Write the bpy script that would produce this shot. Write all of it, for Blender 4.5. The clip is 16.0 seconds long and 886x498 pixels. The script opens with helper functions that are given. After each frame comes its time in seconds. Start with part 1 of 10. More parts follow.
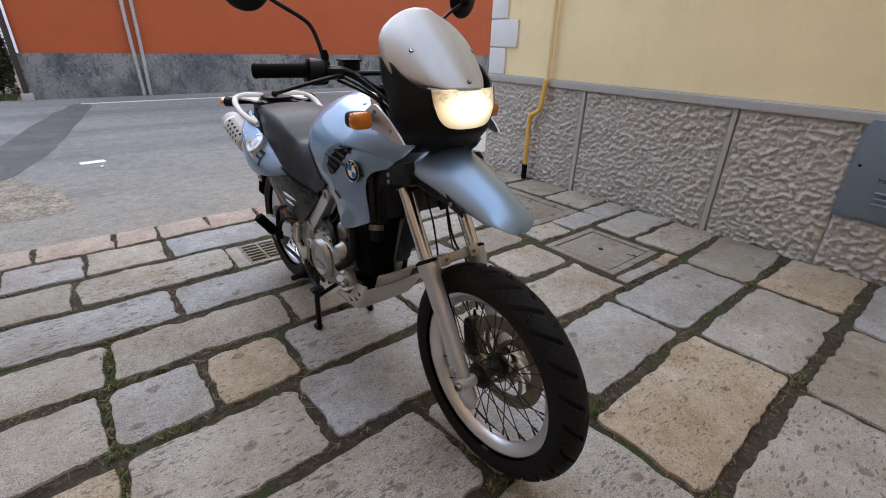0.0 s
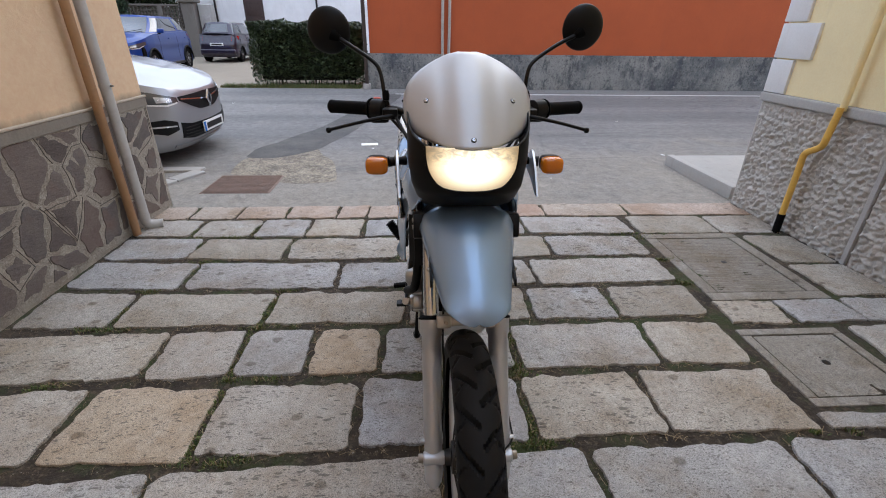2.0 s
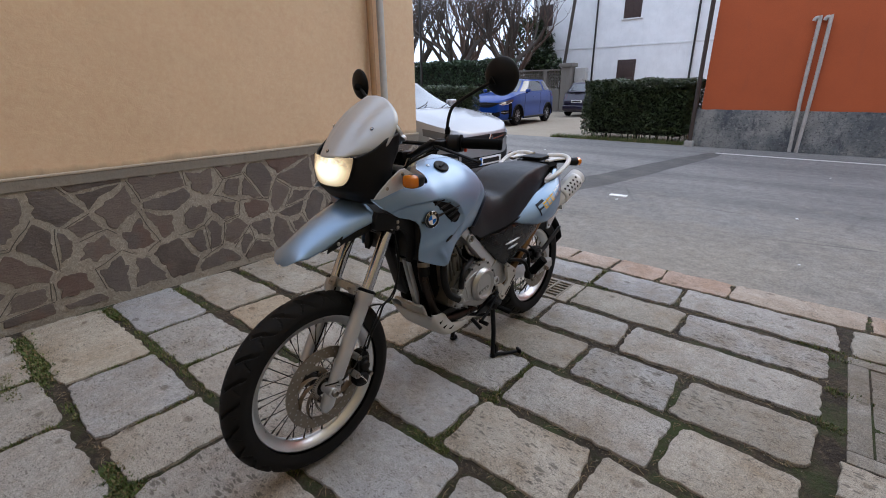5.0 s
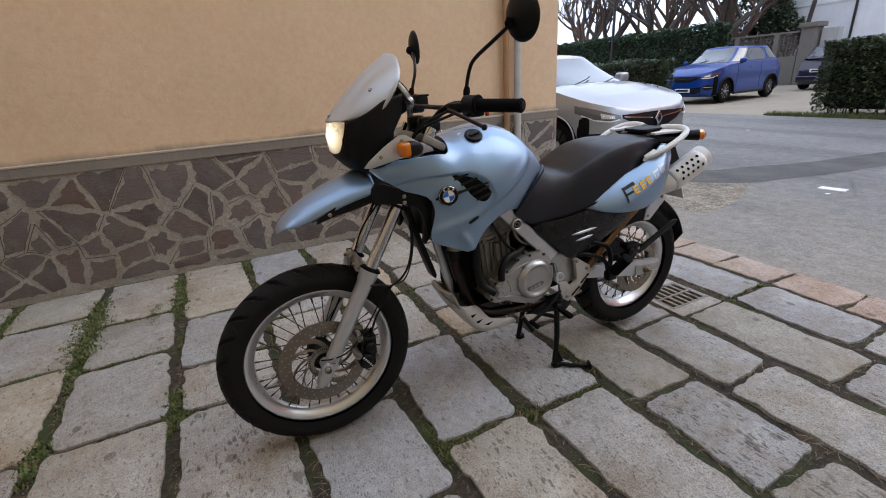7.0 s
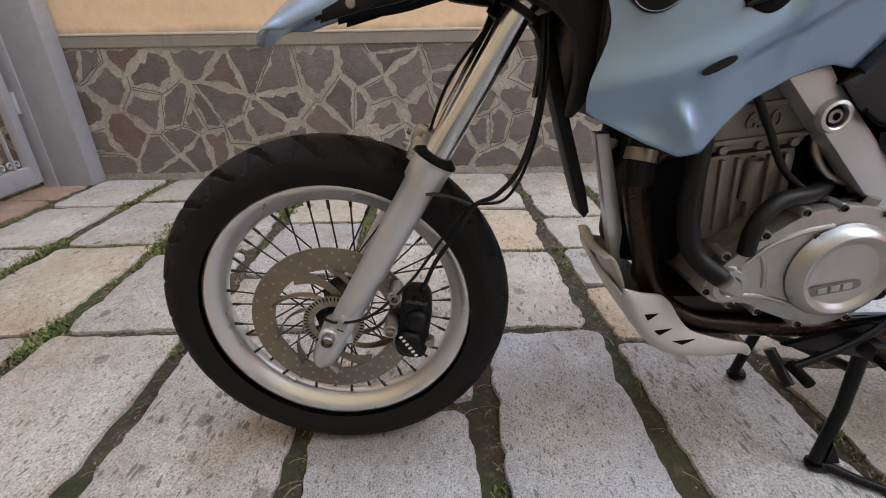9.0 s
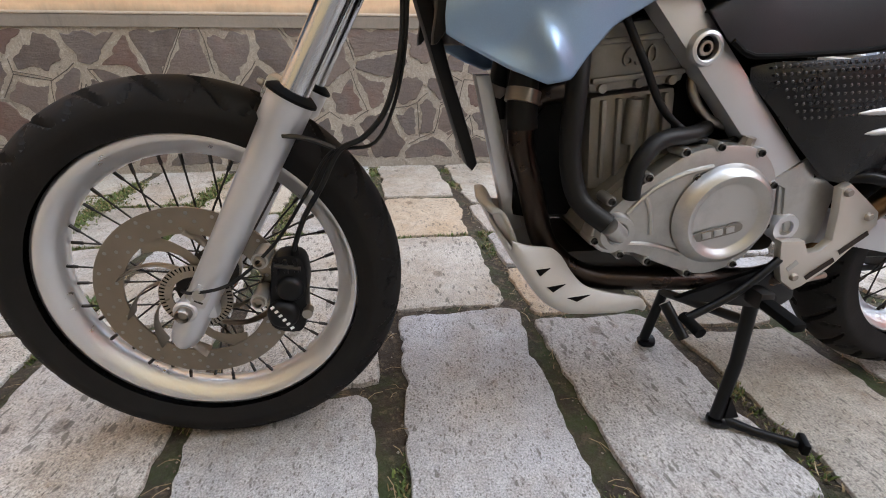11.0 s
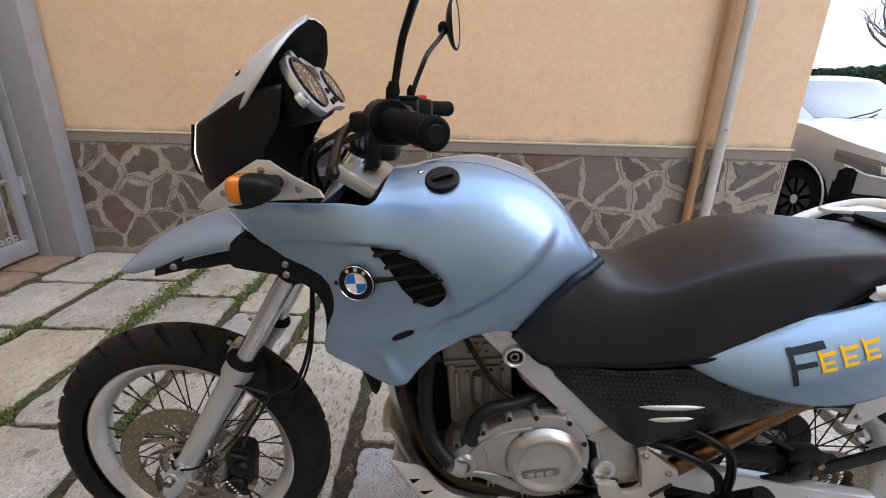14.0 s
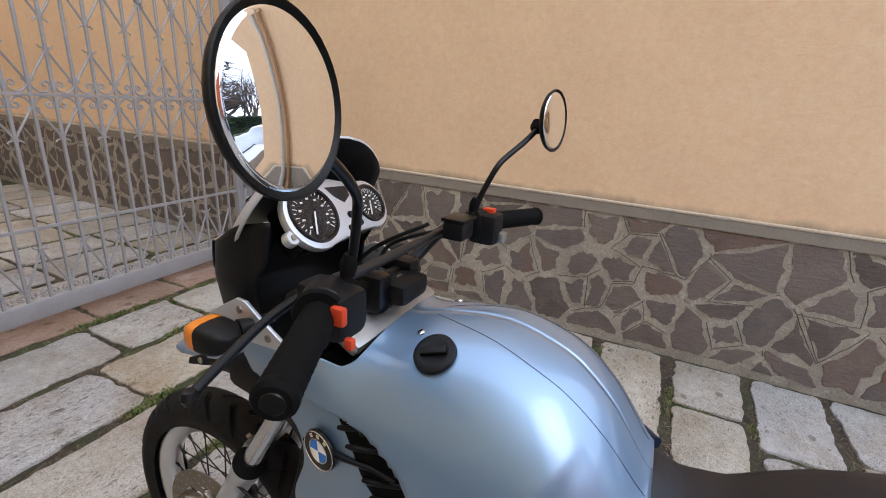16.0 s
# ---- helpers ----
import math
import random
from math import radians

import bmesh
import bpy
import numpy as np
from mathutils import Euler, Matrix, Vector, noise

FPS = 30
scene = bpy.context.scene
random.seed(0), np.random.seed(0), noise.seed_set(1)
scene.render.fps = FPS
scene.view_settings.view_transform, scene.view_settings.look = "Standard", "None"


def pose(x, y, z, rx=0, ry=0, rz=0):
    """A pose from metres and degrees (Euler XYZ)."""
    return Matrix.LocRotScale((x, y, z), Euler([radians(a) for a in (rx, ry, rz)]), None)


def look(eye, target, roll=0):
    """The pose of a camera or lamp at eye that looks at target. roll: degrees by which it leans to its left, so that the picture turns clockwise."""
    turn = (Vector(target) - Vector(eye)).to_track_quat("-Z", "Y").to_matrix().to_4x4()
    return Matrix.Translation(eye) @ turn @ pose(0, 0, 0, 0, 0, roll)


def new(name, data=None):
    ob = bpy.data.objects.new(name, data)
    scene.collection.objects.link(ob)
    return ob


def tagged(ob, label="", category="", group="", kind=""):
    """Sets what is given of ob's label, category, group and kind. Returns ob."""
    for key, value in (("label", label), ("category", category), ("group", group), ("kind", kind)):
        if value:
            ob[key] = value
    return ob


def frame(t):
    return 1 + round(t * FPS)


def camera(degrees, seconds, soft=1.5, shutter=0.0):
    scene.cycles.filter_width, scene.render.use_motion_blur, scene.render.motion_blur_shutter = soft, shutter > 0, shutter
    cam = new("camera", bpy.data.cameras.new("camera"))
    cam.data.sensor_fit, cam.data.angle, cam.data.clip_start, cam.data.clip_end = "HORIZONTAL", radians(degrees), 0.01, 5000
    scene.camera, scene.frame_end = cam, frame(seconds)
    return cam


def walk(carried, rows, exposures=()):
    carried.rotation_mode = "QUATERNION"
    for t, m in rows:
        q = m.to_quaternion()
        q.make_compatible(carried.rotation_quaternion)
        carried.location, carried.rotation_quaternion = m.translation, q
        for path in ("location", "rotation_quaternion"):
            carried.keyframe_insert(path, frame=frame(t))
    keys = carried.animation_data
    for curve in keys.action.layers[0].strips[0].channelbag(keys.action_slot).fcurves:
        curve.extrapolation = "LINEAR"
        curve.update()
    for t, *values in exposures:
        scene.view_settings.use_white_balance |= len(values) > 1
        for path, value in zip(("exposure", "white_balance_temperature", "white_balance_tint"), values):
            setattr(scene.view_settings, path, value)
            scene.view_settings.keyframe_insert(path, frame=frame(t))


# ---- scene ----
cam = camera(89.5, 16.0, 1.0)
PATH = [
    (0, (0.393, 0.265, 1.216), (1.547, 1.663, 0.371), 1.7),
    (0.5, (0.534, 0.221, 1.243), (1.557, 1.714, 0.391), 1.4),
    (1, (0.689, 0.196, 1.291), (1.542, 1.787, 0.431), 5.4),
    (1.5, (0.845, 0.189, 1.295), (1.313, 1.917, 0.403), 2.0),
    (2, (1.056, 0.176, 1.339), (1.169, 1.967, 0.457), 0.8),
    (2.5, (1.203, 0.077, 1.376), (1.08, 1.917, 0.602), 0.8),
    (3, (1.382, 0.069, 1.386), (1.142, 1.903, 0.625), 1.2),
    (3.5, (1.62, 0.168, 1.337), (1.146, 1.965, 0.599), 1.1),
    (4, (1.891, 0.217, 1.324), (1.136, 1.919, 0.594), -1.2),
    (4.2, (2.012, 0.219, 1.32), (1.13, 1.867, 0.61), -1.4),
    (6.3, (2.705, 0.565, 1.306), (1.165, 1.626, 0.595), -1.6),
    (6.5, (2.688, 0.642, 1.283), (1.1, 1.63, 0.575), -2.4),
    (7, (2.607, 0.825, 1.21), (0.912, 1.613, 0.499), -3.7),
    (7.5, (2.459, 0.958, 1.15), (0.7, 1.522, 0.385), -2.9),
    (8, (2.259, 1.105, 1.089), (0.461, 1.394, 0.262), -4.2),
    (8.5, (2.021, 1.188, 0.933), (0.198, 1.19, 0.11), -1.1),
    (8.7, (1.956, 1.183, 0.862), (0.138, 1.185, 0.028), -1.1),
    (10.8, (1.913, 1.251, 0.689), (0.096, 1.422, -0.129), 0.1),
    (11, (1.917, 1.297, 0.697), (0.109, 1.533, -0.125), 0.1),
    (11.5, (1.926, 1.402, 0.703), (0.139, 1.773, -0.114), 0.3),
    (12, (1.917, 1.471, 0.719), (0.144, 1.902, -0.1), -0.3),
    (12.5, (1.88, 1.515, 0.818), (0.127, 2.0, -0.014), -1.1),
    (13, (1.899, 1.504, 0.916), (0.098, 1.913, 0.15), -0.2),
    (13.5, (1.988, 1.538, 1.053), (0.126, 1.729, 0.349), 0.4),
    (14, (2.056, 1.601, 1.173), (0.17, 1.563, 0.507), 1.5),
    (14.5, (2.037, 1.723, 1.208), (0.165, 1.467, 0.553), 1.6),
    (15, (2.031, 1.802, 1.302), (0.216, 1.272, 0.648), 1.0),
    (15.5, (1.918, 1.804, 1.348), (0.146, 1.124, 0.719), 2.2),
    (16, (1.762, 1.813, 1.356), (0.048, 0.994, 0.73), 3.8),
]
walk(cam, [(t, look(eye, target, roll)) for t, eye, target, roll in PATH],
     [(0, 0.32), (2, 0.25), (3.5, 0.08), (6.3, 0.02), (7, 0.14), (7.5, 0.22), (8, 0.34), (8.5, 0.64), (11, 1.10), (12.5, 1.20), (13, 1.12), (14, 0.74), (16, 0.66)])


# ---- light: an overcast winter sky, with a weak broad sun behind the cloud ----
world = bpy.data.worlds.new("overcast_sky")
scene.world = world
world.use_nodes = True
wn, wl = world.node_tree.nodes, world.node_tree.links
sky = wn.new("ShaderNodeTexSky")
sky.sky_type, sky.sun_disc = "NISHITA", False
sky.sun_elevation, sky.sun_rotation = radians(46), radians(20)
sky.dust_density = 4.0
cloud = wn.new("ShaderNodeMix")
cloud.data_type = "RGBA"
cloud.inputs["Factor"].default_value = 0.86
cloud.inputs["B"].default_value = (8.45, 9.8, 12.7, 1)
wl.new(sky.outputs["Color"], cloud.inputs["A"])
wl.new(cloud.outputs["Result"], wn["Background"].inputs["Color"])
wn["Background"].inputs["Strength"].default_value = 0.158

sun = new("sun", bpy.data.lights.new("sun", "SUN"))
sun.data.energy, sun.data.angle, sun.data.color = 0.6, radians(40), (1.0, 0.97, 0.93)
sun.matrix_world = look((3.5, 11.0, 11), (0, 1.5, 0))


import functools

# ---- mesh helpers ----
def link_mesh(name, bm, mat, parent=None, label="", smooth=False, kind=""):
    """One mesh object from a bmesh, under its parent."""
    me = bpy.data.meshes.new(name)
    bm.normal_update()
    bm.to_mesh(me)
    bm.free()
    if smooth:
        me.polygons.foreach_set("use_smooth", [True] * len(me.polygons))
        if smooth is not True:
            me.set_sharp_from_angle(angle=radians(smooth))
    for m in (mat if isinstance(mat, (list, tuple)) else [mat]):
        me.materials.append(m)
    ob = new(name, me)
    if parent:
        ob.parent = parent
    return tagged(ob, label=label, kind=kind)


def part(name, bm, mat, parent, label="", smooth=40):
    return link_mesh(name, bm, mat, parent, label, smooth)


def share(ob, name=None, m=None, parent=None):
    """Another object on the same mesh."""
    o = new(name or ob.name.split(".")[0], ob.data)
    o.parent = parent or ob.parent
    if m is not None:
        o.matrix_basis = m
    return o


def thing(name, at, label, category, group="", rz=0.0):
    e = new(name)
    e.matrix_basis = pose(*at, 0, 0, rz)
    e.empty_display_size = 0.1
    return tagged(e, label=label, category=category, group=group)


def box(bm, lo, hi, bevel=0.0, seg=2, m=None):
    """An axis-aligned box from corner to corner, bevelled."""
    r = bmesh.ops.create_cube(bm, size=1)
    vs = r["verts"]
    c = [(a + b) / 2 for a, b in zip(lo, hi)]
    s = [abs(b - a) for a, b in zip(lo, hi)]
    for v in vs:
        v.co = Vector((v.co.x * s[0] + c[0], v.co.y * s[1] + c[1], v.co.z * s[2] + c[2]))
    if bevel > 0:
        es = list({e for v in vs for e in v.link_edges})
        r = bmesh.ops.bevel(bm, geom=es, offset=min(bevel, min(s) * 0.45), segments=seg, profile=0.6, affect="EDGES")
        vs = list({v for f in r["faces"] for v in f.verts} | {v for v in vs if v.is_valid})
    if m is not None:
        seen = set()
        stack = [v for v in vs if v.is_valid]
        while stack:
            v = stack.pop()
            if v in seen:
                continue
            seen.add(v)
            stack += [e.other_vert(v) for e in v.link_edges]
        for v in seen:
            v.co = m @ v.co
    return bm


def boxed(lo, hi, bevel=0.0, seg=2, m=None):
    return box(bmesh.new(), lo, hi, bevel, seg, m)


def frames(pts):
    """Tangent, side and up at each point of a line, turned as little as can be."""
    pts = [Vector(p) for p in pts]
    n = len(pts)
    tan = [(pts[min(i + 1, n - 1)] - pts[max(i - 1, 0)]).normalized() for i in range(n)]
    up = Vector((0, 0, 1)) if abs(tan[0].z) < 0.9 else Vector((1, 0, 0))
    out = []
    for t in tan:
        side = t.cross(up).normalized()
        up = side.cross(t).normalized()
        out.append((t, side, up))
    return pts, out


def smooth_line(pts, steps=6, closed=False):
    """A Catmull-Rom line through the points."""
    p = [Vector(q) for q in pts]
    n = len(p)
    out = []
    for i in range(n if closed else n - 1):
        a = p[(i - 1) % n] if closed or i > 0 else p[0]
        b, c = p[i], p[(i + 1) % n]
        d = p[(i + 2) % n] if closed or i + 2 < n else p[-1]
        for k in range(steps):
            t = k / steps
            out.append(0.5 * ((2 * b) + (c - a) * t + (2 * a - 5 * b + 4 * c - d) * t * t + (3 * b - a - 3 * c + d) * t ** 3))
    if not closed:
        out.append(p[-1])
    return out


def tube(pts, r, seg=12, bm=None, closed=False, cap=True, flat=1.0):
    """A round rod along a line; r may be a list, one radius a point."""
    bm = bm or bmesh.new()
    pts, fr = frames(pts)
    n = len(pts)
    rs = r if isinstance(r, (list, tuple)) else [r] * n
    rings = []
    for p, (t, s, u), q in zip(pts, fr, rs):
        rings.append([bm.verts.new(p + s * (math.cos(2 * math.pi * k / seg) * q) + u * (math.sin(2 * math.pi * k / seg) * q * flat)) for k in range(seg)])
    for i in range(n if closed else n - 1):
        a, b = rings[i], rings[(i + 1) % n]
        for k in range(seg):
            bm.faces.new((a[k], a[(k + 1) % seg], b[(k + 1) % seg], b[k]))
    if cap and not closed:
        bm.faces.new(rings[0][::-1])
        bm.faces.new(rings[-1])
    return bm


def lathe(profile, seg=32, bm=None, m=None, closed=False, arc=2 * math.pi, start=0.0, caps=True):
    """Turns a profile of (radius, height) round the local z axis."""
    bm = bm or bmesh.new()
    m = m or Matrix()
    full = arc > 6.28
    cols = seg if full else seg + 1
    rows = []
    for k in range(cols):
        a = start + arc * k / seg
        rows.append([bm.verts.new(m @ Vector((q * math.cos(a), q * math.sin(a), h))) for q, h in profile])
    n = len(profile)
    for k in range(seg):
        a, b = rows[k], rows[(k + 1) % cols]
        for i in range(n if closed else n - 1):
            j = (i + 1) % n
            bm.faces.new((a[i], b[i], b[j], a[j]))
    if not closed and full and caps:
        for i in (0, n - 1):
            if profile[i][0] > 1e-5:
                f = [r[i] for r in rows]
                bm.faces.new(f if i else f[::-1])
    bmesh.ops.remove_doubles(bm, verts=bm.verts, dist=1e-6)
    bmesh.ops.recalc_face_normals(bm, faces=bm.faces)
    return bm


def prism(outline, depth, bm=None, m=None, bevel=0.0, seg=2):
    """A flat plate: the outline in local x, y, from z = 0 to depth."""
    bm = bm or bmesh.new()
    m = m or Matrix()
    n0 = len(bm.verts)
    lo = [bm.verts.new(Vector((x, y, 0))) for x, y in outline]
    hi = [bm.verts.new(Vector((x, y, depth))) for x, y in outline]
    f1, f2 = bm.faces.new(lo[::-1]), bm.faces.new(hi)
    n = len(outline)
    fs = [bm.faces.new((lo[i], lo[(i + 1) % n], hi[(i + 1) % n], hi[i])) for i in range(n)]
    bmesh.ops.recalc_face_normals(bm, faces=[f1, f2] + fs)
    vs = lo + hi
    if bevel > 0:
        es = [e for f in (f1, f2) for e in f.edges]
        r = bmesh.ops.bevel(bm, geom=es, offset=bevel, segments=seg, profile=0.6, affect="EDGES")
        vs = list({v for f in r["faces"] for v in f.verts} | {v for v in vs if v.is_valid})
    for v in vs:
        v.co = m @ v.co
    return bm


def grid_mesh(rows, bm=None, closed_u=False):
    """Quads between rows of points."""
    bm = bm or bmesh.new()
    vs = [[bm.verts.new(p) for p in r] for r in rows]
    for a, b in zip(vs, vs[1:]):
        n = len(a)
        for k in range(n if closed_u else n - 1):
            j = (k + 1) % n
            try:
                bm.faces.new((a[k], a[j], b[j], b[k]))
            except ValueError:
                pass
    return bm


def orient(bm, inside):
    """Turns all faces of an open skin away from a point inside."""
    bm.normal_update()
    s = sum(f.calc_area() * f.normal.dot(f.calc_center_median() - Vector(inside)) for f in bm.faces)
    if s < 0:
        bmesh.ops.reverse_faces(bm, faces=bm.faces)
    return bm


def lerp_table(table, x):
    """Straight between the rows (x, value) of a table."""
    if x <= table[0][0]:
        return table[0][1]
    for (a, p), (b, q) in zip(table, table[1:]):
        if x <= b:
            return p + (q - p) * (x - a) / (b - a)
    return table[-1][1]


def soft_table(table, x):
    """The same, eased by a monotone cubic."""
    n = len(table)
    if x <= table[0][0]:
        return table[0][1]
    if x >= table[-1][0]:
        return table[-1][1]
    d = [(table[i + 1][1] - table[i][1]) / (table[i + 1][0] - table[i][0]) for i in range(n - 1)]
    m = [d[0]] + [0 if d[i - 1] * d[i] <= 0 else 2 * d[i - 1] * d[i] / (d[i - 1] + d[i]) for i in range(1, n - 1)] + [d[-1]]
    for i in range(n - 1):
        if x <= table[i + 1][0]:
            h = table[i + 1][0] - table[i][0]
            t = (x - table[i][0]) / h
            return (2 * t ** 3 - 3 * t * t + 1) * table[i][1] + (t ** 3 - 2 * t * t + t) * h * m[i] + (3 * t * t - 2 * t ** 3) * table[i + 1][1] + (t ** 3 - t * t) * h * m[i + 1]


def axis_x(x, y, z, sign=1):
    """A pose whose local z points along +x (or -x), local x along +y, local y up."""
    return Matrix(((0, 0, sign, x), (1, 0, 0, y), (0, 1, 0, z), (0, 0, 0, 1)))


def words(name, text, size, mat, parent, m, depth=0.0006, shear=0.0, space=1.0, label=""):
    """Lettering in the built-in font, as a mesh."""
    cu = bpy.data.curves.new(name, "FONT")
    cu.body, cu.size, cu.extrude, cu.shear, cu.space_character = text, size, depth, shear, space
    cu.align_x, cu.align_y = "CENTER", "CENTER"
    cu.resolution_u = 3
    tmp = bpy.data.objects.new(name, cu)
    scene.collection.objects.link(tmp)
    me = bpy.data.meshes.new_from_object(tmp.evaluated_get(bpy.context.evaluated_depsgraph_get()))
    bpy.data.objects.remove(tmp)
    bpy.data.curves.remove(cu)
    me.materials.clear()
    me.materials.append(mat)
    ob = new(name, me)
    ob.parent, ob.matrix_basis = parent, m
    return tagged(ob, label=label)


# ---- materials ----
class Mat:
    """A node material round one Principled shader."""

    def __init__(self, name, color=(0.5, 0.5, 0.5), rough=0.5, metal=0.0, **more):
        self.mat = bpy.data.materials.new(name)
        self.mat.use_nodes = True
        self.n, self.l = self.mat.node_tree.nodes, self.mat.node_tree.links
        self.p = self.n["Principled BSDF"]
        self.set("Base Color", (*color, 1)), self.set("Roughness", rough), self.set("Metallic", metal)
        for k, v in more.items():
            self.set(k.replace("_", " "), v)
        self.height = None

    def set(self, key, v):
        self.p.inputs[key].default_value = v

    def coord(self, scale=(1, 1, 1), kind="Object"):
        c, m = self.n.new("ShaderNodeTexCoord"), self.n.new("ShaderNodeMapping")
        m.inputs["Scale"].default_value = scale
        self.l.new(c.outputs[kind], m.inputs["Vector"])
        return m.outputs["Vector"]

    def world(self, scale=(1, 1, 1), shift=False):
        """World coordinates, moved by chance for each object where wanted."""
        g, m = self.n.new("ShaderNodeNewGeometry"), self.n.new("ShaderNodeMapping")
        m.inputs["Scale"].default_value = scale
        self.l.new(g.outputs["Position"], m.inputs["Vector"])
        if shift:
            o, k = self.n.new("ShaderNodeObjectInfo"), self.n.new("ShaderNodeMath")
            k.operation = "MULTIPLY"
            k.inputs[1].default_value = 57.0
            self.l.new(o.outputs["Random"], k.inputs[0])
            self.l.new(k.outputs[0], m.inputs["Location"])
        return m.outputs["Vector"]

    def noise(self, vec, scale, detail=4, rough=0.55, dist=0.0):
        t = self.n.new("ShaderNodeTexNoise")
        t.inputs["Scale"].default_value, t.inputs["Detail"].default_value = scale, detail
        t.inputs["Roughness"].default_value, t.inputs["Distortion"].default_value = rough, dist
        self.l.new(vec, t.inputs["Vector"])
        return t.outputs["Fac"]

    def cells(self, vec, scale, feature="F1", rand=1.0, out="Distance"):
        t = self.n.new("ShaderNodeTexVoronoi")
        t.feature = feature
        t.inputs["Scale"].default_value, t.inputs["Randomness"].default_value = scale, rand
        self.l.new(vec, t.inputs["Vector"])
        return t.outputs[out]

    def ramp(self, fac, stops):
        r = self.n.new("ShaderNodeValToRGB")
        e = r.color_ramp.elements
        while len(e) < len(stops):
            e.new(0.5)
        for q, (at, c) in zip(e, stops):
            q.position = at
            q.color = (*c, 1) if isinstance(c, tuple) else (c, c, c, 1)
        self.l.new(fac, r.inputs["Fac"])
        return r.outputs["Color"]

    def mix(self, fac, a, b, mode="MIX"):
        m = self.n.new("ShaderNodeMix")
        m.data_type, m.blend_type = "RGBA", mode
        for key, v in (("Factor", fac), ("A", a), ("B", b)):
            if isinstance(v, (int, float)):
                m.inputs[key].default_value = v if key == "Factor" else (v, v, v, 1)
            elif isinstance(v, tuple):
                m.inputs[key].default_value = (*v, 1)
            else:
                self.l.new(v, m.inputs[key])
        return m.outputs["Result"]

    def math(self, op, a, b=0.0):
        m = self.n.new("ShaderNodeMath")
        m.operation = op
        for i, v in enumerate((a, b)):
            if isinstance(v, (int, float)):
                m.inputs[i].default_value = v
            else:
                self.l.new(v, m.inputs[i])
        return m.outputs[0]

    def chance(self):
        return self.n.new("ShaderNodeObjectInfo").outputs["Random"]

    def island(self):
        return self.n.new("ShaderNodeNewGeometry").outputs["Random Per Island"]

    def color(self, c):
        self.l.new(c, self.p.inputs["Base Color"])
        return self

    def rough(self, fac):
        self.l.new(fac, self.p.inputs["Roughness"])
        return self

    def bump(self, h, strength=0.3, dist=0.01):
        b = self.n.new("ShaderNodeBump")
        b.inputs["Strength"].default_value, b.inputs["Distance"].default_value = strength, dist
        self.l.new(h, b.inputs["Height"])
        if self.height is not None:
            self.l.new(self.height, b.inputs["Normal"])
        self.height = b.outputs["Normal"]
        self.l.new(self.height, self.p.inputs["Normal"])
        return self


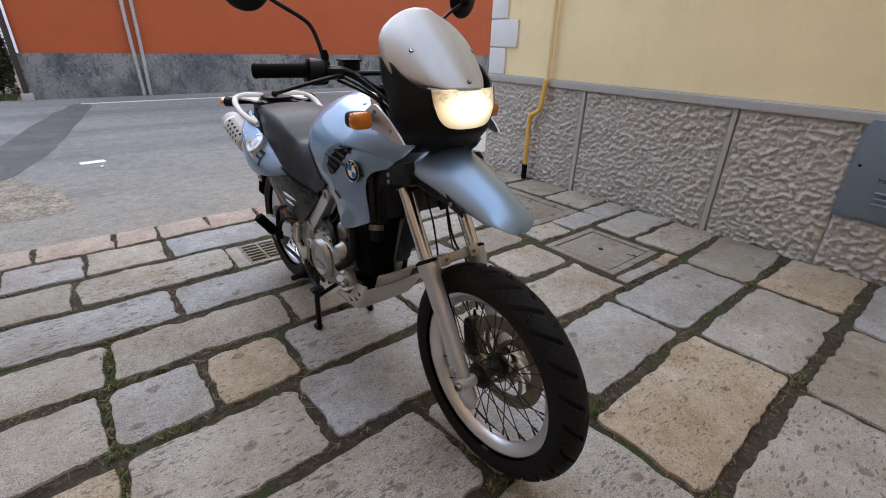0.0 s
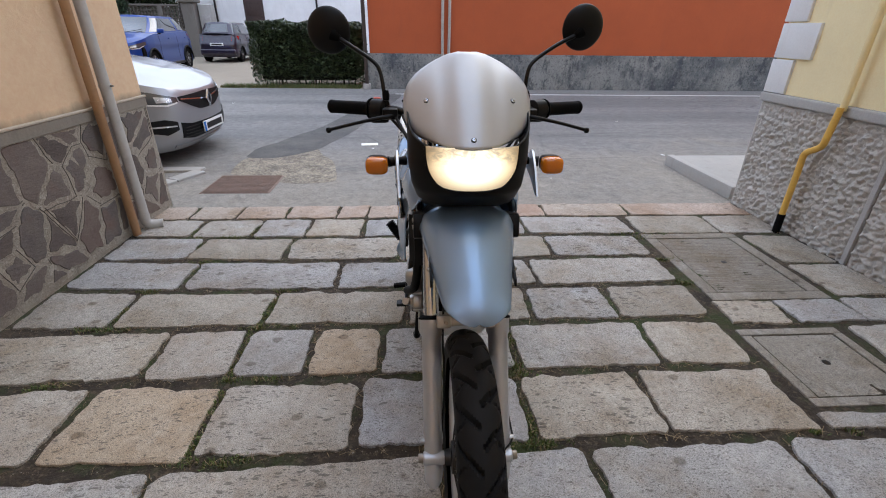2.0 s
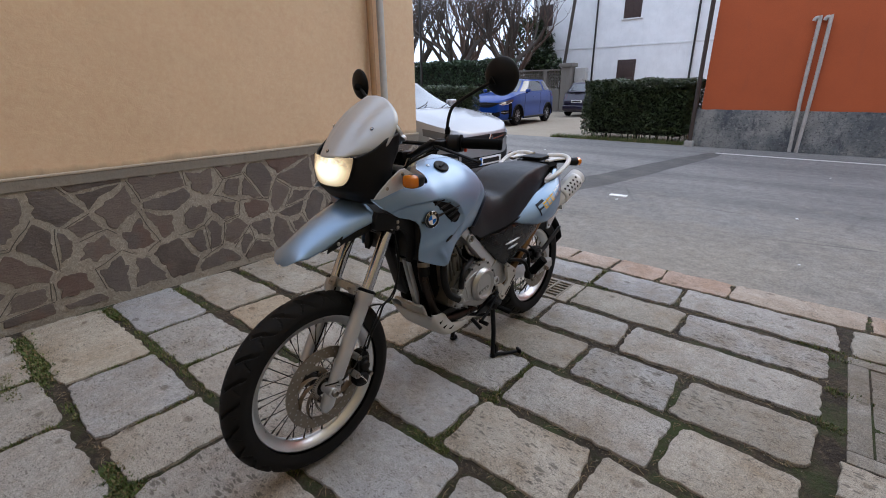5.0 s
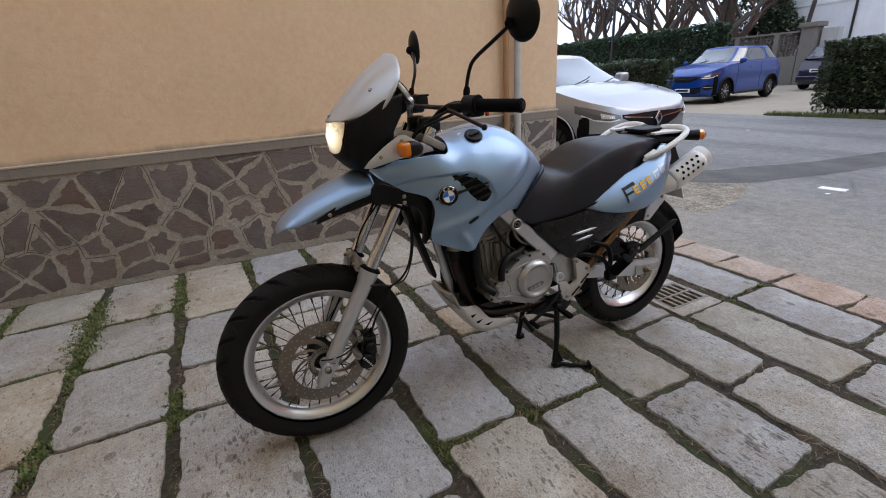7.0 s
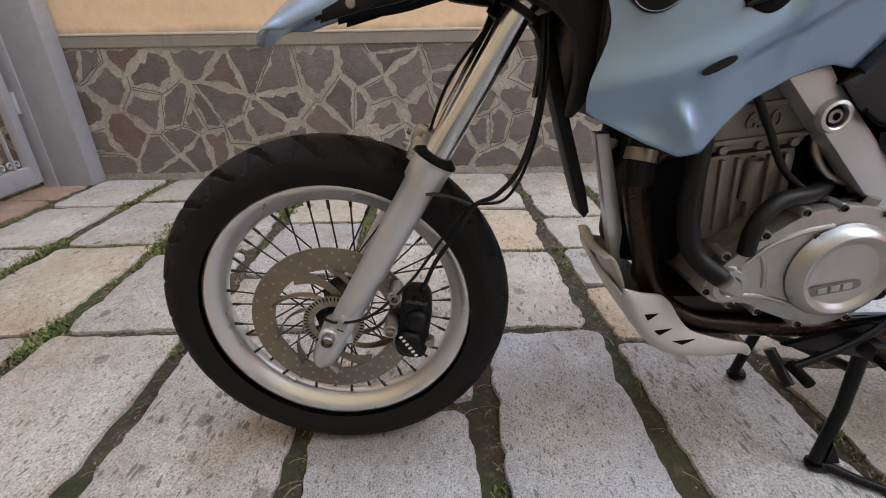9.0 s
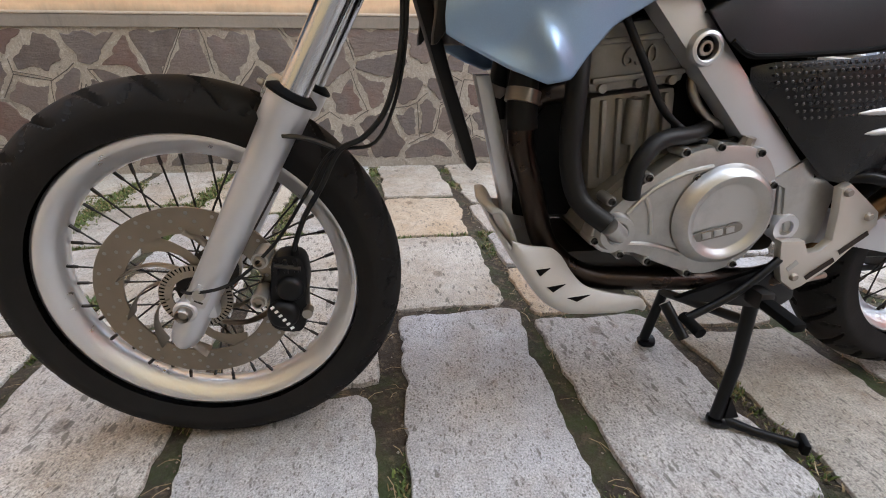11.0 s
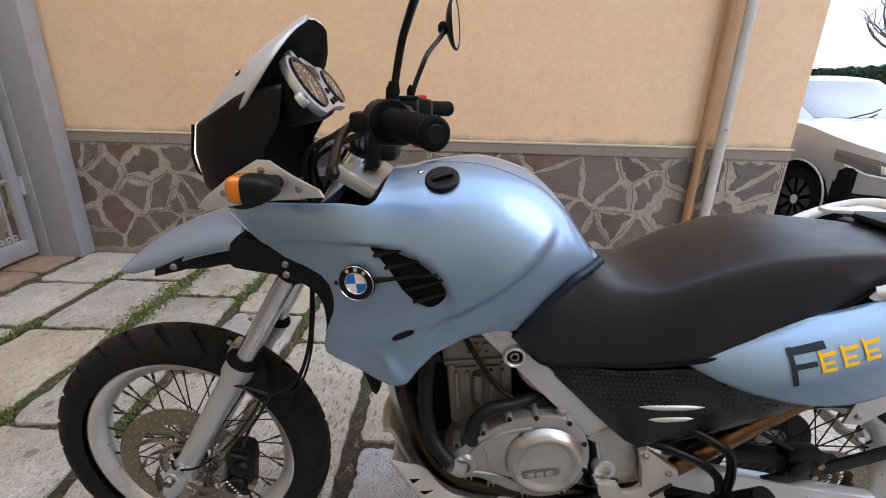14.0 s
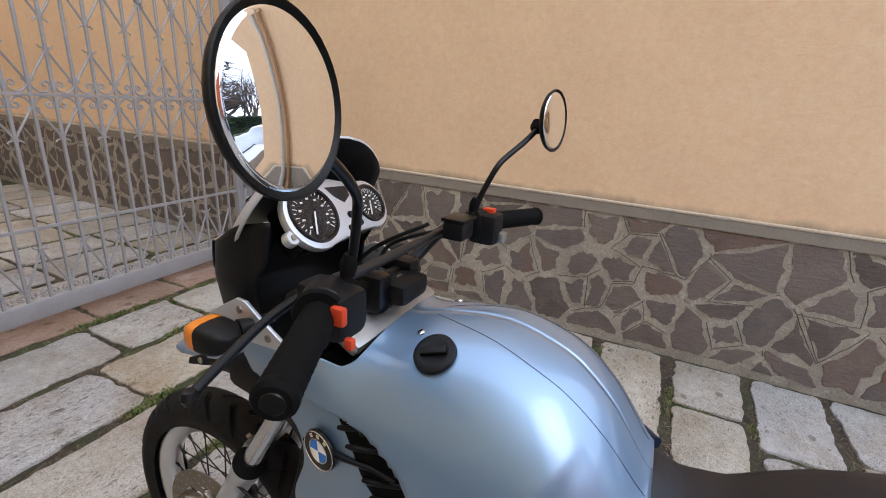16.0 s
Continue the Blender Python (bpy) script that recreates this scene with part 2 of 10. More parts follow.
def granite(name, stops, pit=0.42):
    """Worn paving stone with short chisel pits; each slab takes its own tone and its own pitting."""
    m = Mat(name, rough=0.8)
    w = m.world(shift=True)
    tone = m.ramp(m.chance(), stops)
    big = m.noise(w, 2.4, 5, 0.6)
    c = m.mix(m.ramp(big, [(0.34, 0.0), (0.70, 0.7)]), tone, m.mix(0.30, tone, (0.17, 0.135, 0.09)))
    c = m.mix(m.ramp(m.noise(w, 5.5, 6, 0.7), [(0.52, 0.0), (0.72, 0.55)]), c, m.mix(0.45, tone, (0.62, 0.60, 0.55)))
    grain = m.noise(w, 260, 2, 0.7)
    c = m.mix(0.62, c, m.ramp(grain, [(0.3, 0.15), (0.5, 0.5), (0.7, 0.85)]), "OVERLAY")
    c = m.mix(0.30, c, m.ramp(m.noise(w, 34, 6, 0.75), [(0.3, 0.2), (0.5, 0.5), (0.7, 0.8)]), "OVERLAY")
    specks = m.cells(w, 340)
    c = m.mix(m.ramp(specks, [(0.12, 0.25), (0.22, 0.0)]), c, (0.06, 0.055, 0.05))
    # chisel pits: short marks of uneven size, thick in some slabs and thin in others
    v = m.world((1.0, 2.5, 1.0), shift=True)
    warp = m.n.new("ShaderNodeVectorMath")
    warp.operation = "ADD"
    nz = m.n.new("ShaderNodeTexNoise")
    nz.inputs["Scale"].default_value, nz.inputs["Detail"].default_value = 30, 4
    m.l.new(v, nz.inputs["Vector"])
    sc = m.n.new("ShaderNodeVectorMath")
    sc.operation = "SCALE"
    sc.inputs["Scale"].default_value = 0.055
    m.l.new(nz.outputs["Color"], sc.inputs[0])
    m.l.new(v, warp.inputs[0]), m.l.new(sc.outputs[0], warp.inputs[1])
    cell = m.cells(warp.outputs[0], 27)
    each = m.cells(warp.outputs[0], 27, out="Color")
    some = m.ramp(each, [(0.30, 0.0), (0.85, 1.0)])
    size = m.math("MULTIPLY", m.math("MULTIPLY", m.noise(m.world((1, 1, 1), shift=True), 5.0, 2), pit), m.math("ADD", m.math("MULTIPLY", some, 1.15), 0.10))
    rag = m.math("MULTIPLY", m.math("SUBTRACT", m.noise(w, 150, 4, 0.7), 0.5), 0.30)
    pits = m.ramp(m.math("ADD", m.math("SUBTRACT", cell, size), rag), [(0.0, 1.0), (0.13, 0.0)])
    c = m.mix(m.math("MULTIPLY", pits, 0.70), c, (0.085, 0.078, 0.068))
    v2 = m.world((1.0, 1.7, 1.0), shift=True)
    chip = m.math("ADD", m.cells(v2, 62), m.math("ADD", m.math("MULTIPLY", m.noise(w, 200, 3, 0.7), 0.22), m.math("MULTIPLY", m.noise(w, 6, 3), 0.55)))
    chips = m.ramp(chip, [(0.54, 0.72), (0.63, 0.0)])
    c = m.mix(chips, c, (0.10, 0.092, 0.080))
    tiny = m.ramp(m.math("ADD", m.cells(w, 120), m.math("MULTIPLY", m.noise(w, 9, 3), 0.5)), [(0.42, 0.60), (0.52, 0.0)])
    c = m.mix(tiny, c, (0.11, 0.10, 0.088))
    # soft brown stains, and a few dark spots as large as a coin
    dirt = m.ramp(m.noise(m.world(), 1.9, 8, 0.72), [(0.45, 0.0), (0.68, 0.8)])
    c = m.mix(dirt, c, m.mix(1.0, c, (0.64, 0.52, 0.38), "MULTIPLY"))
    spot = m.ramp(m.math("SUBTRACT", m.cells(m.world((1, 1.3, 1), shift=True), 5.5), m.math("MULTIPLY", m.noise(w, 26, 4), 0.20)), [(0.0, 0.75), (0.05, 0.0)])
    c = m.mix(spot, c, m.mix(1.0, c, (0.42, 0.38, 0.34), "MULTIPLY"))
    blot = m.ramp(m.noise(w, 13, 5, 0.7), [(0.60, 0.0), (0.70, 0.55)])
    c = m.mix(blot, c, m.mix(1.0, c, (0.62, 0.51, 0.40), "MULTIPLY"))
    m.color(c)
    m.bump(pits, -1.0, 0.007)
    m.bump(chips, -0.8, 0.004)
    m.bump(grain, 0.22, 0.002)
    m.bump(m.noise(w, 55, 4, 0.65), 0.6, 0.006)
    m.bump(m.noise(w, 14, 5, 0.6), 0.6, 0.010)
    return m.mat


def plaster(name, color, stain=(0.35, 0.28, 0.2), amount=0.35, bump=0.35):
    m = Mat(name, color, 0.85)
    w = m.world()
    c = m.mix(m.ramp(m.noise(w, 1.3, 6, 0.65), [(0.35, 0.0), (0.75, 1.0)]), color, tuple(0.86 * q for q in color))
    streak = m.noise(m.world((5, 5, 0.7)), 1.6, 6, 0.7)
    c = m.mix(m.ramp(streak, [(0.55, 0.0), (0.8, amount)]), c, stain)
    c = m.mix(0.25, c, m.ramp(m.noise(w, 90, 3, 0.6), [(0.3, 0.35), (0.7, 0.65)]), "OVERLAY")
    m.color(c)
    m.bump(m.noise(w, 9, 6, 0.6), bump, 0.012)
    m.bump(m.noise(w, 120, 3, 0.6), 0.2, 0.002)
    return m.mat


def plastic(name, color, rough=0.5, grain=0.12, scale=420, gloss=0.24, **more):
    m = Mat(name, color, rough, Specular_IOR_Level=gloss)
    w = m.coord()
    m.color(m.mix(m.ramp(m.noise(w, 9, 4), [(0.35, 0.0), (0.8, 0.5)]), color, tuple(min(1, q * 1.5 + 0.0006) for q in color)))
    m.bump(m.noise(w, scale, 2), grain, 0.001)
    m.rough(m.math("ADD", m.math("MULTIPLY", m.noise(w, 14, 4), 0.25), rough - 0.12))
    for k, v in more.items():
        m.set(k.replace("_", " "), v)
    return m.mat


def metal(name, color, rough=0.35, metallic=1.0, dirt=0.35, grain=0.1):
    m = Mat(name, color, rough, metallic)
    w = m.coord()
    c = m.mix(m.ramp(m.noise(w, 11, 6, 0.7), [(0.45, 0.0), (0.8, dirt)]), color, (0.07, 0.06, 0.05))
    m.color(c)
    m.rough(m.math("ADD", m.math("MULTIPLY", m.noise(w, 30, 4), 0.3), rough - 0.12))
    m.bump(m.noise(w, 300, 2), grain, 0.0008)
    return m.mat


def car_paint(name, color, flake=0.25, metallic=0.55, rough=0.32, dust=0.18, coat=1.0, gloss=0.5, coat_ior=1.5):
    m = Mat(name, color, rough, metallic, Specular_IOR_Level=gloss, Coat_Weight=coat, Coat_Roughness=0.03, Coat_IOR=coat_ior)
    w = m.coord()
    c = m.mix(m.ramp(m.cells(w, 900), [(0.1, flake), (0.5, 0.0)]), color, tuple(min(1, q * 1.6) for q in color))
    m.color(m.mix(m.ramp(m.noise(w, 6, 5), [(0.5, 0.0), (0.85, dust)]), c, (0.2, 0.18, 0.16)))
    return m.mat


GREY_SLABS = [(0.0, (0.286, 0.262, 0.219)), (0.2, (0.405, 0.377, 0.327)), (0.4, (0.340, 0.343, 0.348)), (0.6, (0.415, 0.372, 0.306)), (0.8, (0.356, 0.361, 0.374)), (1.0, (0.308, 0.275, 0.219))]
M_SLAB = granite("granite_slab", GREY_SLABS, pit=0.30)
M_SLAB_PITTED = granite("pitted_granite_slab", GREY_SLABS, pit=0.54)
M_SLAB_BRICK = granite("brown_red_threshold_stone", [(0.0, (0.25, 0.155, 0.115)), (0.5, (0.30, 0.20, 0.155)), (1.0, (0.235, 0.165, 0.13))], pit=0.30)
M_SLAB_OCHRE = granite("ochre_stone_slab", [(0.0, (0.42, 0.335, 0.235)), (1.0, (0.43, 0.36, 0.275))])
M_SLAB_PINK = granite("pink_granite_slab", [(0.0, (0.45, 0.32, 0.25)), (0.5, (0.46, 0.36, 0.295)), (1.0, (0.43, 0.365, 0.30))], pit=0.3)
M_CONCRETE = granite("cast_concrete", [(0.0, (0.23, 0.213, 0.185)), (1.0, (0.27, 0.25, 0.215))], pit=0.22)


def make_soil():
    m = Mat("joint_soil", (0.05, 0.042, 0.034), 0.95)
    w = m.world()
    c = m.mix(m.ramp(m.noise(w, 7, 7, 0.75), [(0.35, 0.0), (0.7, 1.0)]), (0.020, 0.015, 0.011), (0.075, 0.056, 0.038))
    c = m.mix(m.ramp(m.noise(w, 45, 5, 0.75), [(0.52, 0.0), (0.66, 0.7)]), c, (0.16, 0.125, 0.085))
    m.color(m.mix(m.ramp(m.noise(w, 2.6, 7, 0.75), [(0.48, 0.0), (0.62, 0.85)]), c, (0.040, 0.062, 0.015)))
    m.bump(m.noise(w, 60, 6, 0.7), 1.0, 0.015)
    return m.mat


def make_asphalt():
    """Old asphalt: worn wheel tracks along the road, dusty sand along the yard's edge, cracks and small dark scars."""
    m = Mat("worn_asphalt", (0.2, 0.19, 0.18), 0.9)
    w = m.world()
    base = m.mix(m.ramp(m.noise(w, 0.5, 6, 0.6), [(0.35, 0.0), (0.7, 1.0)]), (0.235, 0.226, 0.212), (0.180, 0.174, 0.167))
    track = m.ramp(m.noise(m.world((0.05, 0.75, 1)), 1.3, 5, 0.6), [(0.46, 0.0), (0.64, 0.75)])
    base = m.mix(track, base, (0.130, 0.127, 0.124))
    sep = m.n.new("ShaderNodeSeparateXYZ")
    m.l.new(w, sep.inputs[0])
    drift = m.math("ADD", m.math("MULTIPLY", m.math("SUBTRACT", 6.0, sep.outputs["Y"]), 0.16), m.math("SUBTRACT", m.noise(w, 0.9, 7, 0.7), 0.42))
    base = m.mix(m.ramp(drift, [(0.05, 0.0), (0.40, 0.85)]), base, (0.275, 0.248, 0.208))
    sand = m.ramp(m.noise(w, 1.1, 7, 0.7), [(0.58, 0.0), (0.74, 0.7)])
    base = m.mix(sand, base, (0.265, 0.238, 0.198))
    scar = m.ramp(m.noise(m.world((0.6, 1.7, 1)), 2.6, 7, 0.8, 0.8), [(0.61, 0.0), (0.67, 0.75)])
    base = m.mix(scar, base, (0.115, 0.105, 0.095))
    base = m.mix(0.55, base, m.ramp(m.noise(w, 9, 6, 0.75), [(0.3, 0.28), (0.7, 0.72)]), "OVERLAY")
    c = m.mix(0.35, base, m.ramp(m.cells(w, 110, out="Color"), [(0.2, 0.25), (0.8, 0.75)]), "OVERLAY")
    cr = m.ramp(m.cells(m.world((0.5, 1, 1)), 0.9, "DISTANCE_TO_EDGE"), [(0.0, 1.0), (0.012, 0.0)])
    c = m.mix(m.math("MULTIPLY", cr, m.ramp(m.noise(w, 0.45, 2), [(0.52, 0.0), (0.62, 0.6)])), c, (0.05, 0.05, 0.05))
    m.color(c)
    m.bump(m.cells(w, 110), 0.35, 0.003)
    return m.mat


def make_patch():
    m = Mat("tar_patch", (0.085, 0.083, 0.08), 0.85)
    w = m.world()
    c = m.mix(m.ramp(m.noise(w, 2.2, 6, 0.7), [(0.4, 0.0), (0.7, 0.8)]), (0.08, 0.078, 0.075), (0.15, 0.14, 0.125))
    m.color(m.mix(0.3, c, m.ramp(m.cells(w, 110, out="Color"), [(0.2, 0.3), (0.8, 0.7)]), "OVERLAY"))
    m.bump(m.cells(w, 110), 0.5, 0.004)
    return m.mat


M_SOIL, M_ASPHALT, M_PATCH = make_soil(), make_asphalt(), make_patch()


def make_tan():
    """Tan render, with a ragged grey-brown band just above the dado's lip."""
    m = Mat("tan_render", (0.62, 0.43, 0.26), 0.88)
    w = m.world()
    c = m.mix(m.ramp(m.noise(w, 1.1, 6, 0.65), [(0.35, 0.0), (0.75, 1.0)]), (0.76, 0.545, 0.345), (0.68, 0.48, 0.30))
    c = m.mix(m.ramp(m.noise(m.world((1, 1, 2.2)), 3.2, 7, 0.75, 1.5), [(0.58, 0.0), (0.78, 0.22)]), c, (0.45, 0.305, 0.18))
    c = m.mix(0.3, c, m.ramp(m.noise(w, 26, 5, 0.7), [(0.3, 0.35), (0.7, 0.65)]), "OVERLAY")
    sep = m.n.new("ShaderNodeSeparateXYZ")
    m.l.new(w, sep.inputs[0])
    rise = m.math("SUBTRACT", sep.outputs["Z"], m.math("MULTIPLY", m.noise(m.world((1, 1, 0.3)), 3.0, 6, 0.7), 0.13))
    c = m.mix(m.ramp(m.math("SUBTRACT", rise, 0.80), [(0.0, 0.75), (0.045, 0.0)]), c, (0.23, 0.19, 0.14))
    m.color(c)
    m.bump(m.noise(m.world((1, 1, 1.6)), 7, 7, 0.6, 0.8), 0.22, 0.012)
    m.bump(m.noise(w, 110, 3, 0.6), 0.25, 0.002)
    return m.mat


M_TAN = make_tan()
def make_mortar():
    """Grey mortar smeared with a trowel, in ridges and pale scrapes; light on ridges and shade in hollows are coloured
    in.
    """
    m = Mat("grey_mortar", (0.33, 0.295, 0.245), 0.9)
    w = m.world()
    c = m.mix(m.ramp(m.noise(w, 3.0, 6, 0.7), [(0.38, 0.0), (0.66, 1.0)]), (0.420, 0.376, 0.306), (0.300, 0.266, 0.214))
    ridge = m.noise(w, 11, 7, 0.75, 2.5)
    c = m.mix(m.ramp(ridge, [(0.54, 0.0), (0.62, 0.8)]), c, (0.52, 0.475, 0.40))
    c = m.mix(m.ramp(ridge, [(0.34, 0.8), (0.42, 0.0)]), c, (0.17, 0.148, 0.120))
    m.color(m.mix(0.35, c, m.ramp(m.noise(w, 80, 4, 0.7), [(0.3, 0.25), (0.7, 0.75)]), "OVERLAY"))
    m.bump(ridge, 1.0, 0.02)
    m.bump(m.noise(w, 70, 4, 0.7), 0.6, 0.005)
    return m.mat


M_MORTAR = make_mortar()
M_STRIP = plaster("dark_cement_strip", (0.25, 0.22, 0.18), (0.1, 0.09, 0.075), 0.6, 0.9)
M_LIP = plaster("pale_cement_lip", (0.50, 0.43, 0.34), (0.25, 0.2, 0.16), 0.5)
M_YELLOW = plaster("yellow_render", (0.90, 0.76, 0.45), (0.5, 0.4, 0.25), 0.2, 0.15)
M_RED = plaster("brick_red_render", (0.44, 0.095, 0.03), (0.3, 0.08, 0.04), 0.4, 0.2)


def make_dado():
    """Cement gone dark and bluish in blotches, scraped and pitted."""
    m = Mat("stained_cement_dado", (0.16, 0.165, 0.17), 0.9)
    w = m.world()
    c = m.mix(m.ramp(m.noise(w, 0.9, 7, 0.7), [(0.40, 0.0), (0.58, 1.0)]), (0.115, 0.125, 0.135), (0.27, 0.27, 0.262))
    c = m.mix(m.ramp(m.noise(m.world((1.3, 1.3, 0.7)), 2.2, 8, 0.8), [(0.50, 0.0), (0.60, 0.85)]), c, (0.060, 0.068, 0.082))
    c = m.mix(m.ramp(m.noise(w, 9, 6, 0.8), [(0.55, 0.0), (0.64, 0.7)]), c, (0.34, 0.335, 0.32))
    m.color(m.mix(m.ramp(m.noise(w, 21, 6, 0.75), [(0.54, 0.0), (0.62, 0.75)]), c, (0.04, 0.043, 0.048)))
    m.bump(m.noise(w, 12, 6, 0.7), 1.0, 0.03)
    return m.mat


M_DADO = make_dado()
M_WHITE_WALL = plaster("white_render", (0.86, 0.86, 0.86), (0.5, 0.5, 0.48), 0.3, 0.1)
M_QUOIN = plaster("white_painted_quoin", (0.74, 0.74, 0.73), (0.5, 0.48, 0.45), 0.3, 0.1)
M_CAP = plaster("grey_cement_cap", (0.42, 0.41, 0.39), (0.25, 0.23, 0.2), 0.4, 0.3)
M_ROUGHCAST = plaster("roughcast_cement", (0.49, 0.465, 0.425), (0.2, 0.17, 0.14), 0.35, 1.0)
M_KERB = plaster("pale_kerb_concrete", (0.42, 0.405, 0.375), (0.2, 0.18, 0.16), 0.5, 0.4)


def make_stone():
    m = Mat("porphyry_stone", (0.12, 0.095, 0.085), 0.75)
    w = m.world(shift=True)
    tone = m.ramp(m.chance(), [(0.0, (0.082, 0.066, 0.058)), (0.25, (0.138, 0.112, 0.098)), (0.5, (0.115, 0.100, 0.092)), (0.75, (0.165, 0.130, 0.110)), (1.0, (0.130, 0.080, 0.064))])
    c = m.mix(m.ramp(m.noise(w, 7, 6, 0.7), [(0.44, 0.0), (0.76, 0.7)]), tone, (0.20, 0.165, 0.135))
    c = m.mix(0.5, c, m.ramp(m.noise(w, 120, 3, 0.6), [(0.3, 0.3), (0.7, 0.7)]), "OVERLAY")
    m.color(m.mix(m.ramp(m.noise(w, 3.2, 4), [(0.6, 0.0), (0.7, 0.6)]), c, (0.17, 0.10, 0.075)))
    m.bump(m.noise(m.world((1, 1, 3), shift=True), 22, 6, 0.65), 0.7, 0.012)
    return m.mat


M_STONE = make_stone()
M_BLUE = car_paint("ice_blue_metallic_paint", (0.218, 0.330, 0.475), 0.25, 0.78, 0.47, 0.04, 1.0, 0.5, 1.55)
# near-black that stands in for shade in holes, slots and gaps
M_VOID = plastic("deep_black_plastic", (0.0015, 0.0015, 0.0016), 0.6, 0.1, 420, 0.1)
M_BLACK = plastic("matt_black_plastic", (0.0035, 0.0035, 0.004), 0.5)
M_BLACK_SATIN = plastic("satin_black_enamel", (0.003, 0.003, 0.0035), 0.34, 0.04)
M_RUBBER = plastic("black_rubber", (0.0045, 0.0045, 0.0045), 0.72, 0.25, 160, 0.07)
M_SEAT = plastic("black_seat_vinyl", (0.0060, 0.0068, 0.0102), 0.43, 0.2, 900, 0.38)
M_ALU = metal("cast_aluminium", (0.45, 0.45, 0.44), 0.31, 0.80, 0.40)
M_ALU_PAINT = metal("silver_painted_metal", (0.60, 0.615, 0.64), 0.36, 0.78, 0.03)
M_GREY_MAGNESIUM = metal("grey_engine_casting", (0.22, 0.21, 0.19), 0.5, 0.7, 0.55, 0.3)
M_RIM = metal("polished_rim_alloy", (0.76, 0.77, 0.78), 0.30, 0.92, 0.0, 0.02)
M_CHROME = metal("hard_chrome", (0.64, 0.66, 0.69), 0.16, 1.0, 0.06, 0.02)
M_STEEL = metal("bare_steel", (0.36, 0.33, 0.29), 0.36, 1.0, 0.35)
M_DARK_STEEL = metal("dark_steel", (0.05, 0.048, 0.046), 0.45, 0.9, 0.3)
M_EXHAUST = metal("heat_tinted_pipe", (0.235, 0.135, 0.068), 0.30, 1.0, 0.6)
M_HEADER = metal("blued_brown_header", (0.045, 0.034, 0.028), 0.28, 1.0, 0.75)
M_SCREEN = metal("brushed_silver_screen", (0.50, 0.515, 0.535), 0.38, 0.35, 0.05, 0.05)
M_WHITE = plastic("white_plastic", (0.75, 0.75, 0.74), 0.4, 0.05)
M_ORANGE_SWITCH = plastic("orange_red_switch", (0.48, 0.05, 0.018), 0.45, 0.05)
M_AMBER = Mat("amber_lens", (0.85, 0.24, 0.01), 0.15, Coat_Weight=0.6, Transmission_Weight=0.25).mat
M_RED_LENS = Mat("red_lens", (0.5, 0.01, 0.01), 0.15, Coat_Weight=0.6, Transmission_Weight=0.15).mat
M_CLEAR = Mat("clear_lens", (0.98, 0.98, 0.98), 0.02, Transmission_Weight=1.0, IOR=1.15).mat
M_MIRROR = Mat("mirror_glass", (0.92, 0.93, 0.93), 0.01, 1.0).mat


# ---- the large structure ----
LEFT_X, RIGHT_X = -0.975, 3.835      # faces of the two house walls that flank the yard
LEFT_END, RIGHT_END = 3.80, 3.76     # where they turn to face the road
CAP_Z = 0.868                        # top of both stone and roughcast dados
GATE_Y = -1.25


def sheet(name, x0, x1, y0, y1, z, mat, label, depth=0.3, kind="structure"):
    ob = link_mesh(name, boxed((x0, y0, z - depth), (x1, y1, z)), mat)
    return tagged(ob, label=label, kind=kind)


sheet("ground", -300, 300, -300, 300, -0.016, M_SOIL, "dark earth ground under the paving and the road")
sheet("road", -60, 60, 3.735, 11.95, -0.006, M_ASPHALT, "worn grey asphalt road with cracks and sandy patches", 0.02)
M_GRAVEL = plaster("trodden_gravel", (0.335, 0.285, 0.215), (0.14, 0.115, 0.085), 0.7, 0.9)
sheet("gravel_yard", -60, -0.2, 11.95, 60, -0.008, M_GRAVEL, "trodden sandy gravel yard across the road", 0.02)


def house_wall(name, lo, hi, mat, label):
    return tagged(link_mesh(name, boxed(lo, hi), mat), label=label, kind="structure")


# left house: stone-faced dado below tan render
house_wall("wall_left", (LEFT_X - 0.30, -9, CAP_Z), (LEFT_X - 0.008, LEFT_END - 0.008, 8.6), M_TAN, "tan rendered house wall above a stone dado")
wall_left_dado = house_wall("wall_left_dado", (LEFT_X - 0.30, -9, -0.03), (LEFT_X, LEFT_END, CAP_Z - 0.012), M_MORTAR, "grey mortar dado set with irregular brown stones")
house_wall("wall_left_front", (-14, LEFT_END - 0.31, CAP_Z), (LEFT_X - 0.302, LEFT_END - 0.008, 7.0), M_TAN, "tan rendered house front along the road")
house_wall("wall_left_front_dado", (-14, LEFT_END - 0.31, -0.03), (LEFT_X - 0.302, LEFT_END, CAP_Z - 0.012), M_MORTAR, "grey mortar dado along the road")
lip = bmesh.new()
box(lip, (LEFT_X - 0.05, -9, CAP_Z - 0.011), (LEFT_X + 0.012, LEFT_END + 0.012, CAP_Z + 0.004), 0.005)
tagged(link_mesh("cement_strip", boxed((LEFT_X - 0.05, -9, 0.795), (LEFT_X + 0.0085, LEFT_END + 0.004, CAP_Z - 0.0115), 0.003), M_STRIP), label="dark cement strip along the top of the stone dado", kind="structure")
tagged(link_mesh("trim_left", lip, M_LIP), label="thin pale cement lip on top of the stone dado", kind="structure")

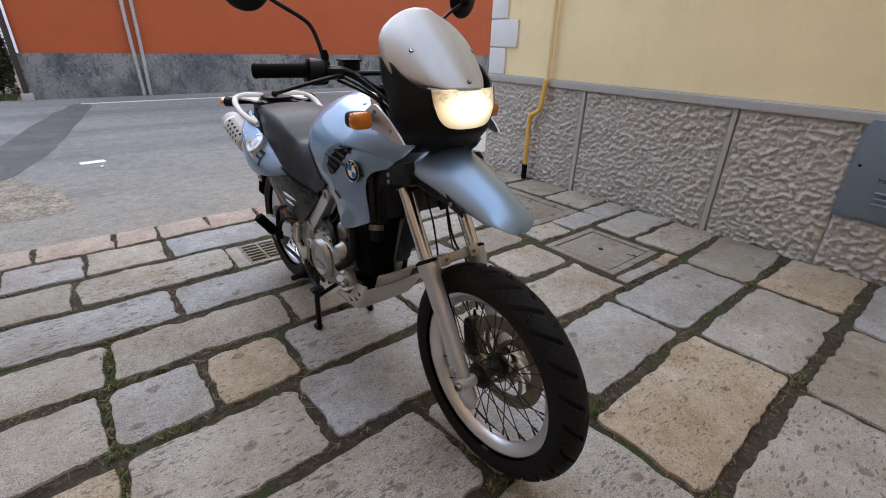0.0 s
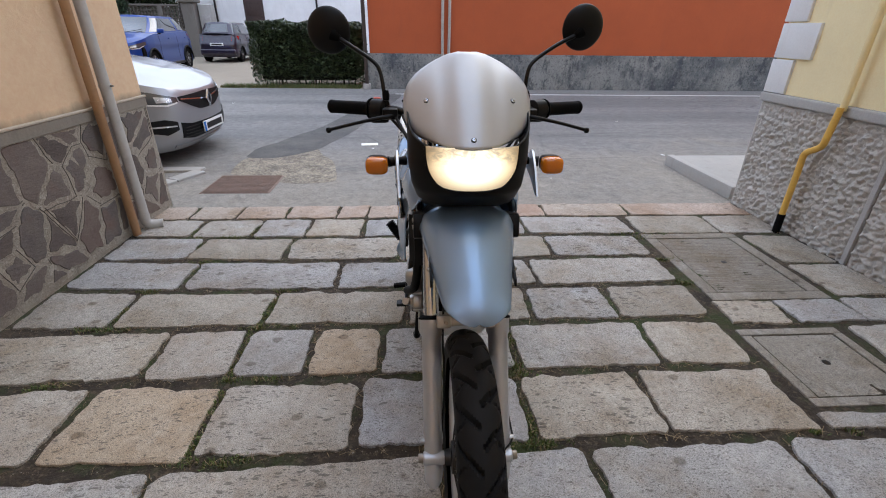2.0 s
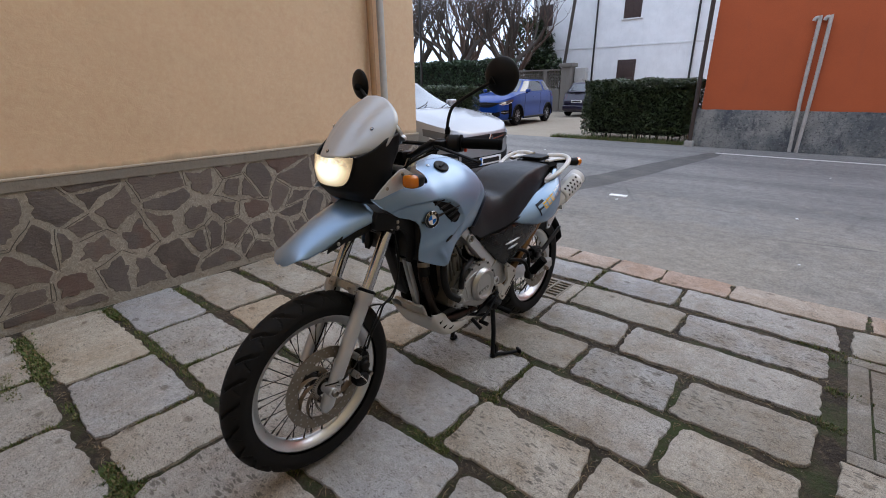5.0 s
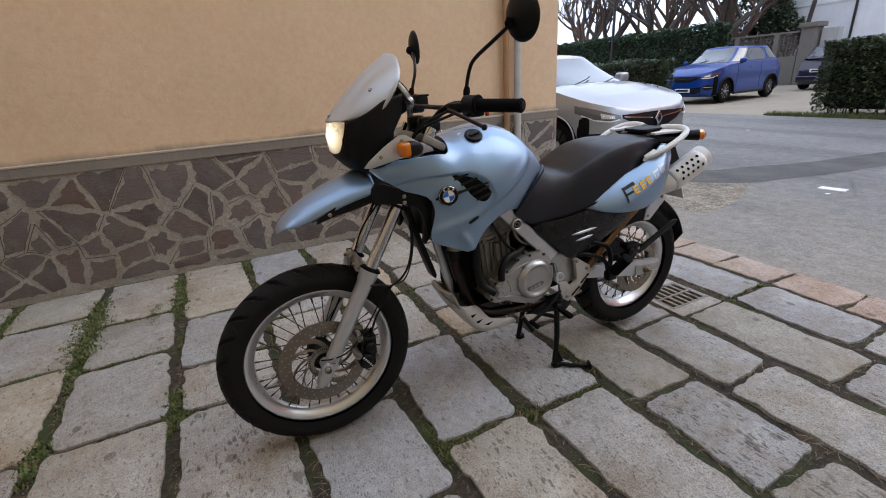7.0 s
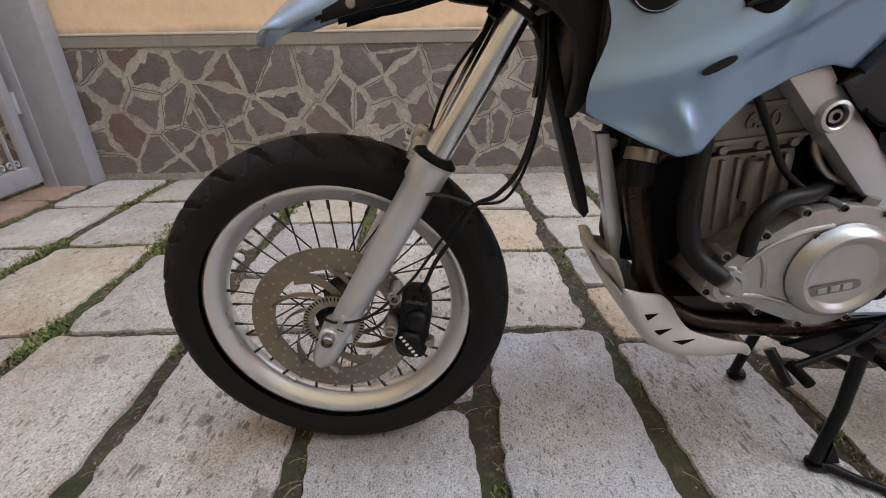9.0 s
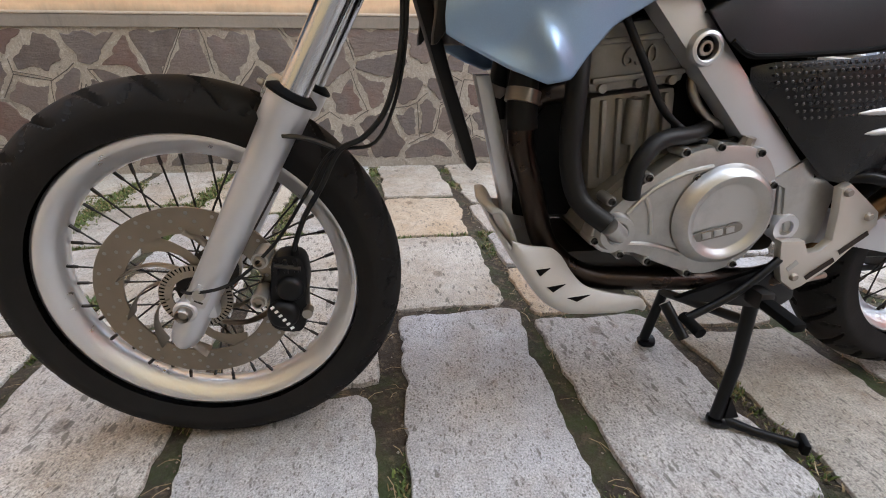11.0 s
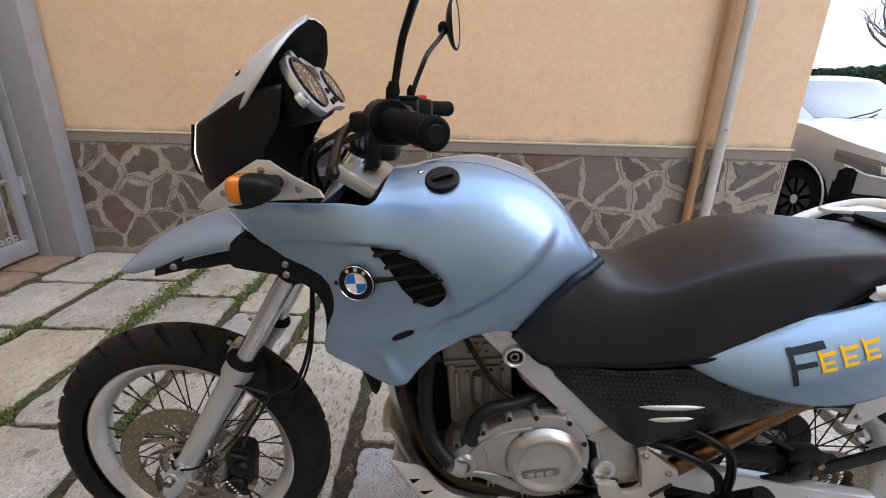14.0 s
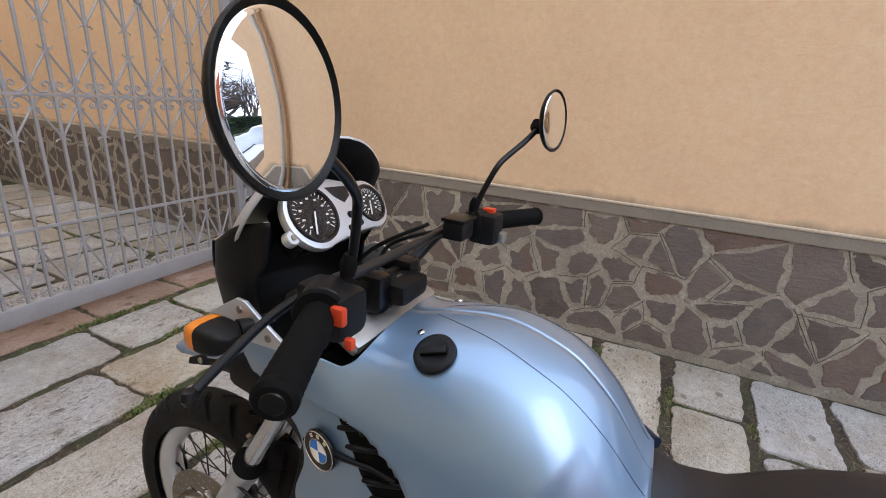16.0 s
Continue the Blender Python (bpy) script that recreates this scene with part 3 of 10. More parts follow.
# right house: roughcast panels, grey cap, yellow render, white quoins
house_wall("wall_right", (RIGHT_X + 0.006, -9, 0.93), (RIGHT_X + 0.30, RIGHT_END, 8.0), M_YELLOW, "pale yellow rendered house wall")
house_wall("wall_right_front", (RIGHT_X + 0.302, RIGHT_END - 0.3, -0.03), (18, RIGHT_END, 6.5), M_YELLOW, "yellow rendered house front along the road")
house_wall("wall_right_core", (RIGHT_X + 0.03, -9, -0.03), (RIGHT_X + 0.30, RIGHT_END - 0.02, 0.86), M_CAP, "grey cement backing of the roughcast dado")
cap = boxed((RIGHT_X - 0.028, -9, 0.862), (RIGHT_X + 0.2, RIGHT_END + 0.02, 0.928), 0.012)
tagged(link_mesh("trim_right", cap, M_CAP), label="smooth grey cement cap above the roughcast", kind="structure")


def roughcast(y0, y1, z0, z1, hole=None):
    """One roughcast panel: torn ridges of cement, thrown on and left."""
    nu, nv = max(4, int((y1 - y0) / 0.0078)), max(4, int((z1 - z0) / 0.0074))
    rows = []
    for j in range(nv + 1):
        z = z0 + (z1 - z0) * j / nv
        r = []
        for i in range(nu + 1):
            y = y0 + (y1 - y0) * i / nu
            edge = min(1, min(y - y0, y1 - y, z - z0 + 0.01, z1 - z) / 0.02)
            a = noise.noise(Vector((y * 27 + z * 7, z * 33 - y * 6, 3.1)))
            b = noise.noise(Vector((y * 58, z * 64 + y * 13, 7.7)))
            h = max(-0.013, 0.030 * max(a, -0.2) + 0.015 * b + 0.008 * noise.noise(Vector((y * 70, z * 90, 2))))
            r.append(Vector((RIGHT_X + 0.010 - max(0, edge) * (0.014 + h), y, z)))
        rows.append(r)
    return grid_mesh(rows)


PANELS = [(-9.0, -0.85), (-0.80, 0.13), (0.755, 1.41), (1.45, 2.59), (2.63, RIGHT_END)]
for a, b in [(-3.0, -0.85)] + PANELS[1:]:
    tagged(link_mesh("roughcast_panel", roughcast(a, b, -0.02, 0.862), M_ROUGHCAST, None, smooth=True), label="coarse grey roughcast cement panel of the yellow house", kind="structure")
tagged(link_mesh("roughcast_panel", roughcast(0.14, 0.75, -0.02, 0.335), M_ROUGHCAST, None, smooth=True), label="coarse grey roughcast cement panel below the meter box", kind="structure")
for y in (-0.825, 1.43, 2.61):
    b = boxed((RIGHT_X - 0.012, y - 0.016, -0.02), (RIGHT_X + 0.04, y + 0.016, 0.862), 0.004)
    tagged(link_mesh("panel_joint", b, M_CAP), label="smooth cement strip between roughcast panels", kind="structure")
b = boxed((RIGHT_X - 0.004, RIGHT_END - 0.02, -0.02), (RIGHT_X + 0.3, RIGHT_END + 0.004, 0.862), 0.004)
tagged(link_mesh("panel_end", b, M_ROUGHCAST), label="roughcast corner of the yellow house", kind="structure")
z = 0.932
for k in range(22):
    long = k % 2 == 1
    w = 0.335 if long else 0.195
    b = bmesh.new()
    box(b, (RIGHT_X - 0.016, RIGHT_END - w, z), (RIGHT_X + 0.02, RIGHT_END + 0.016, z + 0.235), 0.006)
    box(b, (RIGHT_X + 0.02, RIGHT_END - 0.02, z), (RIGHT_X + w, RIGHT_END + 0.016, z + 0.235), 0.006)
    tagged(link_mesh("quoin", b, M_QUOIN, None, smooth=30), label="white painted corner quoin of the yellow house", kind="structure")
    z += 0.245

# red house across the road
red_wall = house_wall("wall_red", (-0.02, 12.02, 0.79), (40, 12.32, 6.0), M_RED, "brick-red rendered house wall across the road")
dado = []
for j in range(9):
    zz = -0.03 + 0.835 * j / 8
    dado.append([Vector((x * 0.1, 12.0 - 0.014 * noise.noise(Vector((x * 0.22, zz * 3, 1))) - 0.006 * noise.noise(Vector((x * 0.8, zz * 9, 4))), zz + (0.008 * noise.noise(Vector((x * 0.5, 0, 9))) if j == 8 else 0))) for x in range(-1, 400)])
bm = grid_mesh(dado)
box(bm, (-0.1, 12.022, -0.03), (39.9, 12.25, 0.788))
tagged(link_mesh("wall_red_dado", bm, M_DADO, None, smooth=30), label="stained grey-blue cement dado of the red wall", kind="structure")
tagged(link_mesh("wall_red_side", boxed((-0.06, 12.326, -0.03), (0.24, 24, 6.0)), M_RED), label="side of the red house", kind="structure")
# unseen wall, placed and raised to keep sky light off the yard
tagged(link_mesh("wall_yard_back", boxed((-1.3, -6.6, -0.03), (4.2, -6.3, 9.0)), M_TAN), label="unseen plain wall added to close and shade the yard", kind="structure")
line = boxed((0.6, 10.92, -0.005), (60, 11.04, -0.002))
tagged(link_mesh("road_line", line, Mat("road_paint", (0.62, 0.61, 0.58), 0.8).mat), label="white painted edge line of the road", kind="structure")


def blot(points, z, mat, name, label, kind="structure"):
    """A thin patch on the ground with a frayed outline."""
    pts = smooth_line([(x, y, 0) for x, y in points], 6, True)
    bm = bmesh.new()
    vs = [bm.verts.new((p.x + 0.05 * noise.noise(p * 3), p.y + 0.05 * noise.noise(p * 3 + Vector((9, 0, 0))), z)) for p in pts]
    bm.faces.new(vs)
    return tagged(link_mesh(name, bm, mat), label=label, kind=kind)


blot([(-0.75, 5.3), (-0.25, 5.55), (0.1, 6.6), (0.35, 8.0), (0.75, 10.8), (0.5, 10.9), (0.05, 9.2), (-0.35, 7.2), (-0.9, 5.7)], -0.003, M_PATCH, "tar_patch", "dark tarred trench patch across the road")
M_SAND = Mat("drifted_sand", (0.27, 0.235, 0.185), 0.95)
sw = M_SAND.world()
sand_c = M_SAND.mix(M_SAND.ramp(M_SAND.noise(sw, 5.0, 8, 0.8), [(0.42, 0.0), (0.62, 1.0)]), (0.33, 0.285, 0.215), (0.165, 0.145, 0.12))
M_SAND.color(M_SAND.mix(0.5, sand_c, M_SAND.ramp(M_SAND.cells(sw, 60, out="Color"), [(0.2, 0.2), (0.8, 0.8)]), "OVERLAY"))
M_SAND.bump(M_SAND.cells(sw, 60), 0.8, 0.01)
M_SAND = M_SAND.mat
blot([(-0.85, 4.75), (-0.2, 4.4), (0.25, 4.5), (0.05, 5.3), (-0.35, 6.0), (-0.75, 5.7)], -0.004, M_SAND, "sand_patch", "sandy dirt drifted on the asphalt")


# ---- paving of the yard: granite slabs in rows ----
paving = new("paving")
tagged(paving, label="old granite paving slabs with mossy open joints", category="paving", kind="structure")
rnd = random.Random(11)


def row_bend(x, y):
    """The rows lie slightly askew towards the tan wall."""
    low = max(0.0, min(1.0, (1.72 - y) / 0.44))
    high = max(0.0, min(1.0, (y - 1.95) / 0.3)) * max(0.0, min(1.0, (3.35 - y) / 0.3))
    return -0.030 * low * max(0.0, 1.3 - x) + 0.035 * high * max(0.0, 0.2 - x)


def slab(x0, x1, y0, y1, mat, name="slab", top=None, gap=0.0138, wear=1.0):
    """A hewn slab with worn, uneven edges."""
    cx, cy = (x0 + x1) / 2, (y0 + y1) / 2
    sx, sy = (x1 - x0) / 2 - gap, (y1 - y0) / 2 - gap
    skew = [rnd.uniform(-0.010, 0.010) for _ in range(4)]
    seed = rnd.uniform(0, 90)
    rc = min(sx, sy) * rnd.uniform(0.08, 0.24)
    pts = []
    for (ux, uy), (vx, vy), a0 in (((1, 1), (0, 0), 0), ((-1, 1), (0, 0), 90), ((-1, -1), (0, 0), 180), ((1, -1), (0, 0), 270)):
        for k in range(3):
            a = radians(a0 + 45 * k)
            pts.append((ux * (sx - rc) + rc * math.cos(a), uy * (sy - rc) + rc * math.sin(a)))
    full = []
    n = len(pts)
    for i in range(n):
        (ax, ay), (bx, by) = pts[i], pts[(i + 1) % n]
        d = math.hypot(bx - ax, by - ay)
        k = max(1, int(d / 0.024))
        full += [(ax + (bx - ax) * t / k, ay + (by - ay) * t / k) for t in range(k)]
    out = []
    for x, y in full:
        p = Vector((x * 6 + seed, y * 6, seed))
        e = wear * (0.014 * noise.noise(p) + 0.011 * noise.noise(p * 3.1) + 0.008 * noise.noise(p * 7.3))
        f = wear * (0.014 * noise.noise(p + Vector((0, 7, 0))) + 0.011 * noise.noise(p * 3.1 + Vector((0, 7, 0))) + 0.008 * noise.noise(p * 7.3 + Vector((0, 7, 0))))
        out.append((x + e + skew[0] * y / max(sy, 0.1), y + f + skew[1] * x / max(sx, 0.1)))
    h = (rnd.uniform(-0.001, 0.005) if top is None else top)
    tx, ty = rnd.uniform(-0.004, 0.004), rnd.uniform(-0.004, 0.004)
    bm = bmesh.new()
    rings = []
    for inset, z in ((0.0, -0.034), (0.001, -0.007), (0.003, -0.0018), (0.007, 0.0)):
        ring = []
        for x, y in out:
            q = math.hypot(x, y) or 1
            px, py = x * (1 - inset / max(abs(x), abs(y), 0.05)), y * (1 - inset / max(abs(x), abs(y), 0.05))
            zz = z + (h + tx * px + ty * py if z > -0.03 else 0)
            ring.append(bm.verts.new((px, py, zz)))
        rings.append(ring)
    m = len(out)
    for a, b in zip(rings, rings[1:]):
        for i in range(m):
            bm.faces.new((a[i], a[(i + 1) % m], b[(i + 1) % m], b[i]))
    bm.faces.new(rings[-1])
    for v in bm.verts:
        v.co.y += row_bend(cx + v.co.x, cy + v.co.y)
    ob = link_mesh(name, bm, mat, paving, smooth=30)
    ob.location = (cx, cy, 0)
    return ob


SLAB_MATS = {"g": M_SLAB, "p": M_SLAB_PITTED, "o": M_SLAB_OCHRE, "k": M_SLAB_PINK, "b": M_SLAB_BRICK}
JOINTS = []


def slab_row(y0, y1, xs, codes, name="slab", gap=0.0138):
    for i, (a, b) in enumerate(zip(xs, xs[1:])):
        c = codes[i % len(codes)]
        if c != "-":
            slab(a, b, y0, y1, SLAB_MATS[c], name, gap=gap)
        if i:
            JOINTS.append(((a, y0), (a, y1)))
    JOINTS.append(((xs[0], y0), (xs[-1], y0)))


# trodden earth that fills the joints almost to the top of the slabs
fill = []
for i in range(341):
    y = -3.0 + 6.73 * i / 340
    fill.append([Vector((x, y, (-0.05 if abs(x - 1.125) < 0.125 and abs(y - 2.92) < 0.14 else -0.0085) + 0.0045 * noise.noise(Vector((x * 9, y * 9, 1))) + 0.0025 * noise.noise(Vector((x * 38, y * 38, 4))))) for x in [LEFT_X + (RIGHT_X - LEFT_X) * k / 240 for k in range(241)]])
tagged(link_mesh("joint_earth", grid_mesh(fill), M_SOIL, None, smooth=True), label="dark trodden earth in the joints of the paving", kind="structure")

W = LEFT_X + 0.015
slab_row(3.47, 3.75, [W - 0.2, -0.72, -0.36, 0.02, 0.42, 0.66, 0.97, 1.31, 1.67, 2.1, 2.8, 3.82], "kkkkkkkkkkk", "pink_slab", 0.009)
slab_row(3.12, 3.455, [W, -0.55, -0.12, 0.25, 0.655, 1.31, 1.865, 2.68], "gggggggp")
slab_row(2.76, 3.095, [W, -0.42, 0.19, 0.94, 1.31, 1.96, 2.65], "ggp-gp")
slab_row(2.40, 2.735, [W, -0.30, 0.58, 1.27, 1.76, 2.63], "gpgggp")
slab_row(2.05, 2.375, [W, -0.48, 0.27, 1.0, 1.655, 2.12, 2.62], "ggggpp")
slab_row(1.68, 2.025, [W, -0.13, 0.24, 0.56, 0.88, 1.50, 2.17, 2.60], "pggopgg")
slab_row(1.30, 1.655, [W, -0.27, 0.25, 0.81, 1.475, 1.995, 2.59], "gopgpg")
slab_row(0.885, 1.275, [W, -0.35, 0.16, 1.13, 1.66, 2.39, 3.17, 3.825], "gppgggg")
slab_row(0.45, 0.86, [W, -0.11, 0.44, 0.80, 1.58, 2.43, 3.2, 3.825], "gggpogo")
slab_row(0.0, 0.425, [W, -0.30, 0.20, 0.79, 1.55, 2.38, 3.1, 3.825], "ggggpgg")
slab_row(-0.48, -0.03, [W, -0.50, 0.12, 0.80, 1.5, 2.2, 2.95, 3.825], "gggpggg")
slab_row(-0.94, -0.505, [W, -0.42, 0.13, 0.62, 1.25, 1.95, 2.7, 3.825], "ggpgggg")
slab_row(-1.30, -0.985, [W, -0.55, -0.05, 0.50, 1.05, 1.6, 2.2, 2.8, 3.3, 3.825], "bbbbbbbbb", "threshold_slab", 0.01)
for r in range(9):
    y1 = -1.33 - 0.47 * r
    xs = [W] + sorted(round(W + 0.62 * k + rnd.uniform(-0.13, 0.13), 2) for k in range(1, 8)) + [3.825]
    slab_row(y1 - 0.445, y1, xs, "ggpggogg")
# the strip of smaller stones along the right wall
slab_row(3.10, 3.455, [2.71, 3.34, 3.825], "gg", gap=0.010)
slab_row(2.62, 3.06, [3.44, 3.825], "g", gap=0.010)
slab_row(2.22, 2.60, [3.44, 3.825], "g", gap=0.010)
slab_row(1.97, 2.20, [2.66, 3.02, 3.42, 3.825], "pgg", gap=0.010)
slab_row(1.30, 1.39, [2.62, 3.02, 3.21], "go", gap=0.006)
slab_row(1.65, 1.95, [3.23, 3.825], "g", gap=0.010)
slab_row(1.30, 1.63, [3.23, 3.825], "p", gap=0.010)


def cover(x0, x1, y0, y1, rim, ribs, label):
    """A concrete manhole cover, sunk in its frame."""
    t = thing("manhole_cover", ((x0 + x1) / 2, (y0 + y1) / 2, 0), label, "manhole cover")
    ax, ay = (x1 - x0) / 2, (y1 - y0) / 2
    for lo, hi in (((-ax - rim, -ay - rim), (ax + rim, -ay - 0.008)), ((-ax - rim, ay + 0.008), (ax + rim, ay + rim)), ((-ax - rim, -ay - 0.006), (-ax - 0.008, ay + 0.006)), ((ax + 0.008, -ay - 0.006), (ax + rim, ay + 0.006))):
        part("frame", boxed((*lo, -0.034), (*hi, -0.002), 0.006), M_CONCRETE, t)
    bm = boxed((-ax, -ay, -0.034), (ax, ay, -0.006), 0.004)
    part("lid", bm, M_CONCRETE, t, "scored concrete lid" if ribs else "plain concrete lid")
    if ribs:
        n = int(2 * ay / 0.022)
        ridge = part("ridge", boxed((-ax + 0.015, -0.006, -0.008), (ax - 0.015, 0.006, -0.0048), 0.0015, 1), M_CONCRETE, t)
        for i in range(n):
            y = -ay + 0.015 + (2 * ay - 0.03) * i / (n - 1)
            if i:
                share(ridge, "ridge", Matrix.Translation((0, y, 0)), t)
            else:
                ridge.location = (0, y, 0)
    part("lifting_hole", lathe([(0.0, 0.0), (0.016, 0.0), (0.018, 0.003), (0.0, 0.003)], 10, m=Matrix.Translation((0, 0, -0.0065))), M_DARK_STEEL, t)
    return t


cover(2.79, 3.32, 2.29, 3.02, 0.085, True, "large ridged concrete manhole cover in the paving")
cover(2.705, 3.12, 1.475, 1.88, 0.055, False, "small plain concrete manhole cover in the paving")




def drain_grate():
    t = thing("drain_grate", (1.125, 2.925, 0), "grey drain grate with two rows of slots", "drain")
    for lo, hi in (((-0.185, -0.165), (-0.112, 0.145)), ((0.112, -0.165), (0.185, 0.145)), ((-0.112, 0.128), (0.112, 0.145)), ((-0.112, -0.165), (0.112, -0.138))):
        part("surround", boxed((*lo, -0.034), (*hi, -0.001), 0.006), M_SLAB, t, "granite drain surround")
    part("pit", boxed((-0.112, -0.138, -0.034), (0.112, 0.128, -0.026), 0.0), M_VOID, t, "black pit under the grate")
    for x, w in ((-0.104, 0.009), (0.0, 0.008), (0.104, 0.009)):
        part("rim_bar", boxed((x - w, -0.138, -0.026), (x + w, 0.128, -0.0015), 0.002, 1), M_CONCRETE, t)
    for sx in (-1, 1):
        for i in range(7):
            y = -0.131 + 0.0425 * i
            part("bar", boxed((sx * 0.052 - 0.043, y - 0.0085, -0.026), (sx * 0.052 + 0.043, y + 0.0085, -0.0022), 0.002, 1), M_CONCRETE, t)


drain_grate()


# ---- stones set in the mortar of the left wall ----
def clip(poly, a, b):
    """The part of a polygon nearer to a than to b."""
    mx, my, nx, ny = (a[0] + b[0]) / 2, (a[1] + b[1]) / 2, b[0] - a[0], b[1] - a[1]
    side = lambda p: (p[0] - mx) * nx + (p[1] - my) * ny
    out = []
    for p, q in zip(poly, poly[1:] + poly[:1]):
        s, t = side(p), side(q)
        if s <= 0:
            out.append(p)
        if (s < 0 < t) or (t < 0 < s):
            k = s / (s - t)
            out.append((p[0] + (q[0] - p[0]) * k, p[1] + (q[1] - p[1]) * k))
    return out


def stone_cells(y0, y1, z0, z1, seed):
    r = random.Random(seed)
    pts = []
    for i in range(int((y1 - y0) / 0.165)):
        for j in range(4):
            if r.random() < 0.84:
                pts.append((y0 + (i + 0.5 + r.uniform(-0.75, 0.75)) * 0.165, z0 + (j + 0.5 + r.uniform(-0.55, 0.55)) * (z1 - z0) / 4))
    cells = []
    for p in pts:
        poly = [(max(y0, p[0] - 0.3), z0), (min(y1, p[0] + 0.3), z0), (min(y1, p[0] + 0.3), z1), (max(y0, p[0] - 0.3), z1)]
        for q in pts:
            if q != p and abs(q[0] - p[0]) < 0.62:
                poly = clip(poly, p, q)
                if len(poly) < 3:
                    break
        if len(poly) >= 3:
            cells.append((p, poly))
    return cells


def stone_outline(poly, gap, seed):
    cy = sum(p[0] for p in poly) / len(poly)
    cz = sum(p[1] for p in poly) / len(poly)
    pts = []
    for p, q in zip(poly, poly[1:] + poly[:1]):
        d = math.hypot(q[0] - p[0], q[1] - p[1])
        k = max(1, int(d / 0.011))
        pts += [(p[0] + (q[0] - p[0]) * t / k, p[1] + (q[1] - p[1]) * t / k) for t in range(k)]
    out = []
    for y, z in pts:
        dy, dz = y - cy, z - cz
        d = math.hypot(dy, dz) or 1
        v = Vector((y * 14 + seed, z * 14, seed))
        rag = min(1.0, d / 0.075)
        s = max(0.22, 1 - (min(gap, 0.30 * d) * (1.0 + 1.1 * noise.noise(v * 0.8)) + rag * (0.012 * noise.noise(v * 2.1) + 0.010 * noise.noise(v * 5.3) + 0.008 * noise.noise(v * 11.0))) / d)
        out.append((cy + dy * s, cz + dz * s))
    n = len(out)
    out = [((out[i - 1][0] + 2 * out[i][0] + out[(i + 1) % n][0]) / 4, (out[i - 1][1] + 2 * out[i][1] + out[(i + 1) % n][1]) / 4) for i in range(n)]
    return (cy, cz), out


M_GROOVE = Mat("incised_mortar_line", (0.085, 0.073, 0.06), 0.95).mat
stones = 0
rest, grooves = bmesh.new(), bmesh.new()
cells = stone_cells(-6.5, LEFT_END - 0.02, 0.03, 0.80, 5)
cells.sort(key=lambda c: -c[0][0])
srnd = random.Random(3)
for p, poly in cells:
    w = max(q[0] for q in poly) - min(q[0] for q in poly)
    if w < 0.03:
        continue
    (cy, cz), out = stone_outline(poly, srnd.choice((0.015, 0.021, 0.028, 0.040, 0.056)), srnd.uniform(0, 50))
    near = stones < 250 and cy > -1.6
    bm = bmesh.new() if near else rest
    h = srnd.uniform(0.001, 0.005)
    base = [bm.verts.new((LEFT_X - (0 if near else 0) - 0.002 if not near else -0.002, y - (cy if near else 0), z - (cz if near else 0))) for y, z in out]
    top = []
    for y, z in out:
        dy, dz = y - cy, z - cz
        top.append(bm.verts.new(((LEFT_X if not near else 0) + h + 0.003 * noise.noise(Vector((y * 20, z * 20, 2))), (0 if near else cy) + dy * 0.95, (0 if near else cz) + dz * 0.95)))
    n = len(out)
    for i in range(n):
        bm.faces.new((base[i], base[(i + 1) % n], top[(i + 1) % n], top[i]))
    bm.faces.new(top)
    if near:
        ob = link_mesh("stone", bm, M_STONE, wall_left_dado, smooth=30)
        ob.location = (LEFT_X, cy, cz)
        stones += 1
    # lines scored into the mortar between the stones: thin rods, coloured dark as their shade
    for a, b in zip(poly, poly[1:] + poly[:1]):
        if a[0] + a[1] * 0.37 > b[0] + b[1] * 0.37 or srnd.random() < 0.42 or min(a[1], b[1]) < 0.04:
            continue
        k = max(2, int(math.hypot(b[0] - a[0], b[1] - a[1]) / 0.05))
        for off in (-0.003, 0.013):
            if srnd.random() < (0.15 if off < 0 else 0.78):
                continue
            dy, dz = b[0] - a[0], b[1] - a[1]
            d = math.hypot(dy, dz) or 1
            ny, nz = -dz / d, dy / d
            line = []
            for t in range(k + 1):
                y, z = a[0] + dy * t / k + ny * off, a[1] + dz * t / k + nz * off
                e = 0.012 * noise.noise(Vector((y * 9, z * 9, off * 90)))
                line.append((LEFT_X + 0.0006, y + ny * e, z + nz * e))
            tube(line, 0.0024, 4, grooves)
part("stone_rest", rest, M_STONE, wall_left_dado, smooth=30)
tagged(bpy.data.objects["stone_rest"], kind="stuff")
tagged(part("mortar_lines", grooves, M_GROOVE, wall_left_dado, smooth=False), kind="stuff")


# ---- the motorcycle: local x to its left, y to its rear, z up, from below the front axle ----
bike = thing("motorcycle", (1.18, 0.985, 0), "ice-blue metallic dual-sport motorcycle with lit headlamp, on its stand", "motorcycle")
M_DISC = metal("brown_tinted_disc", (0.27, 0.235, 0.19), 0.36, 0.9, 0.35)
M_PALE_GOLD = metal("pale_gold_mark", (0.70, 0.62, 0.45), 0.35, 0.6, 0.1)
M_BADGE_BLUE = plastic("badge_blue", (0.02, 0.16, 0.55), 0.25, 0.0)
M_GAUGE = plastic("gauge_face", (0.015, 0.014, 0.014), 0.3, 0.0)
M_TYRE = plastic("worn_tyre_rubber", (0.0105, 0.0100, 0.0098), 0.62, 0.3, 140, 0.14)
M_COVER = plastic("dimpled_black_plastic", (0.0025, 0.0025, 0.0032), 0.27, 0.03, 420, 0.42)
M_HOSE = plastic("hose_rubber", (0.005, 0.005, 0.005), 0.5, 0.15)

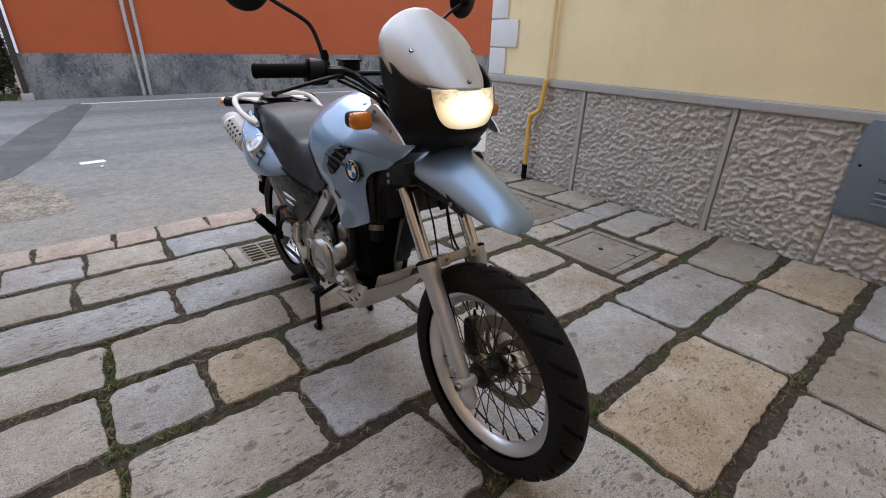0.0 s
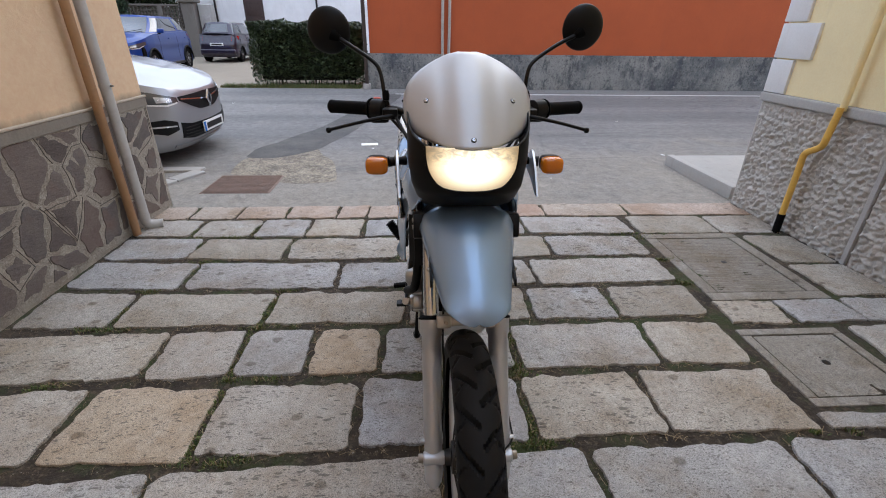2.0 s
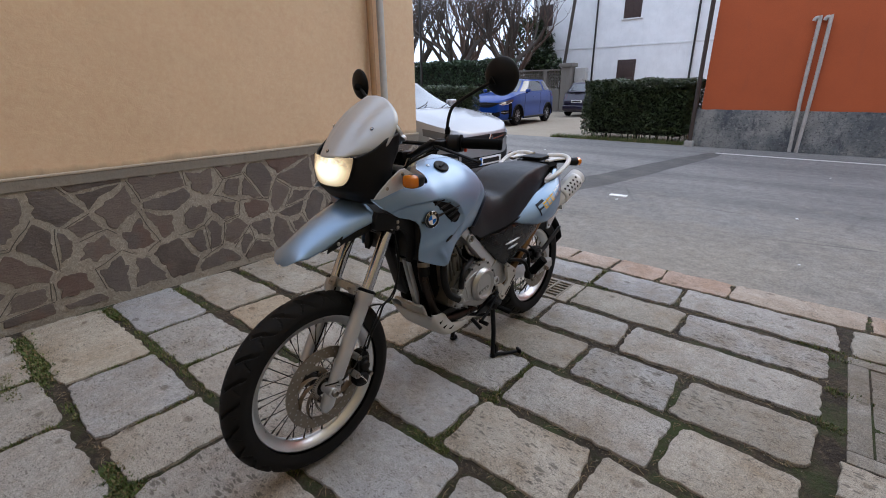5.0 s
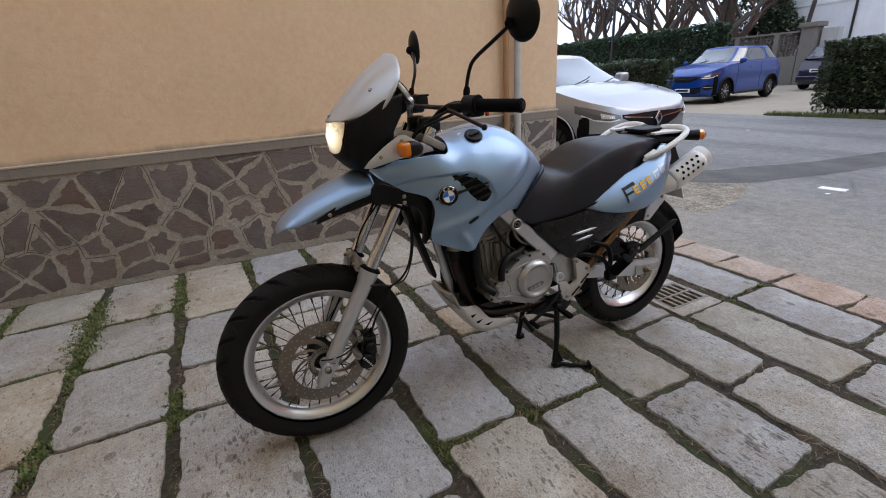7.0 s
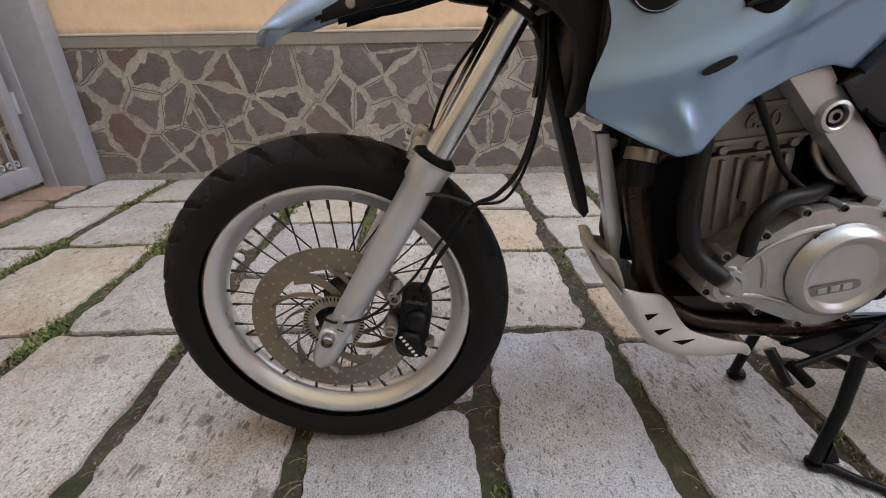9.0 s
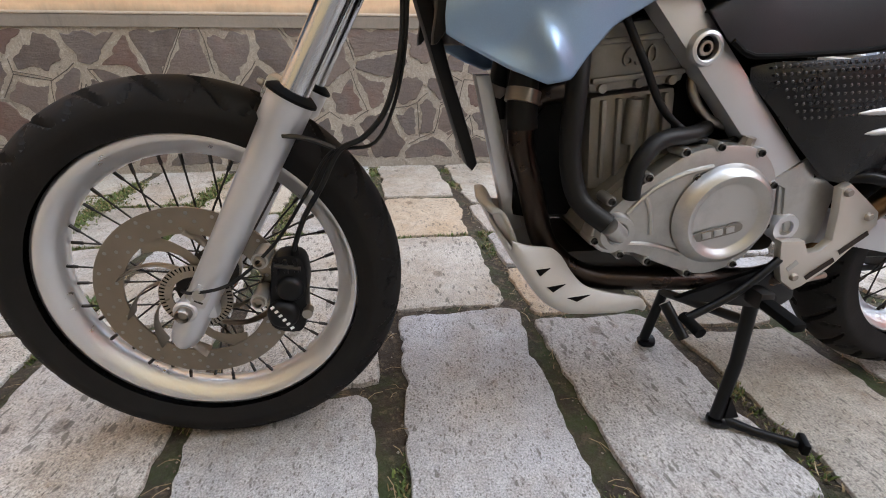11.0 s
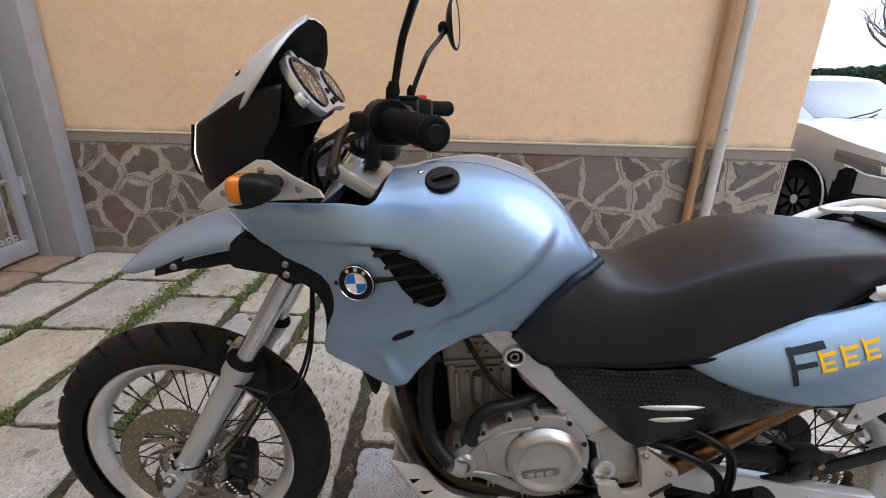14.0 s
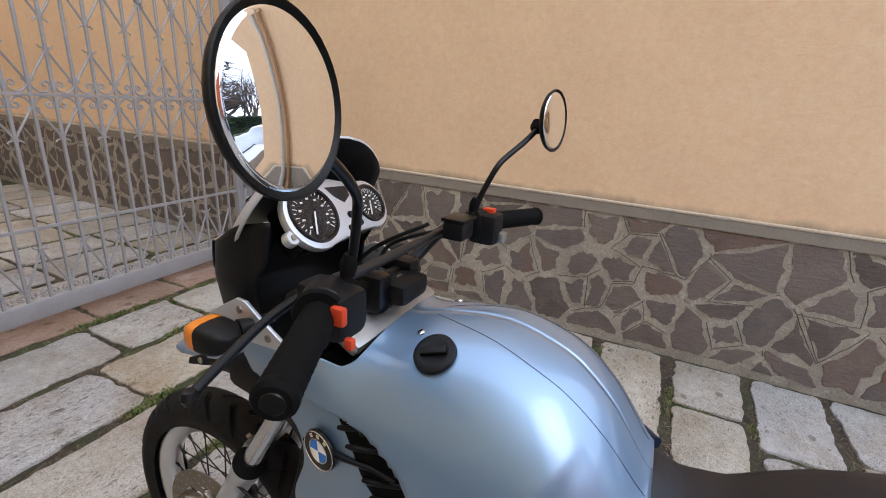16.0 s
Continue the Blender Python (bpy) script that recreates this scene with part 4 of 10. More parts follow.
BODY_TOP = [(0.222, 1.008), (0.30, 1.030), (0.36, 1.048), (0.42, 1.050), (0.47, 1.038), (0.50, 1.030), (0.53, 1.034), (0.57, 1.046), (0.66, 1.058), (0.752, 1.036), (0.822, 0.982), (0.865, 0.925), (0.893, 0.885)]
BODY_IN = [(0.222, 0.112), (0.36, 0.142), (0.42, 0.144), (0.465, 0.141), (0.482, 0.130), (0.491, 0.106), (0.496, 0.072), (0.499, 0.036), (0.501, 0.001), (0.90, 0.001)]
BODY_W = [(0.222, 0.120), (0.30, 0.145), (0.40, 0.163), (0.50, 0.180), (0.60, 0.190), (0.70, 0.184), (0.80, 0.158), (0.86, 0.12), (0.893, 0.07)]
BODY_MID = [(0.222, 0.930), (0.30, 0.925), (0.40, 0.888), (0.50, 0.850), (0.60, 0.850), (0.70, 0.865), (0.80, 0.885), (0.893, 0.884)]
BODY_LOW = [(0.222, 0.966), (0.265, 0.926), (0.32, 0.888), (0.363, 0.874), (0.388, 0.862), (0.402, 0.846), (0.409, 0.822), (0.411, 0.790), (0.412, 0.750), (0.414, 0.712), (0.431, 0.700), (0.471, 0.672), (0.512, 0.656), (0.543, 0.662), (0.563, 0.690), (0.593, 0.722), (0.642, 0.748), (0.70, 0.764), (0.74, 0.757), (0.79, 0.826), (0.83, 0.866), (0.865, 0.878), (0.893, 0.883)]
BODY_HEM = [(0.222, 0.86), (0.32, 0.79), (0.40, 0.71), (0.52, 0.655), (0.60, 0.70), (0.66, 0.745), (0.74, 0.757), (0.80, 0.81), (0.86, 0.86), (0.893, 0.87)]
BODY_HEM_W = [(0.222, 0.110), (0.32, 0.134), (0.40, 0.160), (0.45, 0.172), (0.52, 0.182), (0.60, 0.170), (0.70, 0.150), (0.74, 0.142), (0.80, 0.128), (0.86, 0.09), (0.893, 0.05)]
CREASE = [(0.50, 0.742), (0.56, 0.768), (0.604, 0.790), (0.646, 0.812), (0.692, 0.842), (0.726, 0.868), (0.759, 0.898), (0.789, 0.938), (0.82, 0.985)]
WING = [(0.222, 0.945), (0.276, 0.912), (0.329, 0.920), (0.376, 0.925), (0.468, 0.925), (0.520, 0.920), (0.561, 0.906), (0.590, 0.887), (0.614, 0.859), (0.625, 0.835)]


def step(a, b, x):
    t = max(0.0, min(1.0, (x - a) / (b - a)))
    return t * t * (3 - 2 * t)


@functools.lru_cache(maxsize=None)
def body_tables(y):
    """Crown, widest height, half width, hem and its half width at y, eased along the bike."""
    return tuple(sum(soft_table(t, y + 0.004 * k) * (6 - abs(k)) for k in range(-5, 6)) / 36 for t in (BODY_TOP, BODY_MID, BODY_W, BODY_HEM, BODY_HEM_W))


def body_relief(y, z):
    """The knee crease, the step under the upper wing and the folds of the lower corner."""
    out = 0.0
    d = (soft_table(CREASE, y) - z) * 0.78
    fade = step(0.52, 0.62, y) * (1 - step(0.74, 0.82, y))
    out -= fade * 0.0115 * step(-0.010, 0.010, d) * math.exp(-max(0, d) / 0.040)
    out += fade * 0.0035 * math.exp(-((d + 0.018) / 0.016) ** 2)
    d = soft_table(WING, y) - z
    fade = step(0.262, 0.33, y) * (1 - step(0.600, 0.632, y))
    out -= fade * 0.0135 * step(-0.0015, 0.0040, d) * math.exp(-max(0, d) / 0.085)
    # a soft shelf from the front corner to the crease, and the bulge below it
    d = 0.735 + 0.28 * (y - 0.40) - z
    out += 0.006 * step(0.40, 0.45, y) * (1 - step(0.52, 0.62, y)) * math.exp(-(d / 0.022) ** 2)
    out -= 0.007 * math.exp(-((y - 0.470) / 0.026) ** 2 - ((z - 0.698) / 0.022) ** 2)
    u, v = (y - 0.515) + 0.45 * (z - 0.690), (z - 0.690)
    out += 0.013 * math.exp(-(u / 0.014) ** 2 - (v / 0.030) ** 2)
    return out


def body_section(y, n=72):
    """One half of the painted shell, across the bike at y: points (x, z) from the top edge down."""
    zt, zm, w, zh, wh = body_tables(round(y, 5))
    xi, zb = soft_table(BODY_IN, y), lerp_table(BODY_LOW, y)
    e = 2.7 - 0.6 * step(0.38, 0.62, y)
    zm = min(zm, zt - 0.004)
    c0 = min(0.999, (xi / w) ** (e / 2))
    a0 = math.asin(c0)
    out = []
    for i in range(n + 1):
        u = i / n
        if u < 0.5:
            a = a0 + (math.pi / 2 - a0) * u / 0.5
            x, z = w * math.sin(a) ** (2 / e), zm + (zt - zm) * math.cos(a) ** (2 / e)
        else:
            z = zm + (zb - zm) * (u - 0.5) / 0.5
            x = w - (w - wh) * (max(0.0, zm - z) / max(0.02, zm - zh)) ** 1.8
        if z < zb:
            z = zb
        x += body_relief(y, z)
        out.append((max(x, 0.0005), z))
    return out


def body_x(y, z):
    """How far out the shell lies at (y, z)."""
    zt, zm, w, zh, wh = body_tables(round(y, 5))
    e = 2.7 - 0.6 * step(0.38, 0.62, y)
    if z > zm:
        x = w * max(0.0, 1 - (min(0.999, (z - zm) / (zt - zm))) ** e) ** (1 / e)
    else:
        x = w - (w - wh) * ((zm - z) / max(0.02, zm - zh)) ** 1.8
    return x + body_relief(y, z)


STATIONS = sorted({round(0.222 + 0.671 * i / 120, 4) for i in range(121)} | {0.389, 0.395, 0.398, 0.400, 0.402, 0.403, 0.404, 0.406, 0.408, 0.4095, 0.4105, 0.411, 0.4115, 0.412, 0.413, 0.414, 0.418, 0.423, 0.484, 0.488, 0.491, 0.494, 0.496, 0.498, 0.499, 0.500, 0.501})


def shell(side):
    rows = [[Vector((side * x, y - 0.024 * step(0.40, 0.411, y) * (1 - step(0.414, 0.48, y)) * (1 - step(0.73, 0.815, z)), z)) for x, z in body_section(y)] for y in STATIONS]
    return grid_mesh(rows)


M_INK_BLUE = plastic("dark_blue_black_plastic", (0.006, 0.012, 0.028), 0.4, 0.05)
VENT = smooth_line([(0.478, 0.9185, 0), (0.520, 0.9125, 0), (0.558, 0.899, 0), (0.586, 0.880, 0), (0.607, 0.855, 0), (0.605, 0.836, 0), (0.584, 0.822, 0), (0.560, 0.829, 0), (0.534, 0.851, 0), (0.516, 0.877, 0), (0.497, 0.899, 0)], 5, True)
for side in (1, -1):
    bm = orient(shell(side), (0, 0.55, 0.75))
    ob = part("tank_shroud", bm, M_BLUE, bike, "ice-blue metallic tank and radiator shroud", smooth=True)
    mod = ob.modifiers.new("thickness", "SOLIDIFY")
    mod.thickness, mod.offset = 0.004, -1
    # the fork cut-out's front wall, seam along the top, and the dark strip towards the seat
    wall = []
    for y in [0.40 + 0.101 * i / 30 for i in range(31)]:
        x, z = body_section(y)[0]
        wall.append([Vector((side * x, y, z - 0.001)), Vector((side * (x - 0.002), y + 0.003, z - 0.02)), Vector((side * max(0.0, x - 0.012), y + 0.008, z - 0.075))])
    ob = part("tank_front", orient(grid_mesh(wall), (0, 0.70, 0.95)), M_BLUE, bike, "ice-blue front wall of the tank", smooth=True)
    seam = [(side * (0.010 + 0.062 * math.sin(math.pi * min(1, (y - 0.55) / 0.45)) ** 0.8), y) for y in [0.555 + 0.33 * i / 24 for i in range(25)]]
    line = []
    for x, y in seam:
        s = body_section(y)
        zz = s[0][1]
        for (xa, za), (xb, zb) in zip(s, s[1:]):
            if xa <= abs(x) <= xb:
                zz = za + (zb - za) * (abs(x) - xa) / max(1e-6, xb - xa)
                break
        line.append((x, y, zz + 0.0002))
    part("tank_seam", tube(line, 0.0005, 6), M_INK_BLUE, bike)
    edge = [(side * (body_section(y)[-1][0] - 0.001), y + 0.007, body_section(y)[-1][1] - 0.003) for y in [0.742 + 0.148 * i / 20 for i in range(21)]]
    part("rubber_strip", tube(edge, 0.0095, 10), M_INK_BLUE, bike, "blue-black rubber strip between tank and seat")

    # air vent with slats that run up and back
    cx, cz = 0.565, 0.868
    rows = []
    for k in range(7):
        q = 1 - k / 6
        rows.append([Vector((side * (body_x(cx + (p.x - cx) * q, cz + (p.y - cz) * q) + (0.0006 if k == 0 else 0.0016)), cx + (p.x - cx) * q, cz + (p.y - cz) * q)) for p in VENT])
    part("air_vent", grid_mesh(rows, closed_u=True), M_VOID, bike, "black slatted air vent", smooth=True)
    for (y0, z0), (y1, z1) in (((0.483, 0.906), (0.529, 0.918)), ((0.503, 0.887), (0.564, 0.902)), ((0.538, 0.852), (0.603, 0.870)), ((0.553, 0.831), (0.609, 0.848))):
        pts = [(side * (body_x(y, z) + 0.0042 - 0.0025 * t / 7), y, z) for t, (y, z) in ((t, (y0 + (y1 - y0) * t / 7, z0 + (z1 - z0) * t / 7)) for t in range(8))]
        part("slat", tube(pts, [0.0030] + [0.0042] * 3 + [0.0036] * 3 + [0.0028], 8), M_BLACK_SATIN, bike)

    # marque roundel: plain quarters in a black ring
    by, bz = 0.455, 0.858
    bx = body_x(by, bz)
    slope = (body_x(by + 0.02, bz) - body_x(by - 0.02, bz)) / 0.04
    m = Matrix.Translation((side * (bx + 0.003), by, bz)) @ Matrix.Rotation(side * -math.atan(slope), 4, "Z") @ axis_x(0, 0, 0, side)
    ring = part("roundel", lathe([(0.0, 0.0), (0.0315, 0.0), (0.0335, 0.004), (0.0318, 0.0075), (0.0205, 0.0080), (0.0196, 0.0072), (0.0, 0.0072)], 40, m=m), M_BLACK_SATIN, bike, "black roundel with blue and white quarters")
    for q in range(4):
        pts = [(0, 0)] + [(0.0180 * math.cos(radians(90 * q + 9 * k + 8)), 0.0180 * math.sin(radians(90 * q + 9 * k + 8))) for k in range(11)]
        bm = bmesh.new()
        bm.faces.new([bm.verts.new(m @ Vector((x, y, 0.0078))) for x, y in pts])
        part("quarter", bm, M_WHITE if q % 2 == (0 if side == 1 else 1) else M_BADGE_BLUE, ring)
    part("roundel_rim", lathe([(0.0306, 0.0074), (0.0313, 0.0084), (0.0322, 0.0074)], 40, m=m, caps=False), M_CHROME, ring)
    for q in (-35, 0, 35):
        part("roundel_mark", boxed((-0.0030, 0.0225, 0.0076), (0.0030, 0.0285, 0.0084), 0.0, m=m @ Matrix.Rotation(radians(q), 4, "Z")), M_PALE_GOLD, ring)
    part("roundel_rim", lathe([(0.0182, 0.0076), (0.0190, 0.0086), (0.0203, 0.0082)], 40, m=m, caps=False), M_CHROME, ring)
    arm = [(side * (body_x(y, z) + 0.004), y, z) for y, z in ((0.485, 0.864), (0.510, 0.868), (0.55, 0.876), (0.594, 0.885))]
    part("roundel_arm", tube(arm, [0.006, 0.0040, 0.0036, 0.0028], 8), M_BLACK_SATIN, bike)
    pin = [(side * (body_x(y, 0.852) + 0.003), y, 0.852) for y in (0.414, 0.425)]
    part("roundel_pin", tube(pin, 0.004, 8), M_BLACK_SATIN, bike)

    # the small eyelet below
    m = Matrix.Translation((side * (body_x(0.536, 0.767) + 0.0012), 0.536, 0.767)) @ Matrix.Rotation(radians(-26) * -1, 4, "X") @ axis_x(0, 0, 0, side)
    pts = [(0.024 * math.cos(2 * math.pi * k / 24) * (1 - 0.12 * math.cos(4 * math.pi * k / 24)), 0.0055 * math.sin(2 * math.pi * k / 24)) for k in range(24)]
    part("eyelet", prism([(x, y) for x, y in pts], 0.0015, m=m), M_BLACK, bike, "black eyelet slot")

# oil filler cap on the left shoulder, and the panel screw
def on_tank(x, y):
    """The height of the shell at (x, y)."""
    s = body_section(y, 200)
    for (xa, za), (xb, zb) in zip(s, s[1:]):
        if xa <= x <= xb:
            return za + (zb - za) * (x - xa) / max(1e-6, xb - xa)
    return s[0][1]


def tank_pose(x, y, lift=0.0):
    """A pose on the left of the tank, its z along the normal of the shell."""
    p = Vector((x, y, on_tank(x, y)))
    u = Vector((0.02, 0, on_tank(x + 0.01, y) - on_tank(x - 0.01, y)))
    v = Vector((0, 0.02, on_tank(x, y + 0.01) - on_tank(x, y - 0.01)))
    n = u.cross(v).normalized()
    return look(p + n * lift, p + n * (lift - 1))


m = tank_pose(0.098, 0.596, 0.001)
cap = part("filler_cap", lathe([(0.0, 0.006), (0.015, 0.006), (0.020, 0.0075), (0.026, 0.008), (0.030, 0.006), (0.031, 0.0)], 36, m=m), M_BLACK, bike, "round black plastic filler cap")
part("cap_grip", boxed((-0.019, -0.0055, 0.005), (0.019, 0.0055, 0.0135), 0.003, m=m @ Matrix.Rotation(radians(30), 4, "Z")), M_BLACK, cap)
for side in (1, -1):
    m = Matrix.Scale(side, 4, (1, 0, 0)) @ tank_pose(0.066, 0.556, 0.0005)
    part("panel_screw", lathe([(0.0, 0.003), (0.0035, 0.003), (0.006, 0.0018), (0.0065, 0.0)], 14, m=m), M_CHROME, bike)

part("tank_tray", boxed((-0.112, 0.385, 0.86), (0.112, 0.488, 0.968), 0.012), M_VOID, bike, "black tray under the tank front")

# beak fender
F_RIDGE = [(-0.070, 0.811), (-0.055, 0.823), (0.0, 0.864), (0.06, 0.897), (0.146, 0.932), (0.235, 0.955)]
F_W = [(-0.070, 0.064), (-0.025, 0.072), (0.03, 0.083), (0.10, 0.097), (0.235, 0.122)]
F_DROP = [(-0.070, 0.026), (-0.045, 0.030), (0.0, 0.044), (0.06, 0.058), (0.12, 0.062), (0.235, 0.060)]


def fender_rows(inset=0.0, drop=0.0, y0=-0.0692, y1=0.235, n=48):
    rows = []
    for i in range(n + 1):
        y = y0 + (y1 - y0) * (i / n) ** 1.7
        zc, w, d = soft_table(F_RIDGE, y) - inset, soft_table(F_W, y) - inset, soft_table(F_DROP, y) + drop * step(0.0, 0.13, y - y0)
        d *= 0.15 + 0.85 * step(-0.075, -0.005, y)
        if y < -0.025:
            # the blunt, rounded tip
            u = (-0.025 - y) / 0.0445
            q = max(0.0, 1 - u ** 2.4) ** (1 / 2.4)
            w, d, zc = w * q, d * q, zc - 0.016 * u ** 3
        row = []
        for k in range(-14, 15):
            a = k / 14
            s = math.sin(a * math.pi / 2)
            ridge = 0.006 * math.exp(-(a / 0.30) ** 2)
            row.append(Vector((w * s, y, zc - d * (1 - math.cos(a * math.pi / 2)) ** 0.92 + ridge)))
        rows.append(row)
    return rows


ob = part("front_fender", orient(grid_mesh(fender_rows()), (0, 0.1, 0.7)), M_BLUE, bike, "ice-blue metallic beak fender", smooth=True)
mod = ob.modifiers.new("thickness", "SOLIDIFY")
mod.thickness, mod.offset = 0.004, -1
ob = part("fender_liner", orient(grid_mesh(fender_rows(0.005, 0.022, 0.035, 0.33, 20)), (0, 0.1, 0.7)), M_BLACK, bike, "black plastic fender liner", smooth=True)
mod = ob.modifiers.new("thickness", "SOLIDIFY")
mod.thickness, mod.offset = 0.004, -1
for side in (1, -1):
    bm = prism([(0.045, 0.822), (0.10, 0.836), (0.19, 0.868), (0.26, 0.872), (0.30, 0.853), (0.345, 0.836), (0.36, 0.862), (0.30, 0.895), (0.235, 0.905), (0.12, 0.872), (0.05, 0.838)], 0.006, m=axis_x(side * 0.092, 0, 0, side), bevel=0.002)
    part("fender_bracket", bm, M_BLACK, bike)
    inner = smooth_line([(0.235, 0.922, 0), (0.32, 0.892, 0), (0.365, 0.880, 0), (0.402, 0.856, 0), (0.414, 0.815, 0), (0.408, 0.765, 0), (0.398, 0.722, 0), (0.378, 0.700, 0), (0.384, 0.75, 0), (0.378, 0.800, 0), (0.350, 0.832, 0), (0.310, 0.848, 0), (0.255, 0.856, 0), (0.215, 0.868, 0)], 3, True)
    part("inner_panel", prism([(p.x, p.y) for p in inner], 0.030, m=axis_x(side * 0.104, 0, 0, side), bevel=0.003), M_BLACK, bike, "black inner panel along the shroud edge")
    for x, y, z in ((0.099, 0.088, 0.845), (0.099, 0.208, 0.882), (0.1345, 0.318, 0.872), (0.1345, 0.318, 0.852)):
        part("fender_screw", lathe([(0.0, 0.004), (0.0045, 0.004), (0.0065, 0.002), (0.0065, 0.0)], 12, m=axis_x(side * x, y, z, side)), M_STEEL, bike)


# black nose round the headlamp
def nose_point(a, z, out=0.0):
    """A point of the nose at the angle a (degrees from straight ahead) and height z."""
    w = lerp_table([(0.945, 0.118), (1.0, 0.138), (1.06, 0.146), (1.14, 0.146)], z) + out
    yf = lerp_table([(0.945, 0.225), (0.965, 0.182), (1.0, 0.150), (1.06, 0.143), (1.12, 0.155), (1.14, 0.165)], z) - out
    ys = 0.285
    t = radians(a)
    s, c = abs(math.sin(t)) ** 0.75, max(0.0, math.cos(t)) ** 0.80
    return Vector((math.copysign(w * s, a), ys - (ys - yf) * c, z))


def cowl_rear(z):
    return lerp_table([(0.945, 0.320), (1.03, 0.300), (1.07, 0.302), (1.115, 0.330), (1.15, 0.338), (1.19, 0.342)], z)


rows = []
for i in range(27):
    q = i / 26
    mid = []
    for k in range(31):
        a = -90 + 6 * k
        mid.append(nose_point(a, 0.945 + (0.157 + 0.063 * (abs(a) / 90) ** 2.5) * q))
    wing = []
    for k in range(1, 6):
        z = 0.945 + (0.220 + 0.012 * k / 5) * q
        wing.append(Vector((nose_point(90, z).x - 0.0012 * k, 0.285 + (cowl_rear(z) - 0.285) * k / 5, z)))
    rows.append([Vector((-p.x, p.y, p.z)) for p in wing[::-1]] + mid + wing)
bm = orient(grid_mesh(rows), (0, 0.32, 1.04))
ob = part("headlamp_cowl", bm, M_BLACK, bike, "matt black headlamp cowl", smooth=50)
mod = ob.modifiers.new("thickness", "SOLIDIFY")
mod.thickness, mod.offset = 0.005, -1

# the lit headlamp: silvered bowl with bulb behind a clear glass
m = Mat("lit_headlamp_glass", (0.45, 0.42, 0.34), 0.08, Coat_Weight=1.0, Coat_Roughness=0.02)
g = m.coord((1, 1, 1))
sep = m.n.new("ShaderNodeSeparateXYZ")
m.l.new(g, sep.inputs[0])
dx = m.math("MULTIPLY", sep.outputs["X"], 9.0)
dz = m.math("MULTIPLY", m.math("SUBTRACT", sep.outputs["Z"], 1.066), 13.0)
r2 = m.math("ADD", m.math("MULTIPLY", dx, dx), m.math("MULTIPLY", dz, dz))
glow = m.ramp(r2, [(0.0, 1.0), (0.35, 0.55), (0.9, 0.12)])
facet = m.ramp(m.noise(m.coord((1, 1, 1.6)), 38, 3, 0.6, 1.2), [(0.38, 0.45), (0.60, 1.0)])
flute = m.mix(m.ramp(dz, [(0.0, 1.0), (0.3, 0.0)]), facet, 1.0)
low = m.ramp(m.math("ADD", dz, 0.9), [(0.1, 0.45), (0.65, 0.85), (1.0, 1.0)])
strength = m.math("MULTIPLY", m.math("MULTIPLY", m.math("MULTIPLY", glow, flute), low), 2.1)
m.l.new(m.ramp(r2, [(0.0, (1.0, 0.95, 0.80)), (0.5, (1.0, 0.82, 0.52)), (1.0, (0.95, 0.60, 0.26))]), m.p.inputs["Emission Color"])
m.l.new(strength, m.p.inputs["Emission Strength"])
m.bump(facet, 0.2, 0.002)
M_LAMP = m.mat


def lamp_edge(z):
    """Half the lamp's angle at a height: a flat top and a round chin."""
    t = (z - 1.012) / 0.098
    return 38 * min(1, max(0, math.sin(math.acos(max(-1, min(1, 1 - t * 1.02)))))) ** 0.62 if t < 1 else 38


rows = []
for i in range(21):
    z = 1.0125 + 0.0970 * i / 20
    e = lamp_edge(z)
    rows.append([nose_point(e * (k / 12 - 1), z, 0.006) for k in range(25)])
ob = part("headlamp", orient(grid_mesh(rows), (0, 0.32, 1.04)), M_LAMP, bike, "lit headlamp with fluted glass, glowing warm white", smooth=True)
mod = ob.modifiers.new("thickness", "SOLIDIFY")
mod.thickness, mod.offset = 0.004, -1
rim = [nose_point(-lamp_edge(1.0125 + 0.097 * i / 16), 1.0125 + 0.097 * i / 16, 0.005) for i in range(16, -1, -1)] + [nose_point(lamp_edge(1.0125 + 0.097 * i / 16), 1.0125 + 0.097 * i / 16, 0.005) for i in range(17)]
part("headlamp_rim", tube(rim, 0.003, 6), M_BLACK_SATIN, bike)

# silver fly screen
S_W = [(0.0, 0.118), (0.06, 0.139), (0.14, 0.150), (0.30, 0.154), (0.48, 0.147), (0.64, 0.128), (0.78, 0.100), (0.89, 0.072), (0.96, 0.048), (1.0, 0.022)]


def screen_point(u, v, lift=0.0):
    w = soft_table(S_W, v)
    x = u * w
    q = abs(x) / 0.15
    y = 0.136 + 0.206 * v + 0.128 * (w / 0.15) * u * u * (1 - 0.35 * v) - 0.010 * math.sin(math.pi * v)
    z = 1.108 + 0.184 * v + 0.010 * q ** 2 + 0.006 * math.sin(math.pi * v)
    flute = 0.007 * math.exp(-((abs(x) - 0.058) / 0.022) ** 2) * math.sin(math.pi * min(1, v)) ** 0.5
    return Vector((x, y + flute * 0.7 - lift, z - flute * 0.5 + lift))


